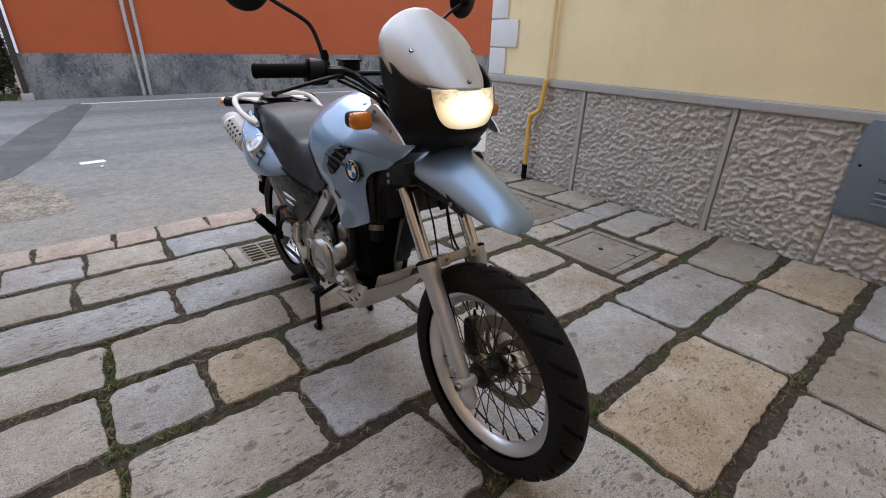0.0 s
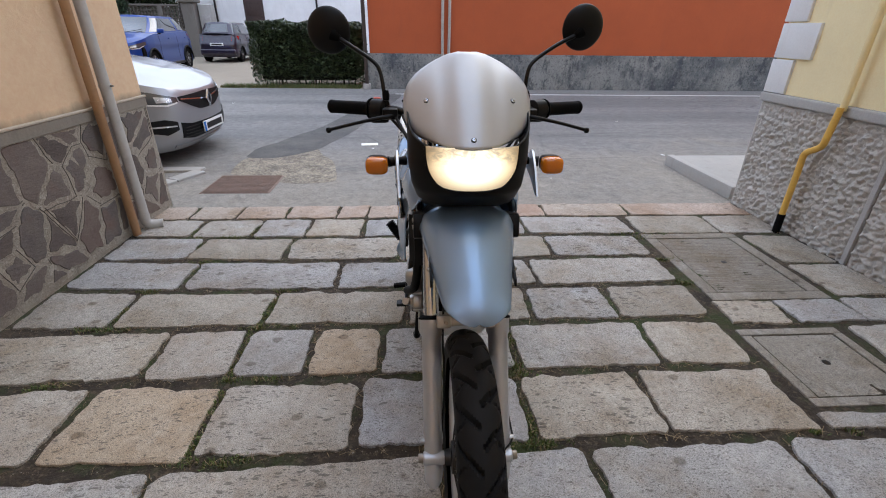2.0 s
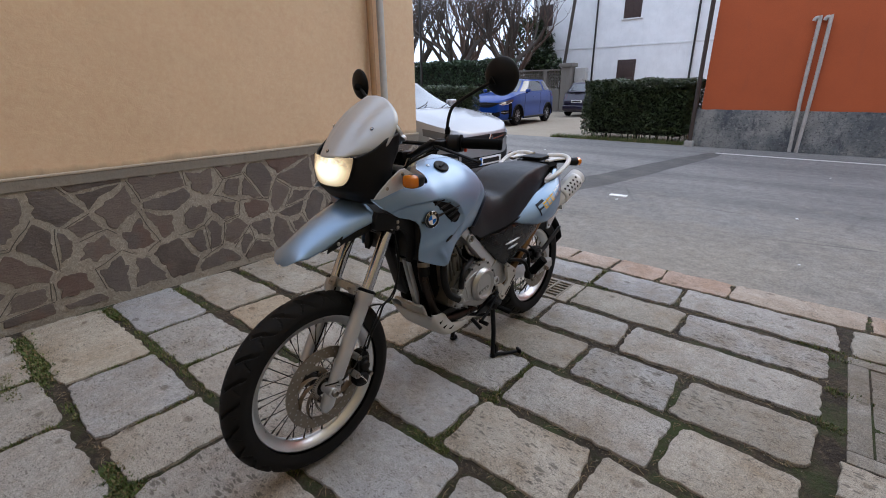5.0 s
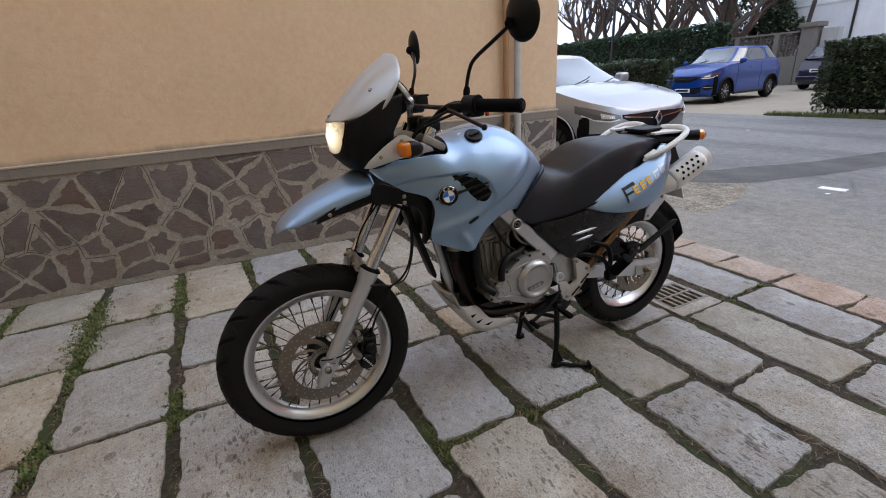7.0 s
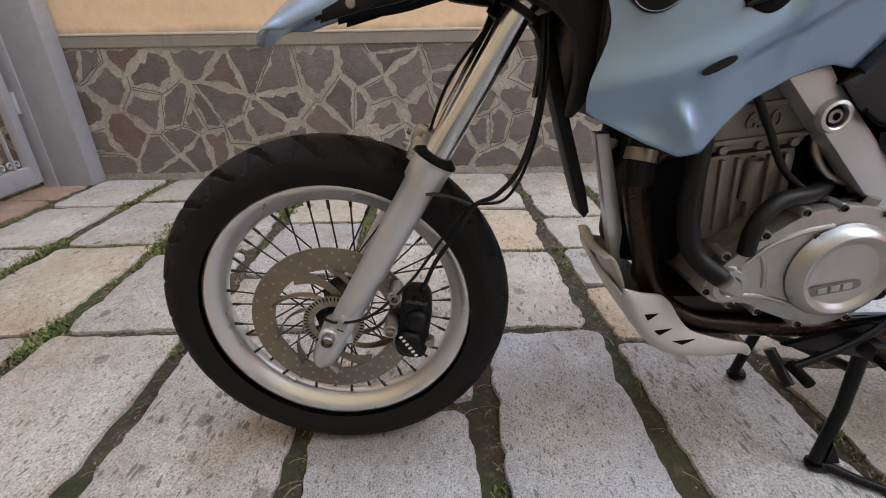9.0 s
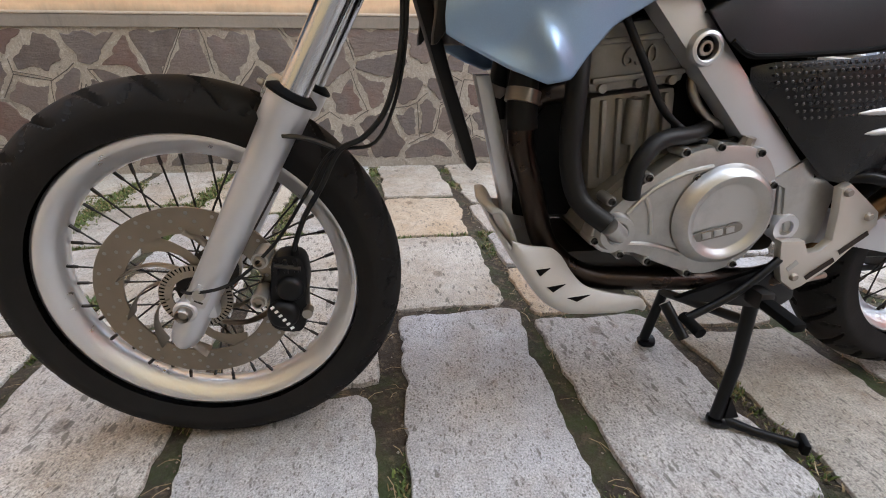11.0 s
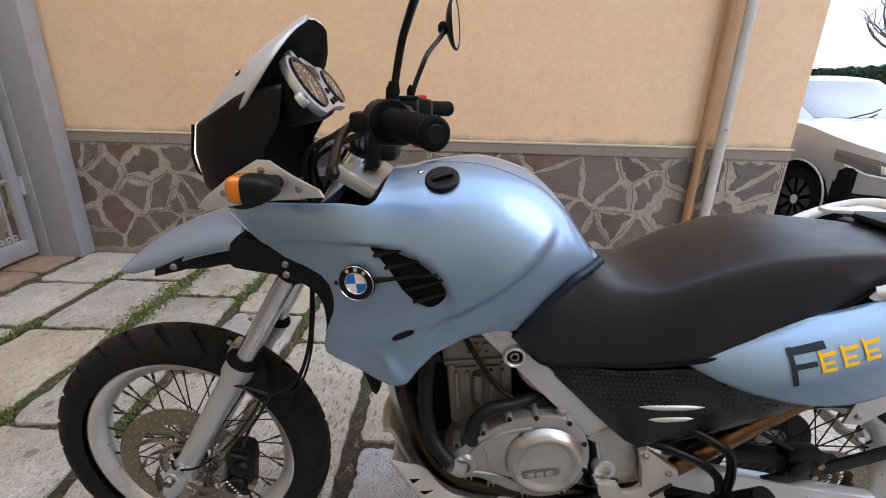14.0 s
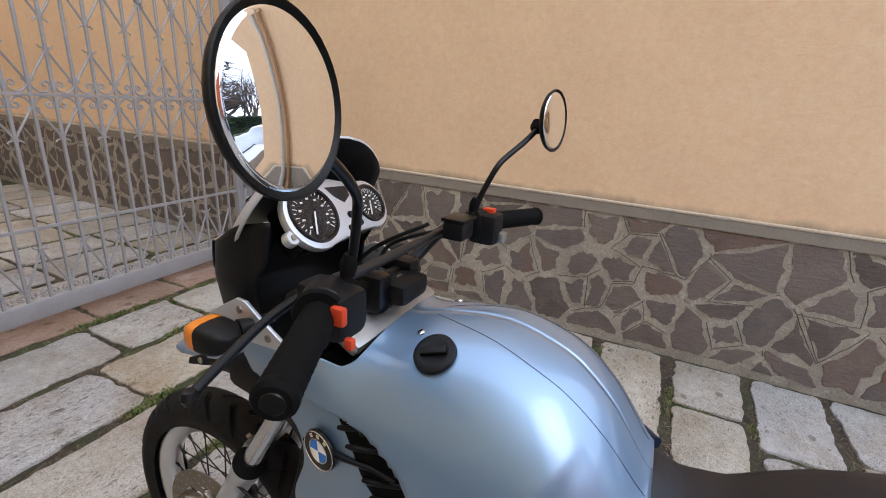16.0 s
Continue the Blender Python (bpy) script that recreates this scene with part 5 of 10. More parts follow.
rows = [[screen_point(k / 16 - 1, i / 30) for k in range(33)] for i in range(31)]
bm = orient(grid_mesh(rows), (0, 0.6, 0.9))
ob = part("fly_screen", bm, [M_SCREEN, plastic("dark_grey_screen_back", (0.012, 0.0125, 0.014), 0.55, 0.1)], bike, "silver painted fly screen with a black inner face", smooth=True)
mod = ob.modifiers.new("thickness", "SOLIDIFY")
mod.thickness, mod.offset, mod.material_offset, mod.material_offset_rim = 0.004, -1, 1, 0
for u, v in ((0.66, 0.40), (-0.66, 0.40), (0.0, 0.085)):
    p = screen_point(u, v, 0.001)
    m = look(p, p + Vector((-u * 0.35, 0.6, -0.6)))
    b = part("screen_bolt", lathe([(0.0, 0.001), (0.002, 0.001), (0.0022, 0.0028), (0.0040, 0.0024), (0.0046, 0.0)], 16, m=m), M_CHROME, bike)
    part("washer", lathe([(0.0050, 0.0004), (0.0058, 0.0009), (0.0062, -0.001)], 16, m=m, caps=False), M_BLACK, b)

def squircle(pts, rs, flat):
    """A rod of rounded rectangular section along y."""
    rows = []
    for p, r in zip(pts, rs):
        row = []
        for k in range(24):
            a = 2 * math.pi * k / 24
            c, s = math.cos(a), math.sin(a)
            row.append(Vector((p[0] + r * math.copysign(abs(c) ** 0.55, c), p[1], p[2] + r * flat * math.copysign(abs(s) ** 0.55, s))))
        rows.append(row)
    bm = grid_mesh(rows, closed_u=True)
    bmesh.ops.holes_fill(bm, edges=[e for e in bm.edges if e.is_boundary])
    bmesh.ops.recalc_face_normals(bm, faces=bm.faces)
    return bm


# silver side brackets and turn signals
for side in (1, -1):
    out = [(0.192, 0.981), (0.21, 1.000), (0.258, 1.036), (0.305, 1.064), (0.325, 1.064), (0.355, 1.045), (0.405, 1.020), (0.412, 1.008), (0.39, 1.006), (0.30, 0.996), (0.215, 0.978)]
    m = Matrix.Translation((side * 0.148, 0, 0)) @ Matrix.Rotation(side * radians(-4), 4, "Z") @ axis_x(0, 0, 0, side)
    br = part("side_bracket", prism(out, 0.007, m=m, bevel=0.003), M_ALU_PAINT, bike, "silver painted fairing bracket")
    for y, z in ((0.245, 1.008), (0.312, 1.048), (0.372, 1.020)):
        part("bracket_bolt", lathe([(0.0, 0.0105), (0.003, 0.0105), (0.006, 0.009), (0.006, 0.0)], 14, m=m @ Matrix.Translation((y, z, 0))), M_STEEL, br)
    stalk = [(side * 0.152, 0.345, 1.030), (side * 0.170, 0.338, 1.031), (side * 0.196, 0.330, 1.031)]
    ts = part("turn_signal", tube(stalk, [0.012, 0.010, 0.014], 12), M_BLACK, bike, "amber turn signal in a black housing")
    pts = [(side * 0.224, 0.354 - 0.046 * i / 8, 1.029) for i in range(9)]
    bm = squircle(pts, [0.010, 0.017, 0.022, 0.025, 0.0265, 0.0275, 0.028, 0.028, 0.028], 0.76)
    part("housing", bm, M_BLACK, ts)
    pts = [(side * 0.224, 0.3082 - 0.026 * i / 5, 1.029) for i in range(6)]
    part("lens", squircle(pts, [0.0284, 0.0284, 0.0282, 0.0276, 0.0255, 0.017], 0.76), M_AMBER, ts, "amber lens")


# ---- wheels ----
def wheel(name, cy, cz, r, half, rim_r, label, pattern):
    """A spoked wheel with a grooved tyre; local z of its parts is the axle, pointing left."""
    c = axis_x(0, cy, cz)
    prof = []
    for i in range(41):
        a = radians(-118 + 236 * i / 40)
        prof.append(((r - 0.048) + 0.048 * math.cos(a) if abs(a) < 1.6 else r - 0.048 + (r - 0.052 - rim_r) * math.cos(a) * 2.1, half * math.sin(a) ** 1 if abs(a) < 1.57 else half * (1 - 0.30 * (abs(a) - 1.57)) * (1 if a > 0 else -1)))
    seg = 360
    bm = bmesh.new()
    cols = []
    for k in range(seg):
        a = 2 * math.pi * k / seg
        col = []
        for i, (q, h) in enumerate(prof):
            u = (i - 20) / 20
            s = a * r / pattern
            cut = 0.0
            if abs(u) < 0.60:
                f = (s + abs(u) * 1.25 + (0.5 if u > 0 else 0)) % 1.0
                if 0.04 < abs(u) and f < 0.14:
                    cut = 0.0100 * min(1, (0.62 - abs(u)) * 8)
                g = (s * 1.0 + 0.35 - abs(u) * 0.7 + (0.5 if u > 0 else 0)) % 1.0
                if abs(u) > 0.30 and g < 0.07:
                    cut = max(cut, 0.006)
            q2 = q - cut
            col.append(bm.verts.new(c @ Vector((q2 * math.cos(a), q2 * math.sin(a), h))))
        cols.append(col)
    for k in range(seg):
        a, b = cols[k], cols[(k + 1) % seg]
        for i in range(len(prof) - 1):
            bm.faces.new((a[i], b[i], b[i + 1], a[i + 1]))
    bmesh.ops.recalc_face_normals(bm, faces=bm.faces)
    w = 0.62 * half
    rim = [(rim_r + 0.004, -w), (rim_r + 0.006, -w + 0.004), (rim_r - 0.004, -w + 0.010), (rim_r - 0.016, -w * 0.55), (rim_r - 0.026, -w * 0.30), (rim_r - 0.026, w * 0.30), (rim_r - 0.016, w * 0.55), (rim_r - 0.004, w - 0.010), (rim_r + 0.006, w - 0.004), (rim_r + 0.004, w), (rim_r - 0.002, w + 0.001), (rim_r - 0.012, w * 0.72), (rim_r - 0.030, w * 0.40), (rim_r - 0.033, 0), (rim_r - 0.030, -w * 0.40), (rim_r - 0.012, -w * 0.72), (rim_r - 0.002, -w - 0.001)]
    wh = part(name, lathe(rim, 96, m=c, closed=True), M_RIM, bike, label, smooth=60)
    part("tyre", bm, M_TYRE, wh, "black grooved tyre with dusty sidewalls", smooth=28)
    hub = [(0.0, -0.062), (0.020, -0.062), (0.022, -0.045), (0.040, -0.043), (0.042, -0.034), (0.026, -0.030), (0.022, 0.0), (0.026, 0.030), (0.042, 0.034), (0.040, 0.043), (0.022, 0.045), (0.020, 0.062), (0.0, 0.062)]
    part("hub", lathe(hub, 32, m=c), M_DARK_STEEL, wh, "dark wheel hub")
    n = 36
    proto = None
    for k in range(n):
        a = 2 * math.pi * k / n
        s = 1 if k % 2 else -1
        lean = 0.62 * (1 if (k // 2) % 2 else -1)
        p = Vector((0.041 * math.cos(a + lean), 0.041 * math.sin(a + lean), s * 0.037))
        q = Vector(((rim_r - 0.030) * math.cos(a), (rim_r - 0.030) * math.sin(a), s * 0.006))
        if k < 4:
            bm = tube([p, p.lerp(q, 0.90)], 0.0017, 6)
            tube([p.lerp(q, 0.90), p.lerp(q, 0.985)], 0.0031, 6, bm)
            ob = part("spoke", bm, M_DARK_STEEL, wh)
            ob.matrix_basis = c
            proto = (proto or []) + [ob]
        else:
            share(proto[k % 4], "spoke", c @ Matrix.Rotation(2 * math.pi * (k - k % 4) / n, 4, "Z"), wh)
    return wh, c


def disc(wheel_ob, c, r0, r1, z, holes, name="brake_disc"):
    bm = lathe([(r0, z - 0.002), (r1, z - 0.002), (r1, z + 0.002), (r0, z + 0.002)], 72, m=c, closed=True)
    d = part(name, bm, M_DISC, wheel_ob, "brown-tinted drilled brake disc")
    for k in range(10):
        a = radians(36 * k)
        pts = []
        for t in range(7):
            q = 0.040 + (r0 + 0.004 - 0.040) * t / 6
            b = a + 0.9 * (t / 6) ** 1.2
            pts.append(c @ Vector((q * math.cos(b), q * math.sin(b), z - 0.001)))
        part("disc_arm", tube(pts, [0.011, 0.009, 0.008, 0.008, 0.009, 0.012, 0.016], 8, flat=0.16), M_DISC, wheel_ob)
    # pale spots laid on the disc, coloured like bright ground seen through drilled holes
    for k in range(holes):
        for j, q in enumerate((0.2, 0.5, 0.8)):
            a = 2 * math.pi * (k + 0.33 * j) / holes
            q = r0 + (r1 - r0) * q
            m = c @ Matrix.Translation((q * math.cos(a), q * math.sin(a), 0))
            if k == j == 0:
                hole = part("disc_hole", lathe([(0.0, z + 0.0023), (0.0030, z + 0.0023)], 8), M_ALU, wheel_ob)
                hole.matrix_basis = m
            else:
                share(hole, "disc_hole", m, wheel_ob)
    return d


fw, fc = wheel("front_wheel", 0.0, 0.331, 0.331, 0.051, 0.250, "polished alloy front rim with wire spokes", 0.086)
disc(fw, fc, 0.108, 0.150, 0.062, 24)
ring = lathe([(0.036, 0.0665), (0.056, 0.0665), (0.056, 0.0690), (0.036, 0.0690)], 48, m=fc, closed=True)
part("sensor_ring", ring, M_STEEL, fw, "toothed steel sensor ring")
tooth = part("ring_slot", boxed((0.047, -0.0012, 0.0690), (0.055, 0.0012, 0.0694)), M_VOID, fw)
tooth.matrix_basis = fc
for k in range(1, 48):
    share(tooth, "ring_slot", fc @ Matrix.Rotation(2 * math.pi * k / 48, 4, "Z"), fw)
rw, rc = wheel("rear_wheel", 1.460, 0.330, 0.304, 0.064, 0.214, "polished alloy rear rim with wire spokes", 0.092)
disc(rw, rc, 0.085, 0.120, 0.075, 16)

# ---- fork ----
FORK_DIR = Vector((0, 0.505, 0.863)).normalized()
for side in (1, -1):
    x = side * 0.090
    cap_p = Vector((x, 0.192, 0.636))
    low = cap_p - FORK_DIR * 0.425
    slider = [low - FORK_DIR * 0.014, low, low + FORK_DIR * 0.02, low + FORK_DIR * 0.10, cap_p - FORK_DIR * 0.09, cap_p - FORK_DIR * 0.045, cap_p - FORK_DIR * 0.038, cap_p]
    fl = part("fork_slider", tube(slider, [0.011, 0.0205, 0.0240, 0.0242, 0.0262, 0.0268, 0.0315, 0.0315], 24), M_ALU_PAINT, bike, "silver painted fork slider")
    part("dust_seal", tube([cap_p, cap_p + FORK_DIR * 0.004, cap_p + FORK_DIR * 0.010], [0.035, 0.035, 0.026], 24), M_RUBBER, fl)
    part("stanchion", tube([cap_p, cap_p + FORK_DIR * 0.50], 0.0205, 24), M_CHROME, bike, "chromed fork stanchion")
    part("axle_clamp", lathe([(0.0, -0.030), (0.016, -0.030), (0.018, -0.024), (0.018, 0.024), (0.015, 0.027), (0.0, 0.027)], 24, m=axis_x(x, 0.0, 0.331, side)), M_ALU_PAINT, fl)
    bm = boxed((x - 0.013, -0.004, 0.308), (x + 0.013, 0.040, 0.348), 0.007)
    part("axle_lug", bm, M_ALU_PAINT, fl)
    part("axle_bolt", lathe([(0.0, 0.034), (0.007, 0.034), (0.008, 0.030), (0.010, 0.040), (0.0115, 0.038), (0.0115, 0.024)], 20, m=axis_x(x, 0.0, 0.331, side)), M_STEEL, bike)
    part("pinch_bolt", tube([(x - 0.02, 0.028, 0.362), (x + side * 0.034, 0.028, 0.362)], 0.009, 10), M_ALU, fl)
    p = low + FORK_DIR * 0.100
    sticker = boxed((side * 0.0236 - 0.0010, -0.011, -0.019), (side * 0.0236 + 0.0010, 0.011, 0.019), 0.0005, m=Matrix.Translation(p) @ Matrix.Rotation(radians(-30.3), 4, "X"))
    part("fork_label", sticker, M_ALU_PAINT, fl, "small grey label")
    for k in range(3):
        part("label_bar", boxed((side * 0.0247 - 0.0004, -0.007, -0.012 + 0.010 * k), (side * 0.0247 + 0.0004, 0.006 - 0.002 * k, -0.009 + 0.010 * k), 0.0, m=Matrix.Translation(p) @ Matrix.Rotation(radians(-30.3), 4, "X")), M_DARK_STEEL, fl)
    part("fork_tube_shroud", tube([cap_p + FORK_DIR * 0.225, cap_p + FORK_DIR * 0.235], 0.026, 20), M_BLACK, bike)
bm = boxed((-0.070, -0.014, -0.016), (0.070, 0.010, 0.012), 0.008, m=Matrix.Translation((0, 0.178, 0.640)) @ Matrix.Rotation(radians(-30), 4, "X"))
br = part("fork_brace", bm, M_ALU, bike, "cast fork brace")
for side in (1, -1):
    part("brace_lug", boxed((side * 0.058 - 0.02, -0.026, -0.020), (side * 0.058 + 0.02, 0.006, 0.016), 0.008, m=Matrix.Translation((0, 0.178, 0.640)) @ Matrix.Rotation(radians(-30), 4, "X")), M_ALU, br)
    part("brace_bolt", lathe([(0.0, 0.008), (0.005, 0.008), (0.0055, 0.0)], 10, m=Matrix.Translation((side * 0.052, 0.150, 0.652)) @ Matrix.Rotation(radians(60), 4, "X")), M_STEEL, br)

# front brake caliper with its lines
cal_out = smooth_line([(0.096, 0.300, 0), (0.108, 0.283, 0), (0.142, 0.278, 0), (0.156, 0.300, 0), (0.160, 0.340, 0), (0.166, 0.375, 0), (0.162, 0.408, 0), (0.140, 0.418, 0), (0.116, 0.410, 0), (0.108, 0.37, 0), (0.100, 0.33, 0)], 3, True)
cal = part("brake_caliper", prism([(p.x, p.y) for p in cal_out], 0.044, m=axis_x(0.052, 0, 0), bevel=0.008), M_BLACK, bike, "black two-piston brake caliper")
for y, z in ((0.104, 0.418), (0.092, 0.350)):
    part("caliper_bolt", tube([(0.070, y, z), (0.112, y, z)], 0.0125, 14), M_ALU, cal)
    part("bolt_head", lathe([(0.0, 0.002), (0.005, 0.002), (0.006, 0.008), (0.009, 0.007), (0.0095, 0.0)], 12, m=axis_x(0.112, y, z)), M_STEEL, cal)
# two piston humps, cast ribs, pad pin and bleed nipple
for y, z, r, h in ((0.122, 0.318, 0.025, 0.017), (0.138, 0.362, 0.022, 0.014)):
    part("piston_hump", lathe([(0.0, h), (r * 0.62, h), (r * 0.85, h - 0.003), (r, h - 0.010), (r, 0.0)], 24, m=axis_x(0.094, y, z)), M_BLACK, cal)
for k in range(3):
    part("caliper_rib", boxed((0.092, 0.118 + 0.015 * k, 0.388), (0.101, 0.124 + 0.015 * k, 0.412), 0.002), M_BLACK_SATIN, cal)
part("pad_pin", tube([(0.099, 0.120, 0.404), (0.099, 0.158, 0.396)], 0.004, 8), M_DARK_STEEL, cal)
part("bleed_nipple", tube([(0.088, 0.150, 0.415), (0.088, 0.153, 0.432)], [0.006, 0.004], 8), M_RUBBER, cal)
part("banjo_bolt", tube([(0.088, 0.160, 0.318), (0.106, 0.160, 0.318)], 0.0085, 10), M_STEEL, cal)
for k in range(6):
    part("caliper_mark", boxed((0.1112, -0.0030, -0.0022), (0.1118, 0.0030, 0.0022), 0.0, m=Matrix.Translation((0.0, 0.110 + 0.0050 * k, 0.337 - 0.0078 * k)) @ Matrix.Rotation(radians(30), 4, "X")), M_WHITE, cal)
cal.location = (0.0, 0.016, -0.010)
line = smooth_line([(0.100, 0.168, 0.418), (0.104, 0.190, 0.470), (0.110, 0.222, 0.520), (0.112, 0.250, 0.568), (0.112, 0.285, 0.586), (0.110, 0.318, 0.625), (0.105, 0.340, 0.700), (0.090, 0.345, 0.780), (0.070, 0.345, 0.880)], 6)
part("brake_line", tube(line, 0.0040, 8), M_HOSE, bike, "black brake hose hanging in a slack loop behind the fork")
line = smooth_line([(0.085, -0.012, 0.352), (0.118, 0.018, 0.365), (0.122, 0.060, 0.372), (0.118, 0.095, 0.390), (0.108, 0.150, 0.440), (0.106, 0.200, 0.510), (0.108, 0.240, 0.566), (0.107, 0.300, 0.578), (0.106, 0.335, 0.650), (0.100, 0.350, 0.750), (0.080, 0.350, 0.860)], 6)
part("sensor_cable", tube(line, 0.0026, 8), M_HOSE, bike)
line = smooth_line([(0.112, 0.178, 0.590), (0.116, 0.212, 0.586), (0.114, 0.246, 0.572)], 6)
part("line_guide", tube(line, 0.0034, 8), M_DARK_STEEL, bike)
line = smooth_line([(-0.03, 0.30, 0.84), (-0.05, 0.22, 0.74), (-0.06, 0.17, 0.62), (-0.058, 0.10, 0.48), (-0.07, 0.03, 0.36)], 6)
part("speedometer_cable", tube(line, 0.003, 8), M_HOSE, bike)

# ---- steering head, bars and controls ----
part("lower_yoke", boxed((-0.118, -0.030, -0.022), (0.118, 0.035, 0.022), 0.012, m=Matrix.Translation((0, 0.325, 0.862)) @ Matrix.Rotation(radians(-30), 4, "X")), M_BLACK_SATIN, bike)
yoke = part("upper_yoke", boxed((-0.122, -0.028, -0.013), (0.122, 0.060, 0.013), 0.010, m=Matrix.Translation((0, 0.428, 1.030)) @ Matrix.Rotation(radians(-30), 4, "X")), M_ALU, bike, "cast silver upper yoke")
for side in (1, -1):
    top = Vector((side * 0.09, 0.432, 1.040))
    part("fork_cap", tube([top, top + FORK_DIR * 0.022], [0.023, 0.019], 18), M_ALU, yoke)
    part("bar_clamp", boxed((side * 0.045 - 0.018, 0.425, 1.035), (side * 0.045 + 0.018, 0.480, 1.098), 0.010), M_BLACK_SATIN, yoke, "black bar clamp")
    part("clamp_bolt", tube([(side * 0.045, 0.438, 1.098), (side * 0.045, 0.437, 1.104)], 0.006, 10), M_STEEL, yoke)
part("steering_stem", tube([(0, 0.30, 0.82), (0, 0.445, 1.045)], 0.028, 18), M_BLACK_SATIN, bike)
half_bar = [(0.0, 0.452, 1.076), (0.055, 0.452, 1.076), (0.095, 0.456, 1.090), (0.135, 0.470, 1.118), (0.175, 0.490, 1.134), (0.225, 0.516, 1.134), (0.372, 0.592, 1.130)]
bar = smooth_line([(-x, y, z) for x, y, z in half_bar[:0:-1]] + half_bar, 6)
part("handlebar", tube(bar, 0.0112, 14), M_BLACK_SATIN, bike, "black tubular handlebar")
part("bar_brace", tube([(-0.15, 0.478, 1.126), (0.15, 0.478, 1.126)], 0.0075, 12), M_DARK_STEEL, bike)
for side in (1, -1):
    d = (Vector((0.372, 0.592, 1.130)) - Vector((0.225, 0.516, 1.134))).normalized()
    d.x *= side
    base = Vector((side * 0.252, 0.530, 1.132))
    pts, rs = [], []
    for k in range(25):
        t = 0.128 * k / 24
        pts.append(base + d * t)
        rs.append(0.0178 + (0.0012 if k % 2 else 0.0))
    g = part("grip", tube([base - d * 0.004, base] + pts + [pts[-1] + d * 0.003, pts[-1] + d * 0.010, pts[-1] + d * 0.014], [0.023, 0.023] + rs + [0.0195, 0.0195, 0.016], 20), M_RUBBER, bike, "ribbed black rubber grip")
    e = pts[-1] + d * 0.0142
    part("bar_end", tube([e, e + d * 0.0012], [0.011, 0.010], 16), M_BLACK_SATIN, g)
    part("switch_pod", tube([base - d * 0.052, base - d * 0.046, base - d * 0.010, base - d * 0.004], [0.020, 0.028, 0.029, 0.024], 18), M_BLACK, bike, "black switch housing")
    part("hand_guard_ring", tube([base - d * 0.004, base + d * 0.002], [0.030, 0.028], 20), M_RUBBER, bike)
    part("lever_perch", boxed((side * 0.195 - 0.022, 0.462, 1.112), (side * 0.195 + 0.022, 0.508, 1.142), 0.008), M_BLACK, bike)
    lev = smooth_line([(side * 0.185, 0.472, 1.124), (side * 0.210, 0.461, 1.120), (side * 0.262, 0.461, 1.110), (side * 0.318, 0.468, 1.096), (side * 0.366, 0.476, 1.083)], 6)
    n = len(lev)
    part("lever", tube(lev, [0.010 - 0.0035 * min(1, 2.0 * i / n) for i in range(n - 1)] + [0.005], 12, flat=0.75), M_BLACK_SATIN, bike, "black clutch lever" if side == 1 else "black brake lever")
    part("lever_ball", lathe([(0.0, -0.009), (0.006, -0.007), (0.009, 0.0), (0.006, 0.007), (0.0, 0.009)], 12, m=Matrix.Translation((side * 0.368, 0.477, 1.082))), M_BLACK_SATIN, bike)
    # mirrors
    if side == 1:
        foot, stem = Vector((0.194, 0.520, 1.138)), [(0.194, 0.520, 1.138), (0.190, 0.527, 1.185), (0.196, 0.537, 1.235), (0.214, 0.548, 1.262), (0.275, 0.570, 1.300), (0.337, 0.580, 1.330)]
    else:
        foot, stem = Vector((-0.207, 0.508, 1.138)), [(-0.207, 0.508, 1.138), (-0.213, 0.520, 1.185), (-0.222, 0.537, 1.230), (-0.240, 0.548, 1.256), (-0.295, 0.570, 1.290), (-0.338, 0.582, 1.315)]
    mir = part("mirror_stem", tube(smooth_line(stem, 6), 0.0058, 10), M_BLACK_SATIN, bike, "black rear-view mirror on a bent stem")
    part("stem_nut", tube([foot, foot + Vector((0, 0, 0.012)), foot + Vector((0, 0, 0.020))], [0.011, 0.011, 0.008], 6), M_BLACK_SATIN, mir)
    part("stem_boot", tube([foot + Vector((0, 0.002, 0.020)), foot + Vector((0, 0.004, 0.034)), foot + Vector((0, 0.006, 0.046))], [0.009, 0.0105, 0.007], 12), M_RUBBER, mir)
    nrm = Vector((-0.125, 0.985, 0.085)) if side == 1 else Vector((0.16, 0.98, 0.07))
    mc = Vector((0.361, 0.602, 1.348)) if side == 1 else Vector((-0.366, 0.604, 1.332))
    cm = look(mc, mc - nrm) @ Matrix.Scale(0.93, 4)
    prof = [(0.0, -0.021), (0.014, -0.0205), (0.028, -0.018), (0.042, -0.014), (0.054, -0.009), (0.062, -0.004), (0.0660, 0.002), (0.0664, 0.0052), (0.0655, 0.0062), (0.0647, 0.0045)]
    part("mirror_shell", lathe(prof, 40, m=cm), M_BLACK, mir, "black round mirror shell")
    glass = [(0.0, 0.0085), (0.015, 0.0082), (0.030, 0.0075), (0.045, 0.0063), (0.056, 0.0052), (0.0650, 0.0048)]
    part("mirror_glass", lathe(glass, 48, m=cm), M_MIRROR, mir, "convex mirror glass", smooth=True)
    end = Vector(stem[-1])
    neck = [end + Vector((-side * 0.006, -0.002, -0.003)), end, end.lerp(mc, 0.22) - nrm * 0.010, end.lerp(mc, 0.40) - nrm * 0.012]
    part("mirror_boot", tube(neck, [0.008, 0.011, 0.013, 0.016], 16), M_RUBBER, mir)
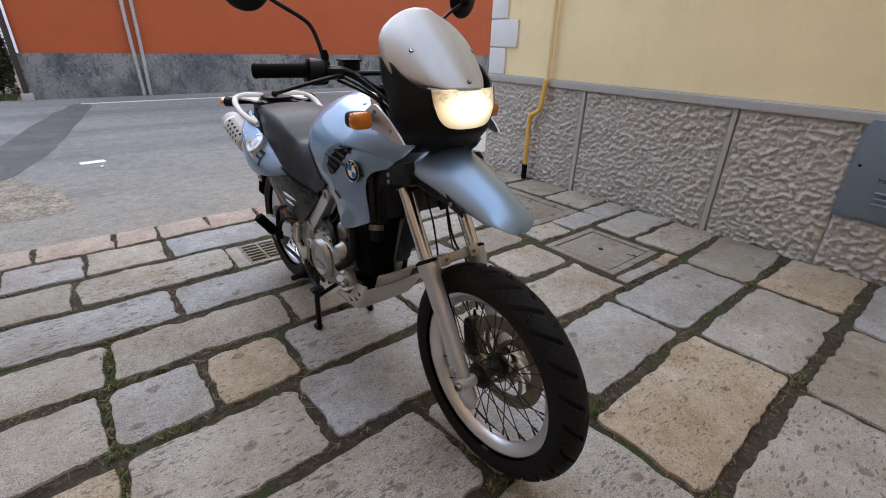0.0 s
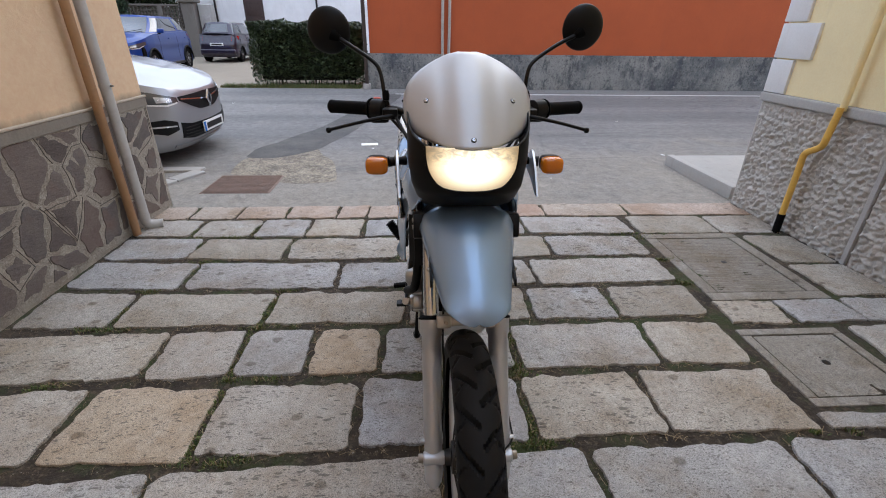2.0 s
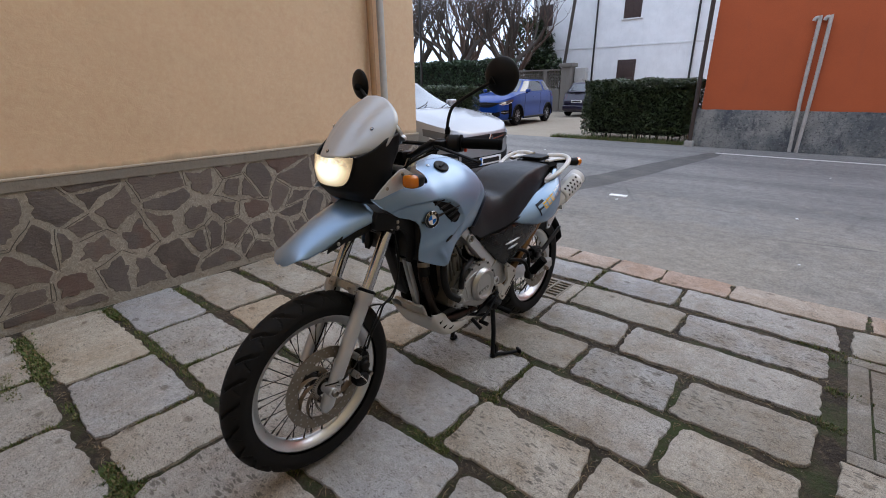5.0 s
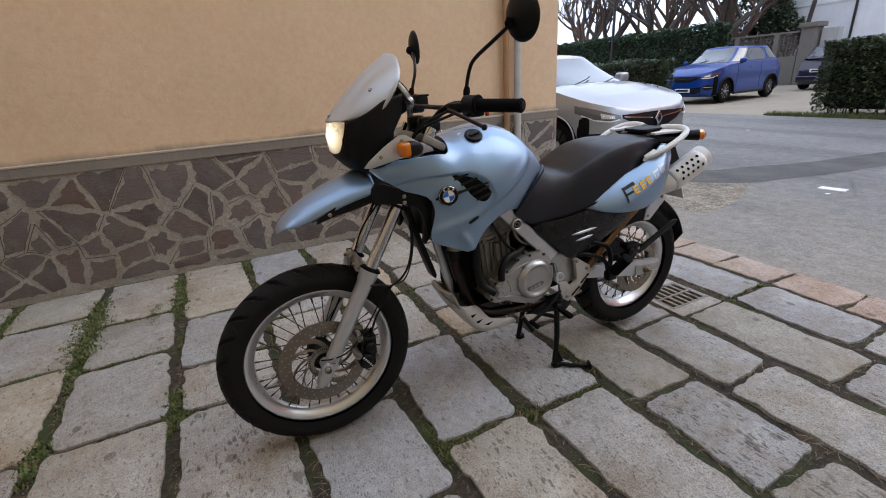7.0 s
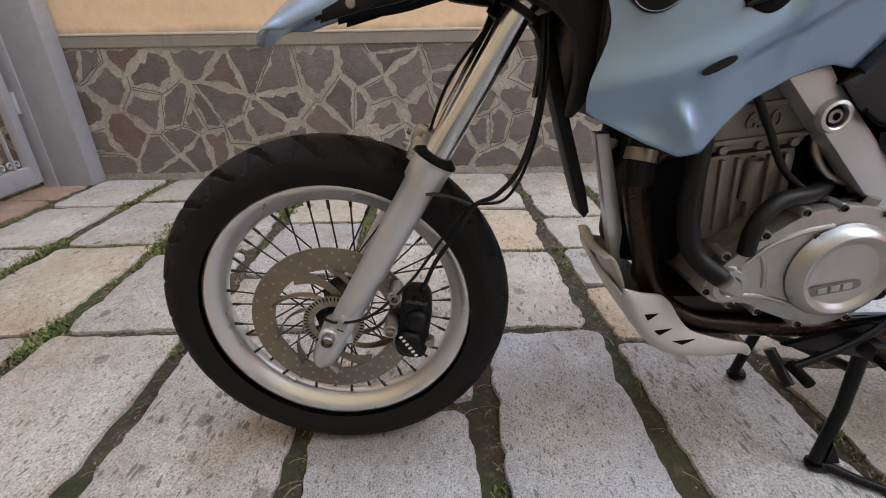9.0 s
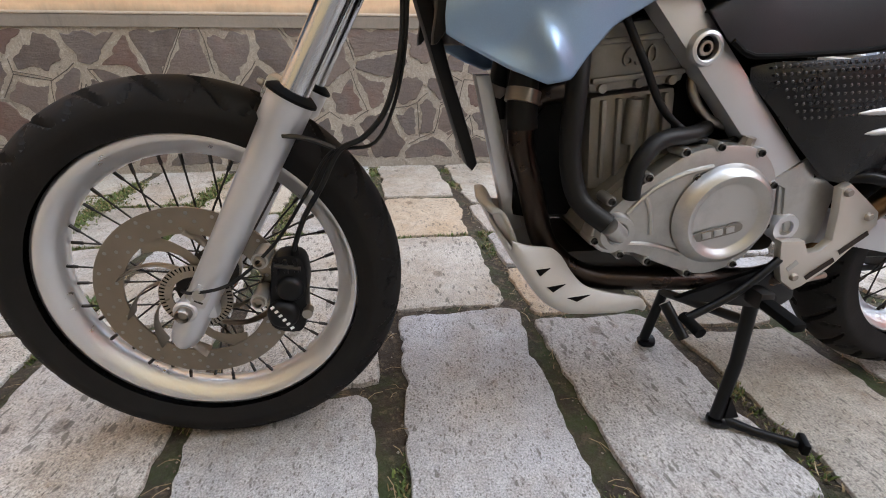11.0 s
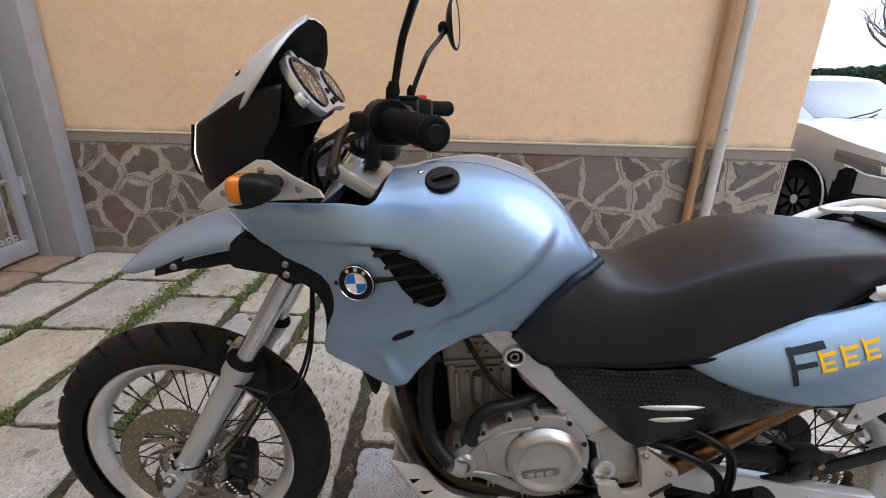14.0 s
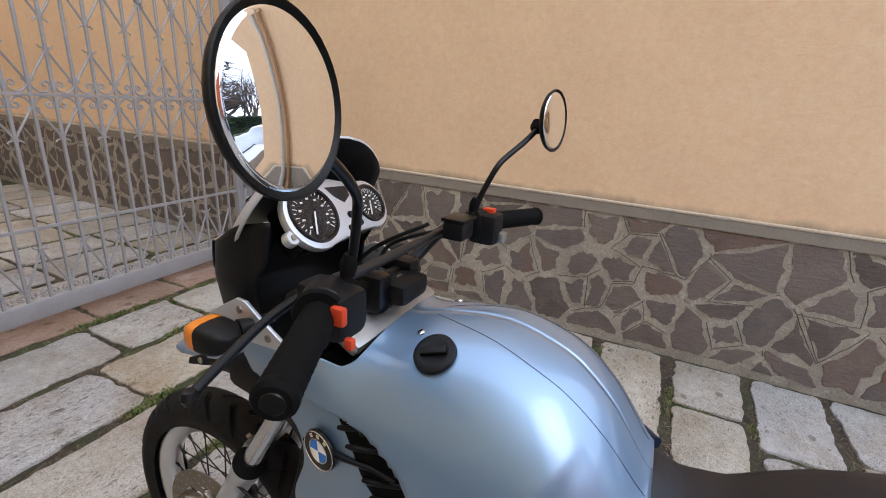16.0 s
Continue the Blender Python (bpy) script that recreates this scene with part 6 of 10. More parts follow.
# switches and the brake reservoir
part("signal_switch", boxed((0.244, 0.545, 1.126), (0.254, 0.562, 1.147), 0.003), M_ORANGE_SWITCH, bike, "orange-red switch")
part("signal_switch", boxed((0.239, 0.558, 1.098), (0.248, 0.569, 1.111), 0.003), M_ORANGE_SWITCH, bike, "orange switch")
part("kill_switch", boxed((-0.244, 0.522, 1.150), (-0.224, 0.546, 1.163), 0.004), M_ORANGE_SWITCH, bike, "red kill switch")
part("start_button", boxed((-0.250, 0.556, 1.098), (-0.228, 0.572, 1.118), 0.004), M_ALU, bike)
part("switch_pod_block", boxed((-0.258, 0.505, 1.094), (-0.200, 0.560, 1.155), 0.012), M_BLACK, bike)
part("switch_pod_block", boxed((0.196, 0.500, 1.098), (0.250, 0.556, 1.154), 0.014), M_BLACK, bike)
res = part("brake_reservoir", boxed((-0.160, 0.494, 1.122), (-0.108, 0.534, 1.156), 0.006), M_BLACK, bike, "black brake fluid reservoir")
part("reservoir_lid", boxed((-0.163, 0.491, 1.155), (-0.105, 0.537, 1.162), 0.003), M_BLACK_SATIN, res)
part("bar_pad", boxed((-0.042, 0.456, 1.046), (0.040, 0.508, 1.082), 0.012), M_BLACK, bike, "black ignition switch housing")
part("ignition_barrel", tube([(0, 0.470, 1.05), (0, 0.486, 1.075)], 0.016, 18), M_STEEL, bike)
for k, (a, b) in enumerate((((0.18, 0.47, 1.12), (0.10, 0.36, 0.98)), ((0.19, 0.48, 1.11), (0.04, 0.38, 0.96)), ((-0.18, 0.47, 1.12), (-0.09, 0.36, 0.98)), ((-0.19, 0.48, 1.11), (-0.03, 0.38, 0.96)), ((-0.16, 0.44, 1.13), (-0.05, 0.33, 0.90)))):
    a, b = Vector(a), Vector(b)
    mid = a.lerp(b, 0.45) + Vector((0, -0.045 - 0.008 * k, 0.015))
    part("control_cable", tube(smooth_line([a, mid, b], 10), 0.0042, 8), M_HOSE, bike)

# ---- instruments ----
dm = Matrix.Translation((0, 0.352, 1.168)) @ Matrix.Rotation(radians(-43), 4, "X") @ Matrix.Rotation(radians(0), 4, "Z")


def ring_points(cx, cy, r, a0, a1, n):
    return [(cx + r * math.cos(radians(a0 + (a1 - a0) * i / n)), cy + r * math.sin(radians(a0 + (a1 - a0) * i / n))) for i in range(n + 1)]


# the panel faces up and to the rear: local x across, local y up the panel, z out of it
dm = Matrix.Translation((0, 0.352, 1.170)) @ Matrix(((-1, 0, 0, 0), (0, -0.56, 0.8285, 0), (0, 0.8285, 0.56, 0), (0, 0, 0, 1)))
out = ring_points(-0.074, 0.0, 0.055, 60, 290, 18) + [(-0.02, -0.048), (0.02, -0.046)] + ring_points(0.064, -0.004, 0.046, -110, 115, 14) + [(0.03, 0.044), (-0.012, 0.056)]
dash = part("instrument_panel", prism(out, 0.016, m=dm, bevel=0.005), M_ALU_PAINT, bike, "silver instrument panel with two round gauges")
for cx, cy, r, hub_r in ((-0.074, 0.002, 0.043, 0.9), (0.064, -0.004, 0.032, 0.9)):
    g = part("gauge", lathe([(r + 0.004, 0.016), (r + 0.003, 0.021), (r, 0.0205), (r - 0.002, 0.0166), (0.0, 0.0166)], 40, m=dm @ Matrix.Translation((cx, cy, 0))), M_GAUGE, dash, "round black gauge with white marks")
    bm = bmesh.new()
    for k in range(25):
        a = radians(-45 + 270 * k / 24)
        ln = 0.008 if k % 2 == 0 else 0.0045
        box(bm, (r - 0.004 - ln, -0.0006, 0.0170), (r - 0.004, 0.0006, 0.0174), m=dm @ Matrix.Translation((cx, cy, 0)) @ Matrix.Rotation(a, 4, "Z"))
    for k in range(9):
        a = radians(-45 + 270 * k / 8)
        q = r - 0.017
        box(bm, (cx + q * math.cos(a) - 0.0028, cy + q * math.sin(a) - 0.0014, 0.0170), (cx + q * math.cos(a) + 0.0028, cy + q * math.sin(a) + 0.0014, 0.0174), m=dm)
    tagged(part("gauge_marks", bm, M_WHITE, g, "white scale marks"), label="white scale marks", kind="stuff")
    part("needle", boxed((-0.004, -0.0012, 0.0178), (r - 0.009, 0.0012, 0.0190), 0.0, m=dm @ Matrix.Translation((cx, cy, 0)) @ Matrix.Rotation(radians(245), 4, "Z")), M_WHITE, g, "white needle")
    part("gauge_glass", lathe([(0.0, 0.0212), (r, 0.0200)], 32, m=dm @ Matrix.Translation((cx, cy, 0))), M_CLEAR, g)
part("display", prism([(-0.026, 0.040), (0.026, 0.036), (0.022, 0.018), (0.004, 0.008), (-0.014, 0.022)], 0.0013, m=dm @ Matrix.Translation((0, 0, 0.0158)), bevel=0.0005), M_GAUGE, dash, "dark warning lamp window")
for k, (x, y) in enumerate(((0.002, -0.014), (-0.010, -0.036), (0.016, -0.032))):
    part("reset_knob", lathe([(0.0, 0.021), (0.005, 0.021), (0.006, 0.016)], 12, m=dm @ Matrix.Translation((x, y, 0))), M_BLACK, dash)
part("panel_ear", lathe([(0.0, 0.012), (0.010, 0.012), (0.012, 0.009), (0.012, 0.0)], 16, m=dm @ Matrix.Translation((-0.128, -0.022, 0))), M_ALU_PAINT, dash)
part("ear_screw", lathe([(0.0, 0.0145), (0.004, 0.0145), (0.0045, 0.012)], 10, m=dm @ Matrix.Translation((-0.128, -0.022, 0))), M_STEEL, dash)
part("panel_ear", lathe([(0.0, 0.012), (0.009, 0.012), (0.011, 0.009), (0.011, 0.0)], 16, m=dm @ Matrix.Translation((-0.030, 0.060, 0))), M_ALU_PAINT, dash)
part("panel_back", boxed((-0.105, -0.045, -0.055), (0.095, 0.040, -0.001), 0.018, m=dm), M_BLACK, bike, "black plastic instrument housing")


# ---- seat and tail ----
SEAT_TOP = [(0.735, 0.748), (0.79, 0.822), (0.83, 0.862), (0.872, 0.893), (0.905, 0.876), (0.945, 0.853), (0.99, 0.850), (1.05, 0.873), (1.12, 0.905), (1.20, 0.930), (1.30, 0.940), (1.42, 0.938), (1.50, 0.928), (1.535, 0.905)]
SEAT_LOW = [(0.735, 0.742), (0.77, 0.705), (0.81, 0.683), (0.95, 0.688), (1.09, 0.716), (1.236, 0.788), (1.354, 0.850), (1.45, 0.898), (1.535, 0.900)]
SEAT_W = [(0.735, 0.138), (0.80, 0.142), (0.88, 0.140), (0.98, 0.148), (1.10, 0.158), (1.25, 0.155), (1.40, 0.128), (1.50, 0.095), (1.535, 0.06)]
SEAT_TOP_W = [(0.735, 0.132), (0.80, 0.122), (0.865, 0.060), (0.90, 0.072), (0.98, 0.105), (1.10, 0.128), (1.25, 0.130), (1.40, 0.105), (1.50, 0.075), (1.535, 0.04)]
rows = []
for i in range(49):
    y = 0.735 + 0.80 * i / 48
    zt, zl, w, wt = soft_table(SEAT_TOP, y), soft_table(SEAT_LOW, y), soft_table(SEAT_W, y), soft_table(SEAT_TOP_W, y)
    half = []
    for k in range(19):
        a = k / 18
        if a < 0.45:
            t = a / 0.45
            x, z = wt * t, zt - 0.010 * t ** 2.2
        else:
            t = (a - 0.45) / 0.55
            e = math.sin(t * math.pi / 2)
            x, z = wt + (w - wt) * e ** 0.9, zt - 0.010 + (zl - zt + 0.010) * (1 - math.cos(t * math.pi / 2)) ** 0.85
        half.append((x, z))
    rows.append([Vector((-x, y, z)) for x, z in half[:0:-1]] + [Vector((x, y, z)) for x, z in half])
bm = grid_mesh(rows)
bmesh.ops.holes_fill(bm, edges=[e for e in bm.edges if e.is_boundary])
bmesh.ops.recalc_face_normals(bm, faces=bm.faces)
seat = part("seat", bm, M_SEAT, bike, "black vinyl dual seat", smooth=60)
for side in (1, -1):
    line = [(side * (soft_table(SEAT_W, y) + 0.001), y, soft_table(SEAT_LOW, y) + 0.004) for y in [0.775 + 0.72 * i / 40 for i in range(41)]]
    part("seat_piping", tube(line, 0.004, 8), M_RUBBER, seat)

T_OUT = [(1.055, 0.712), (1.12, 0.757), (1.21, 0.798), (1.316, 0.838), (1.40, 0.880), (1.452, 0.908), (1.488, 0.898), (1.500, 0.860), (1.492, 0.815), (1.455, 0.757), (1.385, 0.712), (1.304, 0.684), (1.22, 0.676), (1.14, 0.683), (1.08, 0.698)]


def panel_x(y, z):
    """The tail panel leaves the seat's edge, swells outwards and runs in again at the tail."""
    under = min(1.0, max(0.0, 0.712 + 0.494 * (y - 1.055) - z) / 0.085)
    along = math.sin(math.pi * min(1, max(0, (y - 1.03) / 0.54)))
    return 0.150 + along * (0.004 + 0.070 * (1 - (1 - under) ** 2)) - 0.02 * max(0, (y - 1.40) / 0.1)


def side_skin(outline, fx, side, rings=7, steps=4, centre=None):
    """A domed skin inside a side-view outline."""
    pts = smooth_line([(y, z, 0) for y, z in outline], steps, True)
    cy = sum(p.x for p in pts) / len(pts) if centre is None else centre[0]
    cz = sum(p.y for p in pts) / len(pts) if centre is None else centre[1]
    rows = []
    for k in range(rings + 1):
        q = 1 - k / rings * 0.999
        rows.append([Vector((side * (fx(cy + (p.x - cy) * q, cz + (p.y - cz) * q) + 0.006 * (1 - q ** 6)), cy + (p.x - cy) * q, cz + (p.y - cz) * q)) for p in pts])
    bm = grid_mesh(rows, closed_u=True)
    bmesh.ops.remove_doubles(bm, verts=bm.verts, dist=1e-5)
    if side == -1:
        bmesh.ops.reverse_faces(bm, faces=bm.faces)
    bmesh.ops.recalc_face_normals(bm, faces=bm.faces)
    return bm


M_GUARD = metal("white_silver_paint", (0.70, 0.70, 0.69), 0.4, 0.1, 0.02)
M_HANGER = metal("polished_hanger_alloy", (0.58, 0.55, 0.50), 0.38, 0.8, 0.0, 0.02)
M_DIMPLE = plastic("raised_glossy_dimples", (0.008, 0.008, 0.009), 0.28, 0.0, 420, 0.6)
M_YELLOW_INK = plastic("yellow_decal", (0.75, 0.42, 0.02), 0.35, 0.0)
M_NAVY = plastic("dark_decal", (0.015, 0.02, 0.03), 0.35, 0.0)
for side in (1, -1):
    ob = part("tail_panel", side_skin(T_OUT, panel_x, side, 16), M_BLUE, bike, "ice-blue metallic tail panel with slanted decals", smooth=True)
    mod = ob.modifiers.new("thickness", "SOLIDIFY")
    mod.thickness, mod.offset = 0.005, -1

    def decal(pts, mat):
        rows = []
        for i in range(9):
            t = i / 8
            ends = [(pts[k][0] + (pts[j][0] - pts[k][0]) * t, pts[k][1] + (pts[j][1] - pts[k][1]) * t) for k, j in ((0, 3), (1, 2))]
            mids = [tuple(ends[0][c] + (ends[1][c] - ends[0][c]) * u / 6 for c in (0, 1)) for u in range(7)]
            rows.append([Vector((side * (panel_x(y, z) + 0.0088), y, z)) for y, z in mids])
        part("decal", grid_mesh(rows), mat, ob)

    def bar(y, z, ly, lz, mat, sh=0.35, tilt=0.42):
        c, s = math.cos(tilt), math.sin(tilt)
        q = []
        for a, b in ((0, 0), (ly, 0), (ly + lz * sh, lz), (lz * sh, lz)):
            q.append((y + a * c - b * s, z + a * s + b * c))
        decal(q, mat)

    bar(1.205, 0.714, 0.008, 0.050, M_NAVY)
    bar(1.203, 0.757, 0.056, 0.009, M_NAVY)
    bar(1.207, 0.739, 0.034, 0.007, M_NAVY)
    for k in range(3):
        y, z = 1.243 + 0.030 * k, 0.744 + 0.0145 * k
        bar(y, z, 0.022, 0.005, M_YELLOW_INK)
        bar(y + 0.002, z + 0.022, 0.022, 0.005, M_YELLOW_INK)
        bar(y + 0.001, z + 0.011, 0.018, 0.004, M_YELLOW_INK)
        bar(y, z, 0.005, 0.027, M_YELLOW_INK)
    for k in range(2):
        y, z = 1.340 + 0.034 * k, 0.790 + 0.0165 * k
        bar(y, z, 0.026, 0.005, M_ALU)
        bar(y + 0.002, z + 0.022, 0.026, 0.005, M_ALU)
        bar(y, z, 0.005, 0.027, M_ALU)
        bar(y + 0.010, z + 0.011, 0.014, 0.004, M_ALU)
    if side == -1:
        m = look(Vector((-0.198, 1.275, 0.800)), Vector((-0.198 + 0.68, 1.275 + 0.08, 0.800 - 0.68)))
        cap = part("filler_cap", lathe([(0.0, 0.004), (0.030, 0.004), (0.031, 0.0032), (0.034, 0.0032), (0.035, 0.0045), (0.046, 0.0040), (0.048, 0.001), (0.048, -0.022)], 36, m=m), M_ALU_PAINT, ob, "round silver fuel filler cap")
        part("cap_flap", prism([(0.020 * math.cos(t) * (1 + 0.18 * math.cos(3 * t)), 0.020 * math.sin(t) * (1 + 0.18 * math.cos(3 * t))) for t in [2 * math.pi * k / 30 for k in range(30)]], 0.0012, m=m @ Matrix.Translation((0, 0, 0.004)), bevel=0.0004), M_ALU, cap)
        for k in range(6):
            t = radians(60 * k + 15)
            part("cap_screw", lathe([(0.0, 0.0015), (0.0022, 0.0015), (0.0026, 0.0)], 10, m=m @ Matrix.Translation((0.0405 * math.cos(t), 0.0405 * math.sin(t), 0.004))), M_DARK_STEEL, cap)

    # dimpled black side cover with two pale bars
    S_OUT = [(0.822, 0.672), (0.95, 0.684), (1.06, 0.700), (1.14, 0.688), (1.24, 0.668), (1.31, 0.668), (1.300, 0.628), (1.22, 0.590), (1.14, 0.556), (1.05, 0.515), (0.995, 0.508), (0.945, 0.545), (0.875, 0.610)]
    sx = lambda y, z: 0.128 + 0.034 * math.sin(math.pi * min(1, max(0, (y - 0.82) / 0.62))) - 0.10 * max(0, 0.62 - z)
    sc = part("side_cover", side_skin(S_OUT, sx, side, 14, 3), M_COVER, bike, "dimpled black plastic side cover with two silver bars", smooth=True)
    bm = bmesh.new()
    for r in range(8):
        n = 46
        for k in range(n):
            y = 0.850 + 0.0095 * k + (0.0047 if r % 2 else 0)
            top = 0.682 - 0.009 + (0.012 * math.sin((y - 0.85) / 0.42 * math.pi)) - 0.04 * max(0, y - 1.12)
            z = top - 0.0105 * r
            if y > 1.285 or z < 0.594 + 0.30 * max(0, y - 1.13) or (y - 0.835) < (0.672 - z) * 1.05:
                continue
            p = Vector((side * (sx(y, z) + 0.0062), y, z))
            vs = [bm.verts.new(p + Vector((0, 0.0032 * math.cos(t * math.pi / 3), 0.0024 * math.sin(t * math.pi / 3)))) for t in range(6)]
            mid = bm.verts.new(p + Vector((side * 0.0016, 0, 0)))
            for t in range(6):
                bm.faces.new((vs[t], vs[(t + 1) % 6], mid))
    tagged(part("dimple_field", bm, M_DIMPLE, sc, smooth=True), kind="stuff")
    for y0, z0, ln in ((0.985, 0.612, 0.118), (1.008, 0.583, 0.082)):
        pts = [(side * (sx(y0 + ln * t / 8, z0) + 0.006), y0 + ln * t / 8, z0 + 0.012 * t / 8) for t in range(9)]
        part("cover_bar", tube(pts, [0.001, 0.004, 0.0055, 0.006, 0.006, 0.006, 0.0055, 0.004, 0.001], 10), M_ALU_PAINT, sc, "pale silver bar")

    # frame spar, swingarm plate and rider peg hanger
    spar = [(0.640, 0.775), (0.700, 0.790), (0.740, 0.742), (0.962, 0.528), (1.032, 0.492), (1.030, 0.455), (1.012, 0.392), (0.985, 0.384), (0.955, 0.412), (0.938, 0.448), (0.926, 0.500), (0.900, 0.515)]
    sp = part("frame_spar", prism(spar, 0.040, m=axis_x(side * 0.088, 0, 0, side), bevel=0.006), M_ALU_PAINT, bike, "silver painted frame spar")
    part("spar_step", prism([(0.905, 0.508), (0.958, 0.544), (0.968, 0.532), (1.026, 0.490), (1.022, 0.400), (0.990, 0.392), (0.962, 0.416), (0.944, 0.452), (0.932, 0.496)], 0.006, m=axis_x(side * 0.127, 0, 0, side), bevel=0.003), M_ALU, sp)
    part("spar_bolt", lathe([(0.0155, 0.0), (0.0155, 0.010), (0.0175, 0.012), (0.0215, 0.0105), (0.0235, 0.006), (0.0240, 0.0)], 32, m=axis_x(side * 0.128, 0.744, 0.697, side), closed=True), M_ALU_PAINT, sp, "raised silver boss round a bolt")
    part("bolt_recess", lathe([(0.0, 0.0012), (0.0154, 0.0012), (0.0154, 0.0)], 24, m=axis_x(side * 0.128, 0.744, 0.697, side)), M_VOID, sp)
    part("bolt_head", lathe([(0.0055, 0.0), (0.0055, 0.0075), (0.0085, 0.0075), (0.0098, 0.006), (0.0098, 0.0)], 24, m=axis_x(side * 0.129, 0.744, 0.697, side), closed=True), M_STEEL, sp)
    part("bolt_socket", lathe([(0.0, 0.0040), (0.0056, 0.0040)], 6, m=axis_x(side * 0.128, 0.744, 0.697, side)), M_RUBBER, sp)
    part("pivot_boss", lathe([(0.0, 0.008), (0.012, 0.008), (0.013, 0.020), (0.022, 0.020), (0.024, 0.014), (0.024, 0.0)], 24, m=axis_x(side * 0.118, 0.953, 0.430, side)), M_ALU_PAINT, sp)
    hang = [(1.006, 0.500), (1.020, 0.508), (1.055, 0.484), (1.090, 0.459), (1.097, 0.437), (1.070, 0.400), (1.037, 0.360), (1.000, 0.330), (0.984, 0.323), (0.956, 0.342), (0.944, 0.370), (0.932, 0.416), (0.975, 0.414), (0.989, 0.392), (1.010, 0.396), (1.024, 0.412), (1.016, 0.460)]
    hg = part("peg_hanger", prism(hang, 0.016, m=axis_x(side * 0.142, 0, 0, side), bevel=0.004), M_HANGER, bike, "polished peg hanger plate")
    for y, z, rot in ((1.064, 0.407, -50), (1.019, 0.362, -52), (0.966, 0.371, -45)):
        part("hanger_slot", boxed((-0.0045, -0.026 if y > 1 else -0.010, -0.0005), (0.0045, 0.026 if y > 1 else 0.010, 0.0008), 0.0, m=axis_x(side * 0.1585, y, z, side) @ Matrix.Rotation(radians(rot), 4, "Z")), M_HEADER if y > 1 else M_ALU, hg)
    for y, z in ((1.018, 0.494), (1.072, 0.452), (0.975, 0.350)):
        part("hanger_bolt", lathe([(0.0, 0.006), (0.005, 0.006), (0.007, 0.003), (0.007, 0.0)], 12, m=axis_x(side * 0.158, y, z, side)), M_STEEL, hg)
    peg = part("rider_peg", boxed((0.0, -0.012, -0.008), (0.072, 0.012, 0.009), 0.006, m=Matrix.Translation((side * 0.162, 0.935, 0.305)) @ Matrix.Rotation(0 if side == 1 else math.pi, 4, "Z") @ Matrix.Rotation(radians(4), 4, "Y")), M_RUBBER, bike, "black rubber rider peg")
    part("peg_mount", boxed((side * 0.13, 0.922, 0.292), (side * 0.166, 0.950, 0.324), 0.007), M_DARK_STEEL, bike)
    # passenger peg on its two bent tubes
    for loop in ([(0.140, 1.030, 0.512), (0.158, 1.062, 0.514), (0.166, 1.118, 0.494), (0.172, 1.156, 0.466), (0.178, 1.166, 0.440), (0.180, 1.170, 0.408)],
                 [(0.145, 1.075, 0.566), (0.165, 1.128, 0.548), (0.174, 1.168, 0.522), (0.178, 1.180, 0.474), (0.182, 1.176, 0.432), (0.184, 1.180, 0.404)]):
        part("passenger_hanger", tube(smooth_line([(side * x, y, z) for x, y, z in loop], 6), 0.0092, 12), M_BLACK_SATIN, bike, "black tubular passenger peg hanger")
    part("peg_clevis", boxed((side * 0.168, 1.155, 0.385), (side * 0.204, 1.200, 0.425), 0.009), M_BLACK_SATIN, bike)
    p, q = Vector((side * 0.196, 1.178, 0.415)), Vector((side * 0.258, 1.190, 0.502))
    ts = [i / 44 for i in range(45)]
    rs = [0.012 if t < 0.08 else (0.0225 if (i // 2) % 2 else 0.0175) for i, t in enumerate(ts)]
    part("passenger_peg", tube([p.lerp(q, t) for t in ts], rs, 16), M_RUBBER, bike, "ribbed black passenger peg")

# swingarm and rear sprocket side
for side in (1, -1):
    arm = [(0.96, 0.452), (1.08, 0.446), (1.20, 0.424), (1.40, 0.392), (1.545, 0.372), (1.552, 0.318), (1.42, 0.316), (1.20, 0.362), (1.08, 0.388), (0.96, 0.400)]
    sa = part("swingarm", prism(arm, 0.030, m=axis_x(side * 0.095, 0, 0, side), bevel=0.006), M_ALU_PAINT, bike, "silver box-section swingarm")
    part("axle_plate", prism([(1.395, 0.322), (1.395, 0.372), (1.540, 0.358), (1.540, 0.328)], 0.004, m=axis_x(side * 0.126, 0, 0, side), bevel=0.001), M_ALU, sa)
    part("axle_nut", lathe([(0.0, 0.026), (0.008, 0.026), (0.009, 0.016), (0.014, 0.016), (0.014, 0.004), (0.020, 0.004), (0.020, 0.0)], 6, m=axis_x(side * 0.130, 1.460, 0.340, side)), M_STEEL, bike)
part("sprocket", lathe([(0.045, -0.003), (0.100, -0.003), (0.104, 0.0), (0.100, 0.003), (0.045, 0.003)], 44, m=axis_x(-0.078, 1.460, 0.330), closed=True), M_DARK_STEEL, bike)
for z in (0.425, 0.222):
    part("chain", boxed((-0.084, 0.97, -0.007), (-0.072, 1.47, 0.007), 0.002, m=Matrix.Translation((0, 0, z)) @ Matrix.Rotation(0, 4, "X")), M_DARK_STEEL, bike)
spring = [(0.035 * math.cos(2 * math.pi * k / 14), 1.08 + 0.0012 * k, 0.43 + 0.0026 * k + 0.035 * math.sin(2 * math.pi * k / 14) * 0.2) for k in range(90)]
part("rear_shock", tube(spring, 0.006, 6), M_BLACK_SATIN, bike)

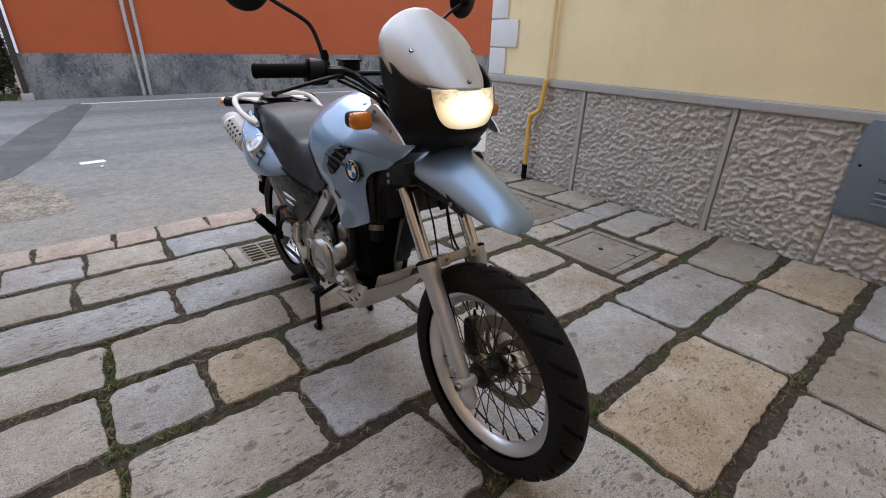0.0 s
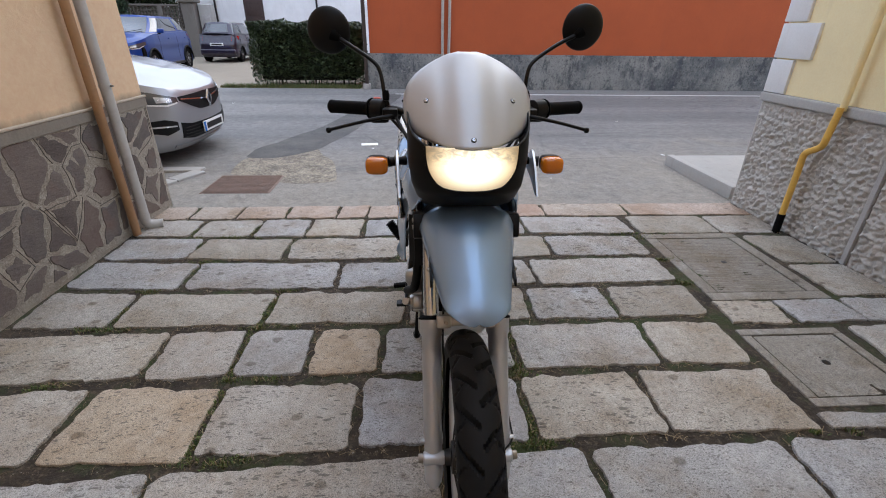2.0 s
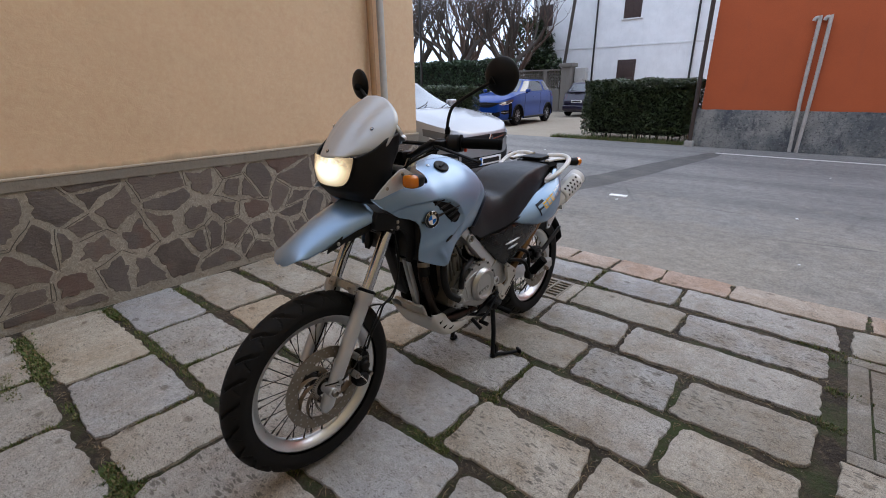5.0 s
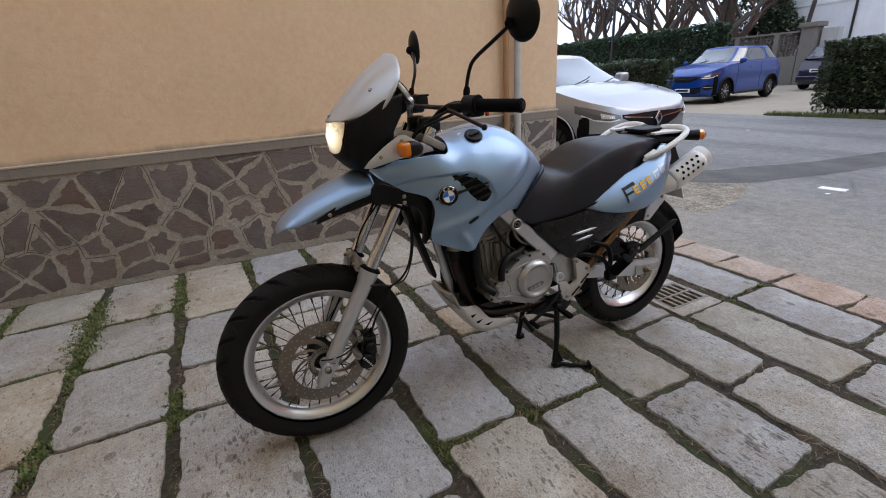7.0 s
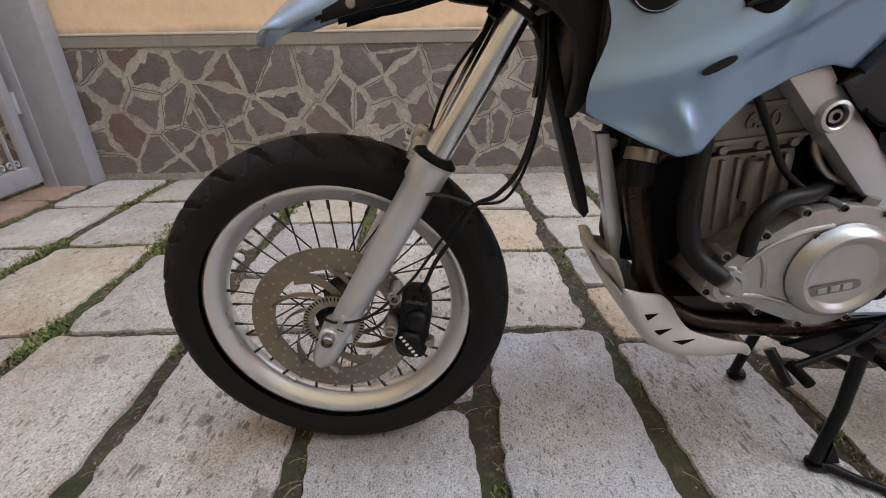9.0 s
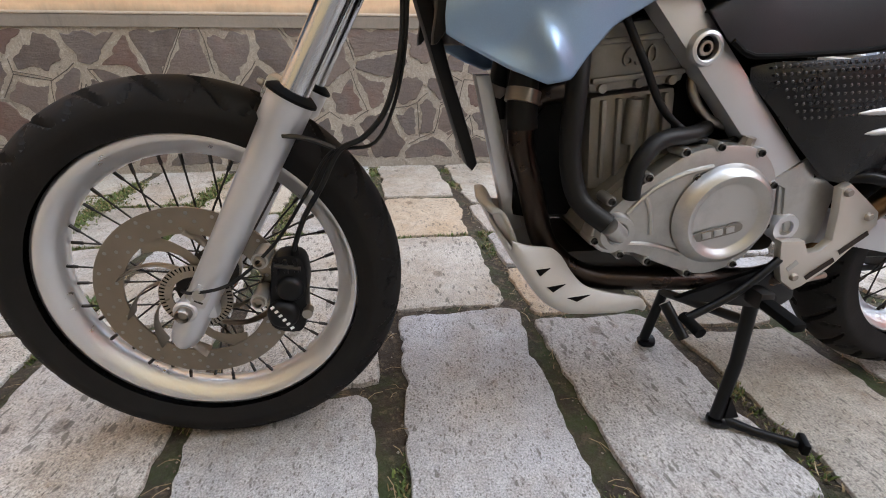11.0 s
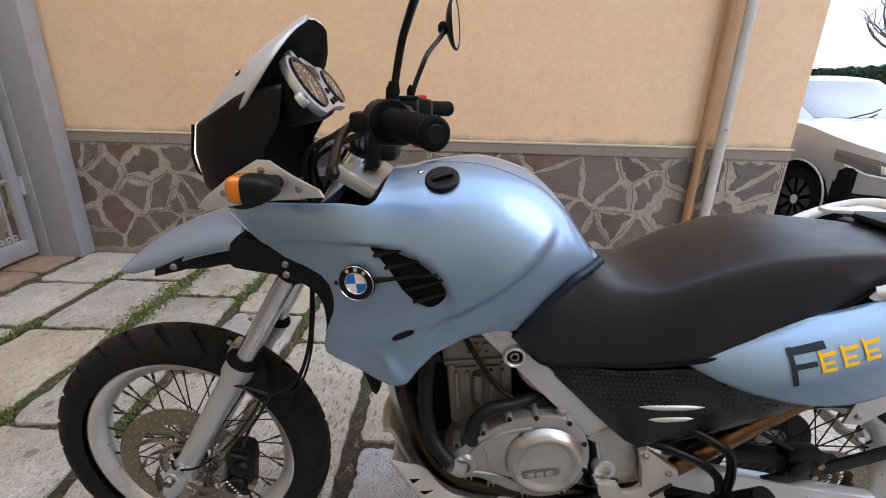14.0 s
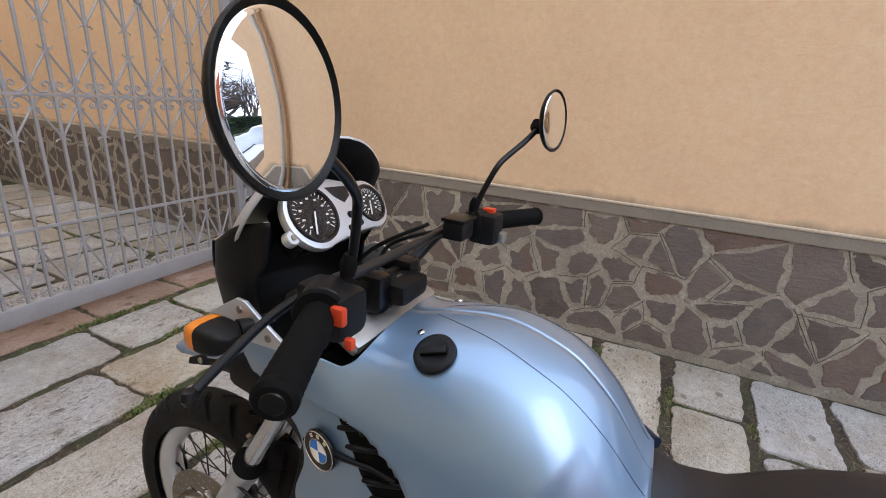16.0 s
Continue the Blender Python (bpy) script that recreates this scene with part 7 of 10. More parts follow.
# rear brake caliper over the swingarm
rcal = part("rear_caliper", boxed((0.082, 1.330, 0.418), (0.128, 1.410, 0.482), 0.012), M_BLACK, bike, "black rear brake caliper")
part("piston_hump", lathe([(0.0, 0.014), (0.015, 0.014), (0.020, 0.010), (0.021, 0.0)], 20, m=axis_x(0.126, 1.352, 0.448)), M_BLACK_SATIN, rcal)
part("caliper_bolt", tube([(0.126, 1.392, 0.462), (0.136, 1.392, 0.462)], 0.007, 8), M_STEEL, rcal)
part("caliper_bolt", tube([(0.126, 1.388, 0.432), (0.136, 1.388, 0.432)], 0.007, 8), M_STEEL, rcal)
part("brake_hose", tube(smooth_line([(0.110, 1.345, 0.480), (0.118, 1.28, 0.520), (0.112, 1.19, 0.560), (0.105, 1.10, 0.580)], 6), 0.0050, 8), M_HOSE, rcal)

# rear mudguard and its stay
rows = []
for i in range(15):
    a = radians(58 - 54 * i / 14)
    r = 0.345
    w = 0.074 if i < 11 else 0.074 - 0.016 * (i - 10)
    rows.append([Vector((w * math.sin(k / 8 * math.pi / 2), 1.460 + (r - 0.030 * (1 - math.cos(k / 8 * math.pi / 2))) * math.cos(a), 0.330 + (r - 0.030 * (1 - math.cos(k / 8 * math.pi / 2))) * math.sin(a))) for k in range(-8, 9)])
ob = part("rear_mudguard", orient(grid_mesh(rows), (0, 1.460, 0.330)), M_BLACK, bike, "black rear mudguard over the tyre", smooth=True)
mod = ob.modifiers.new("thickness", "SOLIDIFY")
mod.thickness = 0.004
for side in (1,):
    stay = [(1.235, 0.402), (1.28, 0.404), (1.45, 0.468), (1.62, 0.545), (1.645, 0.540), (1.63, 0.518), (1.46, 0.440), (1.30, 0.378), (1.24, 0.374)]
    part("mudguard_stay", prism(stay, 0.010, m=axis_x(side * 0.110, 0, 0, side), bevel=0.003), M_BLACK, bike)
part("chain_guard", boxed((0.085, 1.12, 0.455), (0.115, 1.36, 0.478), 0.008, m=Matrix.Translation((0, 0.06, 0.10)) @ Matrix.Rotation(radians(-5), 4, "X")), M_BLACK, bike)

# tail: grab rail and carrier plate, rear lamp, turn signals, plate holder
for side in (1, -1):
    rail = smooth_line([(side * x, y, z) for x, y, z in ((0.150, 1.355, 0.862), (0.172, 1.385, 0.876), (0.187, 1.44, 0.900), (0.189, 1.505, 0.928), (0.172, 1.556, 0.948), (0.130, 1.580, 0.958), (0.085, 1.578, 0.958), (0.045, 1.562, 0.955))], 6)
    gr = part("grab_rail", tube(rail, 0.0135, 16, flat=0.85), M_GUARD, bike, "silver painted grab rail")
    part("rail_foot", prism([(1.345, 0.852), (1.372, 0.850), (1.405, 0.876), (1.40, 0.892), (1.36, 0.876)], 0.018, m=axis_x(side * 0.146, 0, 0, side), bevel=0.005), M_GUARD, gr)
    part("rail_arm", prism([(side * 0.158, 1.578), (side * 0.060, 1.590), (side * 0.062, 1.540), (side * 0.090, 1.500), (side * 0.100, 1.435), (side * 0.124, 1.435), (side * 0.128, 1.500), (side * 0.150, 1.545)][::-side], 0.010, m=Matrix.Translation((0, 0, 0.941)), bevel=0.004), M_GUARD, gr, "flat web of the grab rail")
    rs = part("rear_turn_signal", tube([(side * 0.085, 1.575, 0.928), (side * 0.172, 1.575, 0.932)], 0.010, 10), M_BLACK, bike, "rear amber turn signal in a black housing")
    a, d = Vector((side * 0.166, 1.545, 0.933)), Vector((side * 0.62, 0.785, 0))
    part("housing", tube([a, a + d * 0.012, a + d * 0.058], [0.014, 0.024, 0.028], 16, flat=0.8), M_BLACK, rs)
    part("lens", tube([a + d * 0.058, a + d * 0.074, a + d * 0.084], [0.028, 0.027, 0.014], 16, flat=0.8), M_AMBER, rs, "amber lens")
part("carrier_plate", prism([(-0.062, 1.46), (-0.056, 1.585), (0.056, 1.585), (0.062, 1.46), (0.04, 1.44), (-0.04, 1.44)], 0.012, m=Matrix.Translation((0, 0, 0.946)), bevel=0.003), M_BLACK, bike, "black carrier plate")
part("tail_tray", boxed((-0.085, 1.44, 0.895), (0.085, 1.62, 0.942), 0.018), M_BLACK, bike)
part("tail_lamp", boxed((-0.055, 1.610, 0.898), (0.055, 1.652, 0.941), 0.012), M_RED_LENS, bike, "red tail lamp")
part("rear_fender", prism([(1.40, 0.80), (1.60, 0.905), (1.665, 0.80), (1.655, 0.75), (1.52, 0.77)], 0.17, m=axis_x(-0.085, 0, 0), bevel=0.01), M_BLACK, bike, "black rear fender")
plate = part("plate_holder", boxed((-0.085, -0.004, -0.11), (0.085, 0.004, 0.07), 0.004, m=Matrix.Translation((0, 1.675, 0.725)) @ Matrix.Rotation(radians(22), 4, "X")), M_WHITE, bike, "white plate with a dark bar")
part("plate_bar", boxed((-0.065, 0.0042, -0.06), (0.065, 0.0050, 0.02), 0.0, m=Matrix.Translation((0, 1.675, 0.725)) @ Matrix.Rotation(radians(22), 4, "X")), M_NAVY, plate)

# ---- exhaust ----
pipe = smooth_line([(0.045, 0.600, 0.640), (0.050, 0.545, 0.630), (0.058, 0.520, 0.580), (0.064, 0.545, 0.480), (0.070, 0.575, 0.392), (0.085, 0.640, 0.340), (0.092, 0.740, 0.328), (0.092, 0.900, 0.318), (0.100, 0.960, 0.318), (0.118, 1.010, 0.342)], 6)
part("header_pipe", tube(pipe, 0.0205, 18), M_HEADER, bike, "dark heat-tinted header pipe")
part("starter_motor", tube([(-0.02, 0.655, 0.585), (-0.125, 0.655, 0.585), (-0.130, 0.655, 0.585)], [0.034, 0.034, 0.028], 20), M_ALU, bike, "round alloy starter motor")
part("water_pump", lathe([(0.0, 0.030), (0.018, 0.030), (0.026, 0.024), (0.030, 0.010), (0.036, 0.0)], 24, m=axis_x(-0.140, 0.628, 0.520, -1)), M_ALU, bike, "cast water pump cover")
for side in (1, -1):
    up = smooth_line([(side * 0.100, 0.940, 0.290), (side * 0.108, 1.000, 0.335), (side * 0.122, 1.146, 0.470), (side * 0.135, 1.300, 0.622), (side * 0.140, 1.400, 0.690), (side * 0.142, 1.50, 0.745)], 6)
    part("rear_pipe", tube(up, [0.019] * (len(up) - 8) + [0.0195, 0.020, 0.021, 0.022, 0.023, 0.024, 0.025, 0.026], 18), M_EXHAUST, bike, "heat-tinted brown rear pipe")
    a, b = Vector((side * 0.150, 1.445, 0.718)), Vector((side * 0.176, 1.680, 0.838))
    d = (b - a).normalized()
    si = part("silencer", tube([a, a + d * 0.03, a + d * 0.06, b - d * 0.02, b - d * 0.004, b, b - d * 0.004], [0.026, 0.038, 0.046, 0.048, 0.047, 0.040, 0.030], 24), M_GUARD, bike, "white-silver silencer")
    part("silencer_outlet", tube([b - d * 0.03, b + d * 0.004], 0.020, 16), M_DARK_STEEL, si)
    rows = []
    for i in range(11):
        t = i / 10
        p = a + d * (0.060 + 0.165 * t)
        up_v = Vector((1, 0, 0)).cross(d).normalized()
        if up_v.z < 0:
            up_v.negate()
        row = []
        for k in range(11):
            an = radians(-58 + 150 * k / 10)
            w = 0.054 if 0 < i < 10 else 0.050
            row.append(p + Vector((side * math.cos(an) * w, 0, 0)) + up_v * (math.sin(an) * w))
        rows.append(row)
    ob = part("heat_guard", orient(grid_mesh(rows), (a + b) / 2), M_GUARD, si, "white-silver heat guard with drilled holes", smooth=True)
    mod = ob.modifiers.new("thickness", "SOLIDIFY")
    mod.thickness = 0.003
    bm = bmesh.new()
    for r in range(3):
        for k in range(5 - (r % 2)):
            an = radians(8 + 22 * r)
            p = a + d * (0.088 + 0.027 * k + (0.013 if r % 2 else 0)) + Vector((side * math.cos(an) * 0.0562, 0, 0)) + up_v * (math.sin(an) * 0.0562)
            nrm = Vector((side * math.cos(an), 0, 0)) + up_v * math.sin(an)
            m = look(p, p - nrm)
            vs = [bm.verts.new(m @ Vector((0.0068 * math.cos(t * math.pi / 5), 0.0068 * math.sin(t * math.pi / 5), 0))) for t in range(10)]
            bm.faces.new(vs)
    tagged(part("guard_holes", bm, M_VOID, si), kind="stuff")
    part("lower_guard", prism([(1.362, 0.602), (1.395, 0.600), (1.470, 0.668), (1.480, 0.720), (1.452, 0.724), (1.372, 0.650)], 0.006, m=axis_x(side * 0.166, 0, 0, side), bevel=0.002), M_ALU_PAINT, bike, "silver lower pipe guard")
    for y, z in ((1.382, 0.620), (1.455, 0.690)):
        part("guard_screw", lathe([(0.0, 0.005), (0.004, 0.005), (0.006, 0.002), (0.006, 0.0)], 12, m=axis_x(side * 0.172, y, z, side)), M_STEEL, bike)

# ---- engine ----
case = prism([(0.615, 0.430), (0.640, 0.400), (0.720, 0.375), (0.850, 0.360), (0.905, 0.385), (0.915, 0.470), (0.890, 0.545), (0.800, 0.570), (0.700, 0.545), (0.640, 0.490)], 0.22, m=axis_x(-0.11, 0, 0), bevel=0.012)
eng = part("crankcase", case, M_GREY_MAGNESIUM, bike, "grey cast crankcase")
for side in (1, -1):
    cover_o = smooth_line([(0.628, 0.440, 0), (0.650, 0.412, 0), (0.700, 0.408, 0), (0.752, 0.385, 0), (0.820, 0.368, 0), (0.880, 0.395, 0), (0.904, 0.460, 0), (0.885, 0.525, 0), (0.840, 0.556, 0), (0.760, 0.552, 0), (0.700, 0.515, 0), (0.655, 0.478, 0)], 4, True)
    cv = part("engine_cover", prism([(0.775 + (p.x - 0.775) * 1.085, 0.465 + (p.y - 0.465) * 1.11) for p in cover_o], 0.036, m=axis_x(side * 0.108, 0, 0, side), bevel=0.007), M_ALU, bike, "cast alloy engine side cover")
    prof = [(0.0, 0.012), (0.050, 0.011), (0.054, 0.012), (0.058, 0.0175), (0.066, 0.0195), (0.073, 0.016), (0.078, 0.006), (0.081, 0.0)]
    part("round_cover", lathe(prof, 44, m=axis_x(side * 0.147, 0.822, 0.462, side)), M_ALU, cv, "round raised clutch cover")
    em = axis_x(side * 0.147, 0.812, 0.439, side) @ Matrix.Rotation(radians(12), 4, "Z")
    part("cover_emblem", prism([(0.040 * math.copysign(abs(math.cos(t)) ** 0.35, math.cos(t)), 0.0085 * math.copysign(abs(math.sin(t)) ** 0.7, math.sin(t))) for t in [2 * math.pi * k / 28 for k in range(28)]], 0.0008, m=em @ Matrix.Translation((0, 0, 0.0138))), M_GREY_MAGNESIUM, cv, "sunk plain emblem bar")
    for k in range(3):
        part("emblem_block", boxed((-0.026 + 0.019 * k, -0.005, 0.0138), (-0.012 + 0.019 * k, 0.005, 0.0164), 0.0012, m=em), M_ALU, cv)
    part("oil_port", lathe([(0.0, 0.004), (0.014, 0.006), (0.018, 0.012), (0.027, 0.012), (0.031, 0.0)], 28, m=axis_x(side * 0.144, 0.652, 0.442, side)), M_ALU, cv)
    part("water_stub", tube([(side * 0.150, 0.652, 0.442), (side * 0.166, 0.648, 0.446), (side * 0.172, 0.628, 0.462)], 0.0135, 14), M_ALU, cv)
    for y, z in ((0.692, 0.524), (0.742, 0.560), (0.795, 0.566), (0.862, 0.556), (0.898, 0.506), (0.906, 0.440), (0.868, 0.374), (0.790, 0.362), (0.716, 0.388), (0.668, 0.402), (0.622, 0.428), (0.640, 0.490), (0.770, 0.520)):
        b = part("cover_bolt", tube([(side * 0.110, y, z), (side * 0.143, y, z), (side * 0.1455, y, z)], [0.0082, 0.0080, 0.0070], 12), M_ALU, cv)
        part("bolt_head", lathe([(0.0, 0.0005), (0.0032, 0.0005), (0.0036, 0.0035), (0.0050, 0.0030), (0.0054, 0.0)], 12, m=axis_x(side * 0.1455, y, z, side)), M_DARK_STEEL, b)
    part("filler_plug", tube([(side * 0.126, 0.845, 0.556), (side * 0.130, 0.848, 0.578)], [0.012, 0.010], 8), M_STEEL, cv)
    for line in ([(0.668, 0.470), (0.700, 0.505), (0.745, 0.528), (0.790, 0.538)], [(0.672, 0.420), (0.705, 0.418), (0.745, 0.408), (0.770, 0.398)], [(0.690, 0.500), (0.705, 0.470), (0.712, 0.435)]):
        part("cover_rib", tube(smooth_line([(side * 0.1445, y, z) for y, z in line], 5), 0.0042, 8), M_ALU, cv)
    if side == -1:
        cv.location = (0, -0.026, -0.032)
tilt = Matrix.Translation((0, 0.690, 0.545)) @ Matrix.Rotation(radians(6), 4, "X")
cyl = part("cylinder", boxed((-0.085, -0.068, -0.05), (0.085, 0.068, 0.095), 0.012, m=tilt), M_GREY_MAGNESIUM, bike, "grey cast cylinder")
for k in range(5):
    part("cooling_rib", boxed((-0.093, -0.052 + 0.024 * k, -0.03), (0.093, -0.044 + 0.024 * k, 0.088), 0.003, m=tilt), M_GREY_MAGNESIUM, cyl)
part("cylinder_boss", tube([tilt @ Vector((0.088, -0.005, 0.02)), tilt @ Vector((0.094, -0.002, 0.085))], 0.012, 12), M_GREY_MAGNESIUM, cyl)
head = part("cylinder_head", boxed((-0.092, -0.074, 0.098), (0.092, 0.074, 0.190), 0.014, m=tilt), M_GREY_MAGNESIUM, bike, "grey cast cylinder head with raised figures")
for k in range(3):
    part("head_rib", boxed((-0.098, -0.070, 0.112 + 0.050 * k), (0.098, 0.070, 0.120 + 0.050 * k), 0.003, m=tilt), M_GREY_MAGNESIUM, head)
words("figures", "650", 0.036, M_GREY_MAGNESIUM, head, tilt @ axis_x(0.0945, 0.0, 0.142), 0.002)
for y, z in ((-0.055, 0.105), (0.05, 0.105), (-0.05, 0.185), (0.058, 0.182), (0.0, 0.106)):
    part("head_bolt", tube([tilt @ Vector((0.088, y, z)), tilt @ Vector((0.099, y, z))], 0.0065, 10), M_GREY_MAGNESIUM, head)
part("air_box", boxed((-0.095, 0.56, 0.742), (0.095, 0.80, 0.83), 0.02), M_BLACK, bike)
# three black boxes added to darken the gaps round the engine
part("under_tank_shadow_box", boxed((-0.11, 0.43, 0.70), (0.11, 0.60, 0.86), 0.02), M_BLACK, bike, "black box added as shade under the tank")
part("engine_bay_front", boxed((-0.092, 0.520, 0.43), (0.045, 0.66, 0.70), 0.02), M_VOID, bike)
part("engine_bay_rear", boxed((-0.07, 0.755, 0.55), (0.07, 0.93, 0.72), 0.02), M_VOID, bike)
part("battery_box", boxed((-0.10, 0.86, 0.50), (0.10, 1.22, 0.675), 0.02), M_BLACK, bike)
part("gearbox_rear", boxed((-0.085, 0.90, 0.36), (0.085, 1.0, 0.56), 0.02), M_DARK_STEEL, bike)
part("sump", boxed((-0.085, 0.60, 0.335), (0.085, 0.90, 0.385), 0.015), M_DARK_STEEL, bike)
# hoses and clips on both flanks
for side in (1, -1):
    hose = smooth_line([(side * 0.095, 0.585, 0.73), (side * 0.122, 0.575, 0.650), (side * 0.128, 0.574, 0.560), (side * 0.140, 0.590, 0.495), (side * 0.165, 0.628, 0.462)], 6)
    part("radiator_hose", tube(hose, 0.0155, 14), M_HOSE, bike, "black rubber radiator hose")
    hose = smooth_line([(side * 0.140, 0.672, 0.495), (side * 0.148, 0.668, 0.540), (side * 0.138, 0.700, 0.575), (side * 0.120, 0.760, 0.580), (side * 0.095, 0.80, 0.585)], 6)
    part("breather_hose", tube(hose, 0.0130, 14), M_HOSE, bike, "black elbow hose")
    hose = smooth_line([(side * 0.105, 0.640, 0.735), (side * 0.112, 0.672, 0.680), (side * 0.112, 0.720, 0.610), (side * 0.118, 0.790, 0.568), (side * 0.110, 0.85, 0.572)], 6)
    part("clutch_cable", tube(hose, 0.0055, 10), M_HOSE, bike)
    hose = smooth_line([(side * 0.080, 0.770, 0.68), (side * 0.095, 0.765, 0.64), (side * 0.095, 0.80, 0.60), (side * 0.09, 0.86, 0.58)], 6)
    part("fuel_pipe", tube(hose, 0.007, 10), M_STEEL, bike)
    part("hose_clip", tube([(side * 0.062, 0.520, 0.640), (side * 0.066, 0.516, 0.622)], 0.026, 18), M_STEEL, bike)
    part("header_boot", tube([(side * 0.058, 0.522, 0.690), (side * 0.062, 0.518, 0.64), (side * 0.064, 0.520, 0.585)], [0.020, 0.023, 0.024], 16), M_HOSE, bike)
# dark splash flap in front of the engine
flap = [(0.352, 0.80), (0.378, 0.80), (0.415, 0.67), (0.452, 0.560), (0.462, 0.522), (0.454, 0.510), (0.444, 0.520), (0.428, 0.565), (0.395, 0.665)]
part("splash_flap", prism(flap, 0.05, m=axis_x(-0.025, 0, 0), bevel=0.006), M_BLACK, bike, "black splash flap behind the front wheel")
part("radiator", boxed((-0.15, 0.405, 0.70), (0.15, 0.435, 0.85), 0.006), M_DARK_STEEL, bike)
# down-tube and skid plate
M_SKID = plastic("silver_grey_plastic", (0.44, 0.44, 0.43), 0.36, 0.15)
part("down_tube", prism([(0.452, 0.66), (0.476, 0.66), (0.545, 0.41), (0.517, 0.40)], 0.028, m=axis_x(0.004, 0, 0), bevel=0.006), M_ALU_PAINT, bike)
K_TOP = [(0.500, 0.424), (0.53, 0.415), (0.562, 0.410), (0.580, 0.397), (0.600, 0.368), (0.632, 0.336), (0.68, 0.320), (0.735, 0.306), (0.745, 0.292)]
K_LOW = [(0.500, 0.404), (0.52, 0.366), (0.556, 0.312), (0.585, 0.286), (0.620, 0.272), (0.70, 0.268), (0.745, 0.276)]
rows = []
for i in range(37):
    y = 0.500 + 0.245 * i / 36
    zt, zb = soft_table(K_TOP, y), soft_table(K_LOW, y)
    rr = min(0.030, 0.9 * (zt - zb))
    half = [(0.126, zt)] + [(0.126 - rr + rr * math.cos(a), zb + rr - rr * math.sin(a)) for a in [math.pi / 2 * k / 7 for k in range(8)]] + [(0.06, zb - 0.002), (0.0, zb - 0.003)]
    rows.append([Vector((x, y, z)) for x, z in half] + [Vector((-x, y, z)) for x, z in half[-2::-1]])
sk = part("skid_plate", orient(grid_mesh(rows), (0, 0.62, 0.42)), M_SKID, bike, "silver-grey skid plate with three vents on each cheek", smooth=50)
mod = sk.modifiers.new("thickness", "SOLIDIFY")
mod.thickness, mod.offset = 0.006, -1
for side in (1, -1):
    for pts in ([(0.541, 0.374), (0.565, 0.376), (0.549, 0.362)], [(0.563, 0.341), (0.594, 0.345), (0.574, 0.331)], [(0.600, 0.318), (0.640, 0.322), (0.618, 0.310)]):
        part("vent", prism(pts, 0.0012, m=axis_x(side * 0.1258, 0, 0, side)), M_VOID, sk)
lip_line = smooth_line([(0.468, 0.452, 0), (0.482, 0.452, 0), (0.496, 0.428, 0), (0.514, 0.385, 0), (0.540, 0.335, 0)], 5)
rows = [[Vector((x, p.x + 0.5 * abs(x) ** 1.5, p.y)) for x in [-0.075 + 0.015 * k for k in range(11)]] for p in lip_line]
ob = part("skid_plate_lip", orient(grid_mesh(rows), (0, 0.65, 0.5)), M_SKID, bike, "silver-grey front lip of the skid plate", smooth=40)
mod = ob.modifiers.new("thickness", "SOLIDIFY")
mod.thickness = 0.006

# ---- stand, pedals ----
for side in (1, -1):
    leg = [(side * 0.108, 0.965, 0.290), (side * 0.125, 0.958, 0.150), (side * 0.134, 0.942, 0.024)]
    st = part("stand_leg", tube(leg, [0.013, 0.012, 0.012], 12), M_BLACK_SATIN, bike, "black centre stand leg")
    part("stand_foot", tube(smooth_line([(side * 0.134, 0.942, 0.020), (side * 0.134, 0.945, 0.014), (side * 0.136, 0.965, 0.012)], 3), 0.0165, 10), M_BLACK_SATIN, st)
    if side == 1:
        part("stand_tang", tube([(0.136, 0.955, 0.018), (0.172, 1.000, 0.014), (0.208, 1.060, 0.012)], [0.011, 0.009, 0.0085], 10), M_BLACK_SATIN, st)
        part("tang_pad", boxed((-0.018, -0.006, -0.010), (0.018, 0.006, 0.014), 0.003, m=Matrix.Translation((0.212, 1.066, 0.014)) @ Matrix.Rotation(radians(-25), 4, "Z")), M_BLACK_SATIN, st)
        part("stand_spring", prism([(0.0, 0.0), (0.030, 0.0), (0.0, 0.052)], 0.006, m=axis_x(0.140, 0.952, 0.028)), M_BLACK_SATIN, st)
part("stand_cross", tube([(-0.12, 0.955, 0.165), (0.118, 0.965, 0.235)], 0.010, 10), M_BLACK_SATIN, bike)
part("stand_pivot", tube([(-0.14, 0.965, 0.292), (0.14, 0.965, 0.292)], 0.016, 12), M_BLACK_SATIN, bike)
part("stand_plate", prism([(0.80, 0.300), (0.84, 0.292), (1.0, 0.262), (1.03, 0.285), (1.02, 0.335), (0.94, 0.345)], 0.012, m=axis_x(0.112, 0, 0), bevel=0.003), M_BLACK_SATIN, bike)
lev = smooth_line([(0.125, 0.985, 0.405), (0.150, 0.950, 0.385), (0.160, 0.880, 0.330), (0.160, 0.800, 0.285)], 5)
part("gear_lever", tube(lev, 0.007, 10), M_BLACK_SATIN, bike)
part("gear_toe", tube([(0.150, 0.800, 0.282), (0.195, 0.802, 0.277)], 0.0095, 12), M_RUBBER, bike)
part("stand_toe", tube([(0.110, 0.790, 0.285), (0.150, 0.812, 0.235)], 0.010, 10), M_BLACK_SATIN, bike)
lev = smooth_line([(-0.125, 0.985, 0.375), (-0.165, 0.940, 0.350), (-0.175, 0.860, 0.310), (-0.175, 0.79, 0.30)], 5)
part("brake_pedal", tube(lev, 0.007, 10), M_BLACK_SATIN, bike)
part("pedal_pad", boxed((-0.215, 0.765, 0.298), (-0.165, 0.80, 0.312), 0.004), M_BLACK_SATIN, bike)
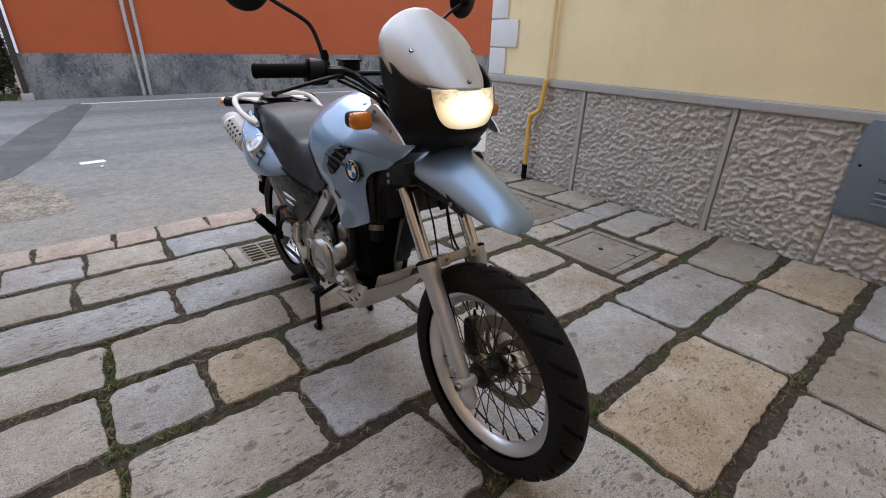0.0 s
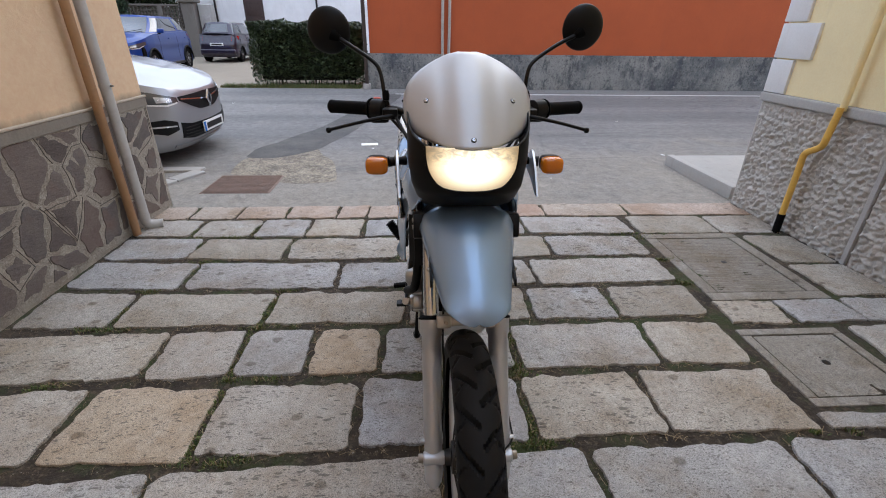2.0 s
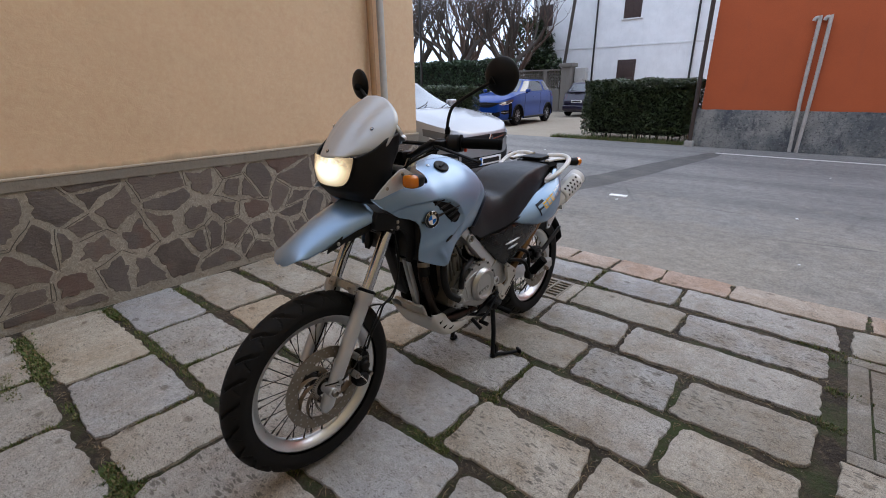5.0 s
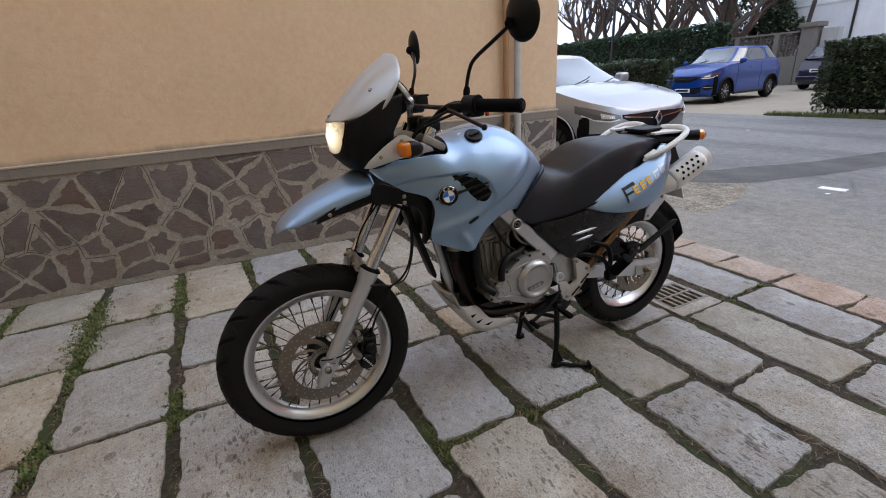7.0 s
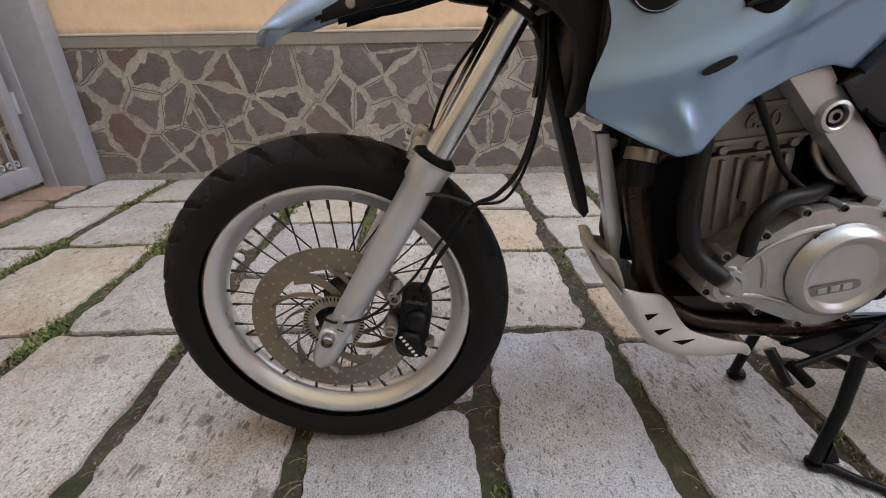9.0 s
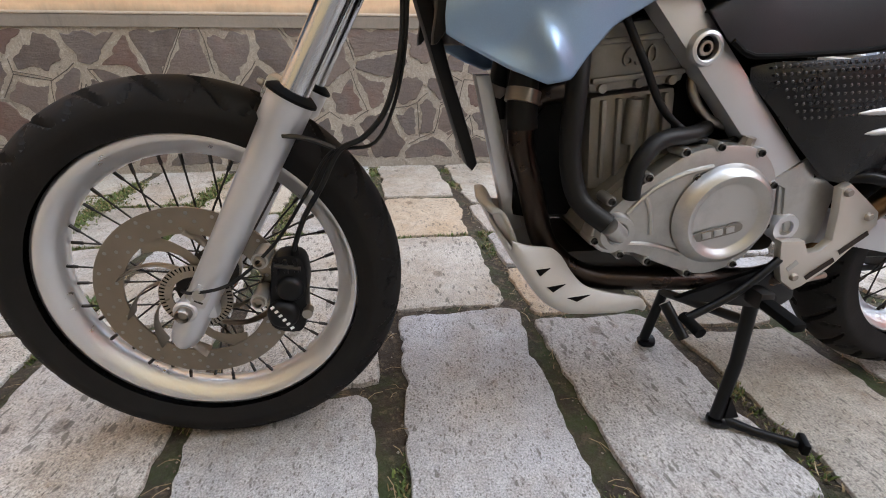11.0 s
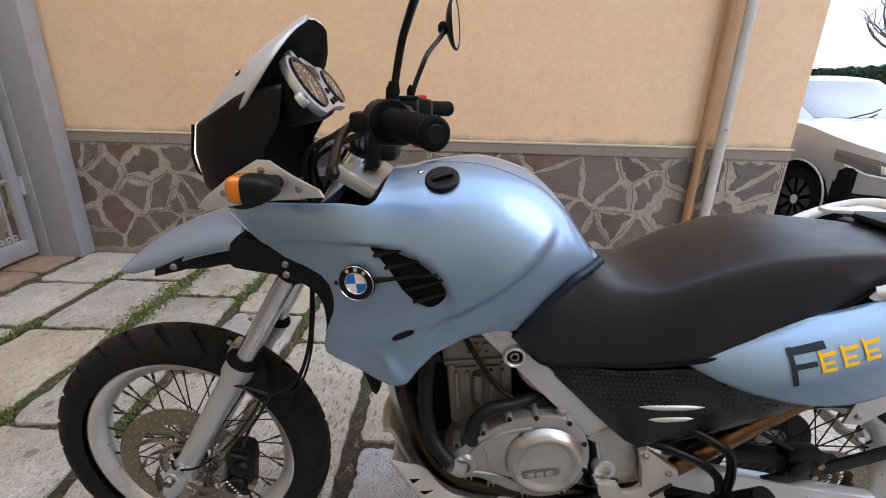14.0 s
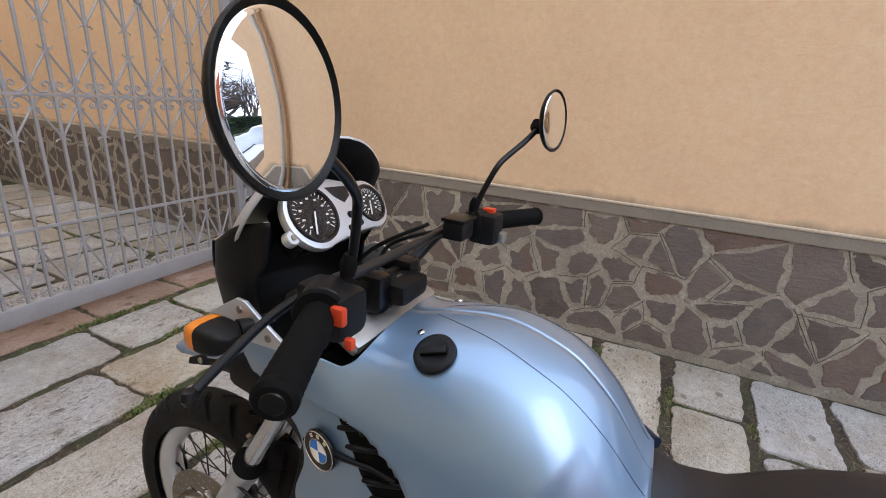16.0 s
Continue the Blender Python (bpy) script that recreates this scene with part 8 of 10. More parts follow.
bar = smooth_line([(0.09, 1.16, 0.405), (0.12, 1.05, 0.312), (0.10, 0.98, 0.300)], 5)
part("linkage", tube([(0.105, 1.10, 0.318), (0.11, 0.98, 0.300)], 0.006, 8), M_STEEL, bike)


# ---- fixtures on the house walls ----
M_RUSTY = metal("rusty_brown_pipe", (0.38, 0.22, 0.11), 0.6, 0.2, 0.35)
M_PIPE_GREY = metal("grey_painted_pipe", (0.50, 0.49, 0.46), 0.55, 0.1, 0.3)
M_RUST_GRATE = metal("rusty_grate", (0.24, 0.165, 0.13), 0.75, 0.1, 0.5)
M_GAS = metal("yellow_painted_pipe", (0.72, 0.43, 0.08), 0.5, 0.0, 0.3)
M_GAS_PALE = metal("cream_painted_pipe", (0.80, 0.64, 0.33), 0.55, 0.0, 0.15)
M_GATE = metal("grey_gate_paint", (0.32, 0.325, 0.345), 0.5, 0.15, 0.2)
M_BOX = metal("blue_grey_sheet", (0.16, 0.20, 0.24), 0.5, 0.2, 0.15)
M_ZINC = metal("zinc_downpipe", (0.46, 0.44, 0.42), 0.5, 0.3, 0.4)
M_PAPER = plastic("white_paper", (0.85, 0.85, 0.84), 0.8, 0.02)

t = thing("downpipe", (LEFT_X, 3.19, 0), "rusty brown downpipe on the tan wall", "downpipe")
part("pipe", tube([(0.045, 0, 0.0), (0.045, 0, 6.9)], 0.027, 16), M_RUSTY, t)
for z in (0.90, 2.9):
    part("collar", tube([(0.045, 0, z - 0.012), (0.045, 0, z + 0.012)], 0.031, 16), M_RUSTY, t)
t = thing("downpipe", (LEFT_X, 3.30, 0), "grey painted downpipe with a foot bend on the tan wall", "downpipe")
part("pipe", tube([(0.060, 0, 0.06), (0.060, 0, 6.9)], 0.032, 18), M_PIPE_GREY, t)
part("foot_bend", tube(smooth_line([(0.060, 0, 0.12), (0.060, 0.0, 0.06), (0.085, 0.02, 0.028), (0.15, 0.05, 0.022)], 5), [0.035] * 16, 14), M_PIPE_GREY, t)
for z in (0.99, 2.7):
    cl = part("clamp", tube([(0.060, 0, z - 0.010), (0.060, 0, z + 0.010)], 0.036, 18), M_PIPE_GREY, t)
    part("clamp_bolt", tube([(0.10, -0.01, z), (0.118, -0.012, z)], 0.006, 8), M_STEEL, cl)

t = thing("gas_pipe", (RIGHT_X, 3.12, 0), "yellow gas pipe with a black sleeve, painted cream above", "gas pipe")
part("sleeve", tube([(-0.075, 0, -0.01), (-0.075, 0, 0.14)], 0.026, 14), M_RUBBER, t, "black rubber sleeve")
part("lower_pipe", tube(smooth_line([(-0.075, 0, 0.13), (-0.075, 0, 0.50), (-0.075, 0.0, 0.58), (-0.075, -0.03, 0.615), (-0.075, -0.075, 0.640), (-0.075, -0.115, 0.675), (-0.075, -0.125, 0.74), (-0.060, -0.128, 0.92)], 5), 0.0215, 14), M_GAS, t, "yellow painted steel pipe")
part("upper_pipe", tube([(-0.045, -0.128, 0.90), (-0.040, -0.128, 6.4)], 0.021, 14), M_GAS_PALE, t, "cream painted steel pipe")
for z in (1.5, 2.8):
    part("clip", tube([(-0.045, -0.128, z - 0.01), (-0.045, -0.128, z + 0.01)], 0.026, 14), M_GAS_PALE, t)

t = thing("meter_box", (RIGHT_X, 0.445, 0.62), "blue-grey sheet metal meter box door in the roughcast", "meter box")
part("frame", boxed((-0.022, -0.315, -0.285), (0.03, 0.315, 0.285), 0.004), M_BOX, t)
d = part("door", boxed((-0.032, -0.300, -0.268), (-0.020, 0.296, 0.268), 0.004), M_BOX, t)
part("lock", lathe([(0.0, 0.004), (0.008, 0.004), (0.009, 0.0)], 12, m=axis_x(-0.032, 0.272, 0.02, -1)), M_RUBBER, d)
for k in range(3):
    part("louvre", tube([(-0.034, -0.16, -0.115 - 0.032 * k), (-0.034, 0.16, -0.115 - 0.032 * k)], 0.010, 8, flat=0.7), M_BOX, d)
m = Matrix(((0, 0, -1, -0.0325), (-1, 0, 0, 0.150), (0, 1, 0, -0.045), (0, 0, 0, 1)))
words("letters", "ME", 0.034, M_RUBBER, d, m, 0.0004)

# kerb slab by the corner of the yellow house
t = thing("kerb_slab", (3.93, 4.4, 0), "pale concrete pavement slab with a raised kerb", "pavement")
part("slab_top", boxed((0.02, -0.56, -0.03), (3.4, 0.58, 0.105), 0.012), M_KERB, t)
part("kerb_stone", boxed((-0.07, -0.56, -0.03), (0.015, 0.60, 0.11), 0.014), M_KERB, t)
t = thing("kerb", (-1.35, 4.3, 0), "worn pale kerb stones beside the tan house", "kerb")
for k in range(3):
    part("kerb_stone", boxed((-0.075, 0.335 * k - 0.5, -0.03), (0.075, 0.335 * k - 0.175, 0.02), 0.012, m=Matrix.Rotation(radians(-24), 4, "Z")), M_KERB, t)
for k in range(6):
    part("kerb_stone", boxed((-0.36 - 0.9 * k, 0.42, -0.03), (0.50 - 0.9 * k, 0.56, 0.02), 0.012, m=Matrix.Translation((-0.30, 0.03, 0))), M_KERB, t)

# rusty channel grate in the asphalt
t = thing("channel_grate", (-0.58, 4.36, 0), "rusty ribbed iron grate in the asphalt", "drain")
part("frame", boxed((-0.31, -0.27, -0.02), (0.31, 0.27, -0.002), 0.004), M_RUST_GRATE, t)
for k in range(22):
    y = -0.25 + 0.5 * k / 21
    part("bar", boxed((-0.29, y - 0.006, -0.003), (0.29, y + 0.006, 0.004), 0.002, 1, m=Matrix.Rotation(radians(0), 4, "Z")), M_RUST_GRATE, t)

t = thing("sheet_of_paper", (0.46, 5.97, 0), "white sheet of paper lying on the asphalt", "paper")
part("sheet", boxed((-0.105, -0.055, -0.006), (0.105, 0.055, 0.0035), 0.001, 1, m=Matrix.Rotation(radians(8), 4, "Z")), M_PAPER, t)
for k in range(26):
    r = random.Random(900 + k)
    x, y = r.uniform(-2.5, 4.5), r.uniform(4.2, 9.5)
    s = r.uniform(0.008, 0.03)
    if k < 8:
        t = thing("litter", (x, y, -0.005), "small pale scrap of litter on the asphalt", "litter", "litter on the road")
        part("scrap", boxed((-s, -s * 0.5, 0), (s, s * 0.5, 0.006), 0.002, 1, m=Matrix.Rotation(r.uniform(0, 3), 4, "Z")), M_PAPER, t)

# double downpipe on the red wall, and the post by the hedge
t = thing("double_downpipe", (1.79, 11.97, 0), "two thin zinc pipes with hooked tops on the red wall", "downpipe")
for dx in (-0.075, 0.085):
    part("pipe", tube(smooth_line([(dx * 0.7, 0.0, 0.0), (dx, -0.01, 1.2), (dx, -0.01, 2.40), (dx - 0.015, -0.01, 2.47), (dx - 0.06, -0.01, 2.48), (dx - 0.085, -0.01, 2.43)], 5), 0.034, 12), M_ZINC, t)
t = thing("post", (-0.13, 11.93, 0), "dark iron post at the end of the red wall", "post")
part("shaft", tube([(0, 0, 0), (0, 0, 5.5)], 0.045, 12), metal("dark_brown_iron", (0.05, 0.035, 0.03), 0.6, 0.3, 0.4), t)
part("base", boxed((-0.09, -0.09, -0.01), (0.09, 0.09, 0.12), 0.02), M_ZINC, t)

# ---- iron gate across the yard ----
gate = thing("iron_gate", (-0.80, -1.30, 0), "grey painted wrought iron gate with scrolls, closed", "gate", rz=4.0)
GW = 3.9
part("bottom_rail", boxed((0.0, -0.022, 0.045), (GW, 0.022, 0.150), 0.006), M_GATE, gate)
part("hinge_stile", boxed((0.0, -0.024, 0.045), (0.062, 0.024, 2.6), 0.006), M_GATE, gate)
part("top_rail", boxed((0.0, -0.02, 2.5), (GW, 0.02, 2.6), 0.006), M_GATE, gate)
for z, r in ((0.555, 0.009), (1.257, 0.008)):
    part("cross_rail", boxed((0.06, -0.009, z - r), (GW, 0.009, z + r), 0.002), M_GATE, gate)
bar = part("bar", boxed((-0.008, -0.008, 0.148), (0.008, 0.008, 2.5), 0.002, 1), M_GATE, gate)
bar.location = (0.145, 0, 0)
pitch = 0.108
nbars = int((GW - 0.15) / pitch)
for k in range(1, nbars):
    share(bar, "bar", Matrix.Translation((0.145 + pitch * k, 0, 0)), gate)
scroll = smooth_line([(0.0, 0, -0.02), (0.004, 0, 0.010), (0.022, 0, 0.026), (0.040, 0, 0.016), (0.038, 0, -0.002), (0.024, 0, -0.004), (0.022, 0, 0.008)], 4)
pts_up = [(p.x, 0, p.z) for p in scroll]
arc = smooth_line([(0.104, 0, 0.058), (0.090, 0, 0.032), (0.062, 0, 0.013), (0.034, 0, 0.016), (0.014, 0, 0.036), (0.016, 0, 0.060), (0.034, 0, 0.068), (0.046, 0, 0.056), (0.040, 0, 0.043), (0.030, 0, 0.047)], 3)
sc = part("scroll", tube([(p.x, 0, p.z) for p in arc], 0.0058, 6), M_GATE, gate)
sc.location = (0.145, 0, 1.257)
sb = part("foot_scroll", tube([(x, 0, z + 0.01) for x, _, z in pts_up], 0.0058, 6), M_GATE, gate)
sb.location = (0.145, 0, 0.165)
bm = bmesh.new()
for sx in (1, -1):
    tube([(sx * 0.006, 0, 0.0), (sx * pitch, 0, 0.165)], 0.0062, 6, bm)
    for z in (0.0,):
        tube([(sx * 0.0, 0, z), (sx * 0.022, 0, z + 0.006), (sx * 0.028, 0, z + 0.016)], 0.004, 6, bm)
# a collar with two curled lugs where the braces of neighbouring bars meet
for x, z in ((pitch, 0.165), (0.0, 0.004)):
    tube([(x, 0, z - 0.009), (x, 0, z + 0.009)], 0.015, 8, bm)
tube([(pitch - 0.036, 0, 0.184), (pitch - 0.026, 0, 0.172), (pitch + 0.026, 0, 0.172), (pitch + 0.036, 0, 0.184)], 0.0045, 6, bm)
vee = part("brace", bm, M_GATE, gate)
vee.location = (0.145 + pitch, 0, 1.32)
for k in range(nbars):
    x = 0.145 + pitch * k
    for sx in (1, -1):
        for sz in (1, -1):
            if k % 2 == 0 and (k or (sx, sz) != (1, 1)):
                share(sc, "scroll", Matrix.Translation((x, 0, 1.257)) @ Matrix.Diagonal((sx, 1, sz, 1)), gate)
        if k or sx < 0:
            share(sb, "foot_scroll", Matrix.Translation((x, 0, 0.165)) @ Matrix.Diagonal((sx, 1, 1, 1)), gate)
    if k % 2 == 1:
        for z, up in ((1.32, 1), (1.195, -1), (1.80, 1), (1.80, -1), (0.21, 1), (0.50, -1)):
            if (z, up) == (1.32, 1) and k == 1:
                continue
            m = Matrix.Translation((x, 0, z)) @ (Matrix.Scale(-1, 4, (0, 0, 1)) if up < 0 else Matrix())
            if z < 1:
                if up < 0:
                    continue
                m = m @ Matrix.Scale(1.35, 4, (0, 0, 1))
            share(vee, "brace", m, gate)
post = thing("gate_post", (LEFT_X + 0.075, -1.12, 0), "square grey steel gate post beside the tan wall", "gate post")
part("post", boxed((-0.065, -0.11, 0), (0.065, 0.11, 2.9), 0.008), M_GATE, post)
part("stop_flange", boxed((0.05, -0.19, 0), (0.075, -0.105, 2.9), 0.004), M_GATE, post)
for z in (0.45, 2.1):
    part("hinge", tube([(0.085, -0.16, z), (0.085, -0.16, z + 0.12)], 0.016, 12), M_GATE, post)

# ---- moss and grass in the joints ----
M_GRASS = Mat("joint_grass", (0.10, 0.16, 0.035), 0.7)
M_GRASS.color(M_GRASS.ramp(M_GRASS.island(), [(0.0, (0.035, 0.052, 0.012)), (0.45, (0.075, 0.115, 0.022)), (0.7, (0.13, 0.165, 0.040)), (0.85, (0.17, 0.13, 0.06)), (1.0, (0.24, 0.18, 0.095))]))
M_GRASS = M_GRASS.mat
gr = random.Random(21)
verts, faces = [], []


def blade(x, y, h, lean, broad=1.0):
    a = gr.uniform(0, 2 * math.pi)
    w = gr.uniform(0.0012, 0.0028) * broad
    dx, dy = math.cos(a), math.sin(a)
    px, py = -dy * w, dx * w
    i = len(verts)
    z0 = -0.011
    verts.extend([(x - px, y - py, z0), (x + px, y + py, z0), (x + dx * lean * 0.45 + px, y + dy * lean * 0.45 + py, z0 + h * 0.65), (x + dx * lean * 0.45 - px, y + dy * lean * 0.45 - py, z0 + h * 0.65), (x + dx * lean, y + dy * lean, z0 + h)])
    faces.extend([(i, i + 1, i + 2, i + 3), (i + 3, i + 2, i + 4)])


def tuft(x, y, n, spread, tall=1.0, broad=1.0):
    for _ in range(n):
        q = gr.gauss(0, spread)
        blade(x + gr.gauss(0, spread), y + q, gr.uniform(0.007, 0.019) * tall, gr.uniform(0.005, 0.016) * tall, broad)


for (ax, ay), (bx, by) in JOINTS:
    ln = math.hypot(bx - ax, by - ay)
    for k in range(int(ln / 0.02)):
        s = gr.random()
        x, y = ax + (bx - ax) * s, ay + (by - ay) * s
        patch = noise.noise(Vector((x * 1.7, y * 1.7, 5)))
        want = 0.41 - 0.42 * max(0, min(1, (1.0 - x) / 0.5)) * max(0, min(1, (1.5 - y) / 0.5)) + 0.06 * (x > 2.7)
        if patch > want and y > -4:
            tuft(x + gr.gauss(0, 0.004), y + row_bend(x, y) + gr.gauss(0, 0.004), gr.randint(9, 24), 0.011)
for x, y, n in ((-0.30, 0.30, 260), (-0.28, 0.42, 200), (0.80, 0.43, 240), (0.79, 0.50, 120), (0.22, 0.0, 160), (0.05, -0.03, 160), (0.80, -0.03, 150), (1.62, 0.87, 260), (1.66, 0.95, 150), (2.45, 0.45, 160), (1.58, 0.44, 120), (1.49, 1.66, 160), (1.52, 1.72, 160), (1.47, 1.30, 130), (1.14, 0.86, 120), (-0.5, 1.67, 160), (-0.8, 1.68, 160), (-0.45, 2.39, 140), (-0.30, 2.74, 120), (-0.1, 0.86, 160), (2.68, 2.7, 160), (2.66, 2.4, 200), (2.64, 3.05, 140), (0.13, -0.5, 160), (-0.42, -0.5, 160), (0.62, -0.96, 120), (-0.2, -0.96, 160), (-0.5, 1.28, 120), (-0.93, 1.2, 100)):
    lush = x < 0.9 and y < 0.9
    for _ in range(n // 4 if lush else n // 9):
        tuft(x + gr.gauss(0, 0.075 if lush else 0.035), y + row_bend(x, y) + gr.gauss(0, 0.016 if lush else 0.010), 10, 0.012)
# broad-leaved weeds that spill over the slabs near the tan wall
for x0, x1, y, n, wide in ((-0.72, 0.22, -0.012, 620, 0.030), (-0.45, 0.02, -0.03, 420, 0.042), (-0.86, -0.25, 0.44, 420, 0.022), (-0.90, -0.70, 0.86, 90, 0.018), (-0.80, -0.45, -0.49, 220, 0.026), (0.02, 0.42, -0.50, 200, 0.022), (0.62, 0.86, 0.44, 150, 0.018), (0.70, 0.92, -0.02, 170, 0.020), (-0.9, -0.72, 1.28, 60, 0.015), (0.20, 0.62, -0.97, 140, 0.016)):
    for _ in range(n):
        x = gr.uniform(x0, x1)
        yy = y + gr.gauss(0, wide)
        tuft(x, yy + row_bend(x, yy), 5, 0.010, gr.uniform(0.9, 1.5), gr.uniform(1.2, 2.4))
# dry stalks and grit caught in the joints
stalk_v, stalk_f, grit_v, grit_f = [], [], [], []
for (ax, ay), (bx, by) in JOINTS:
    if max(ay, by) < -1.4:
        continue
    for k in range(int(math.hypot(bx - ax, by - ay) / 0.012)):
        s = gr.random()
        x, y = ax + (bx - ax) * s + gr.gauss(0, 0.006), ay + (by - ay) * s + gr.gauss(0, 0.006)
        y += row_bend(x, y)
        if gr.random() < 0.30 + 0.5 * noise.noise(Vector((x * 2.3, y * 2.3, 9))):
            a = gr.uniform(0, math.pi)
            ln, w, z, i = gr.uniform(0.008, 0.028), gr.uniform(0.0005, 0.0010), gr.uniform(-0.004, 0.003), len(stalk_v)
            dx, dy = math.cos(a), math.sin(a)
            for t, up, side in ((-1, 0, 1), (-1, 0, -1), (0, 0.003, 1), (0, 0.003, -1), (1, 0.001, 1), (1, 0.001, -1)):
                bend = 0.15 * ln * (1 - t * t)
                stalk_v.append((x + dx * t * ln - dy * (side * w + bend), y + dy * t * ln + dx * (side * w + bend), z + up))
            stalk_f.extend([(i, i + 1, i + 3, i + 2), (i + 2, i + 3, i + 5, i + 4)])
        r, i = gr.uniform(0.0012, 0.0042), len(grit_v)
        z = -0.007 + gr.uniform(0, 0.004)
        grit_v.extend([(x + px * r * gr.uniform(0.6, 1.2), y + py * r * gr.uniform(0.6, 1.2), z + pz * r * gr.uniform(0.6, 1.1)) for px, py, pz in ((1, 0, 0), (0, 1, 0), (-1, 0, 0), (0, -1, 0), (0, 0, 1), (0, 0, -1))])
        grit_f.extend([(i + a, i + (a + 1) % 4, i + 4) for a in range(4)] + [(i + (a + 1) % 4, i + a, i + 5) for a in range(4)])
for name, vs, fs, stops, label in (("dry_stalks", stalk_v, stalk_f, [(0.0, (0.20, 0.14, 0.075)), (1.0, (0.38, 0.30, 0.18))], "dry straw stalks lying in the paving joints"), ("joint_grit", grit_v, grit_f, [(0.0, (0.06, 0.045, 0.032)), (0.7, (0.16, 0.125, 0.09)), (1.0, (0.30, 0.27, 0.23))], "small grit and pebbles in the paving joints")):
    m = Mat(name, (0.2, 0.15, 0.1), 0.9)
    m.color(m.ramp(m.island(), stops))
    me = bpy.data.meshes.new(name)
    me.from_pydata(vs, [], fs)
    me.materials.append(m.mat)
    tagged(new(name, me), label=label, category="litter" if name == "dry_stalks" else "gravel", kind="stuff")
me = bpy.data.meshes.new("joint_grass")
me.from_pydata(verts, [], faces)
me.materials.append(M_GRASS)
tagged(new("joint_grass", me), label="short green grass and moss in the paving joints", category="grass", kind="stuff")


# ---- across the road: hedges, parked cars, houses, bare trees ----
def leaves(name, boxes, n, size, mat, label, seed, category="hedge", lumps=0.10, round_top=False):
    """A clipped hedge: thousands of small leaves in a lumpy block, thinner towards its foot."""
    r = random.Random(seed)
    v, f = [], []
    for (x0, y0, z0), (x1, y1, z1), share_n in boxes:
        for _ in range(int(n * share_n)):
            face = r.random()
            x, y, z = r.uniform(x0, x1), r.uniform(y0, y1), z0 + (z1 - z0) * r.random() ** 0.85
            d = abs(r.gauss(0, 0.09))
            if face < 0.42:
                y = y0 + d
            elif face < 0.68:
                z = z1 - d
            elif face < 0.80:
                x = x0 + d
            elif face < 0.92:
                x = x1 - d
            if round_top:
                c, e = Vector(((x0 + x1) / 2, (y0 + y1) / 2, (z0 + z1) / 2)), Vector(((x1 - x0) / 2, (y1 - y0) / 2, (z1 - z0) / 2))
                q = Vector((r.gauss(0, 1), r.gauss(0, 1), r.gauss(0, 1))).normalized() * r.uniform(0.6, 1.0) ** 0.5
                x, y, z = c.x + e.x * q.x, c.y + e.y * q.y, c.z + e.z * q.z
            b = lumps * noise.noise(Vector((x * 2.3, y * 2.3, z * 2.3 + seed))) + 0.05 * noise.noise(Vector((x * 7, y * 7, z * 7)))
            x, y, z = x + b, y - b, z + b * 0.9
            if z < z0 + 0.22 and r.random() < 0.6:
                continue
            a, e = r.uniform(0, 6.28), r.uniform(-0.9, 0.9)
            s = size * r.uniform(0.6, 1.3)
            u = Vector((math.cos(a) * math.cos(e), math.sin(a) * math.cos(e), math.sin(e))) * s
            w = Vector((-math.sin(a), math.cos(a), r.uniform(-0.5, 0.5))).normalized() * s * 0.55
            p = Vector((x, y, z))
            i = len(v)
            v.extend([p - u, p + w, p + u, p - w])
            f.append((i, i + 1, i + 2, i + 3))
    me = bpy.data.meshes.new(name)
    me.from_pydata([tuple(q) for q in v], [], f)
    me.materials.append(mat)
    ob = new(name, me)
    return tagged(ob, label=label, category=category, kind="stuff")


def leaf_mat(name, stops):
    m = Mat(name, (0.05, 0.09, 0.03), 0.55)
    m.color(m.ramp(m.island(), stops))
    return m.mat


M_LEAF = leaf_mat("dark_hedge_leaves", [(0.0, (0.018, 0.030, 0.012)), (0.6, (0.045, 0.072, 0.026)), (1.0, (0.095, 0.125, 0.05))])
M_IVY = leaf_mat("ivy_leaves", [(0.0, (0.016, 0.036, 0.018)), (0.6, (0.045, 0.090, 0.042)), (1.0, (0.11, 0.16, 0.085))])
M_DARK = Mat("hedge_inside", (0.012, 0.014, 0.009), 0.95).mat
M_BARK = plaster("grey_bark", (0.07, 0.055, 0.045), (0.03, 0.03, 0.025), 0.5, 0.9)


def hedge(lo, hi, n, size, mat, label, seed):
    leaves("hedge", [(lo, hi, 1.0)], n, size, mat, label, seed)
    # near-black core behind the leaves: the hedge's inner shade put into the colour
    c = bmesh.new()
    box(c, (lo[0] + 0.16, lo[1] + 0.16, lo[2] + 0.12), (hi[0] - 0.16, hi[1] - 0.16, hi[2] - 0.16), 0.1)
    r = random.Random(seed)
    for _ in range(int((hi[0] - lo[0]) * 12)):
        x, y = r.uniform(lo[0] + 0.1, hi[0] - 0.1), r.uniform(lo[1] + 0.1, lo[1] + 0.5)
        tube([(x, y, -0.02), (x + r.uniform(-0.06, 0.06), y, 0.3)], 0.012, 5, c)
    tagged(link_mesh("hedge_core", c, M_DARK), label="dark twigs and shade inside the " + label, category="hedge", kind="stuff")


hedge((-3.0, 12.35, 0.0), (-0.28, 13.6, 1.45), 26000, 0.034, M_LEAF, "dense dark green clipped hedge by the road", 1)
hedge((-13.5, 12.0, 0.0), (-6.55, 12.55, 1.36), 24000, 0.036, M_LEAF, "low dark green hedge behind the silver car", 2)
hedge((-20.0, 17.0, 0.0), (-8.55, 17.9, 2.45), 34000, 0.055, M_IVY, "tall ivy-covered wall behind the cars", 3)


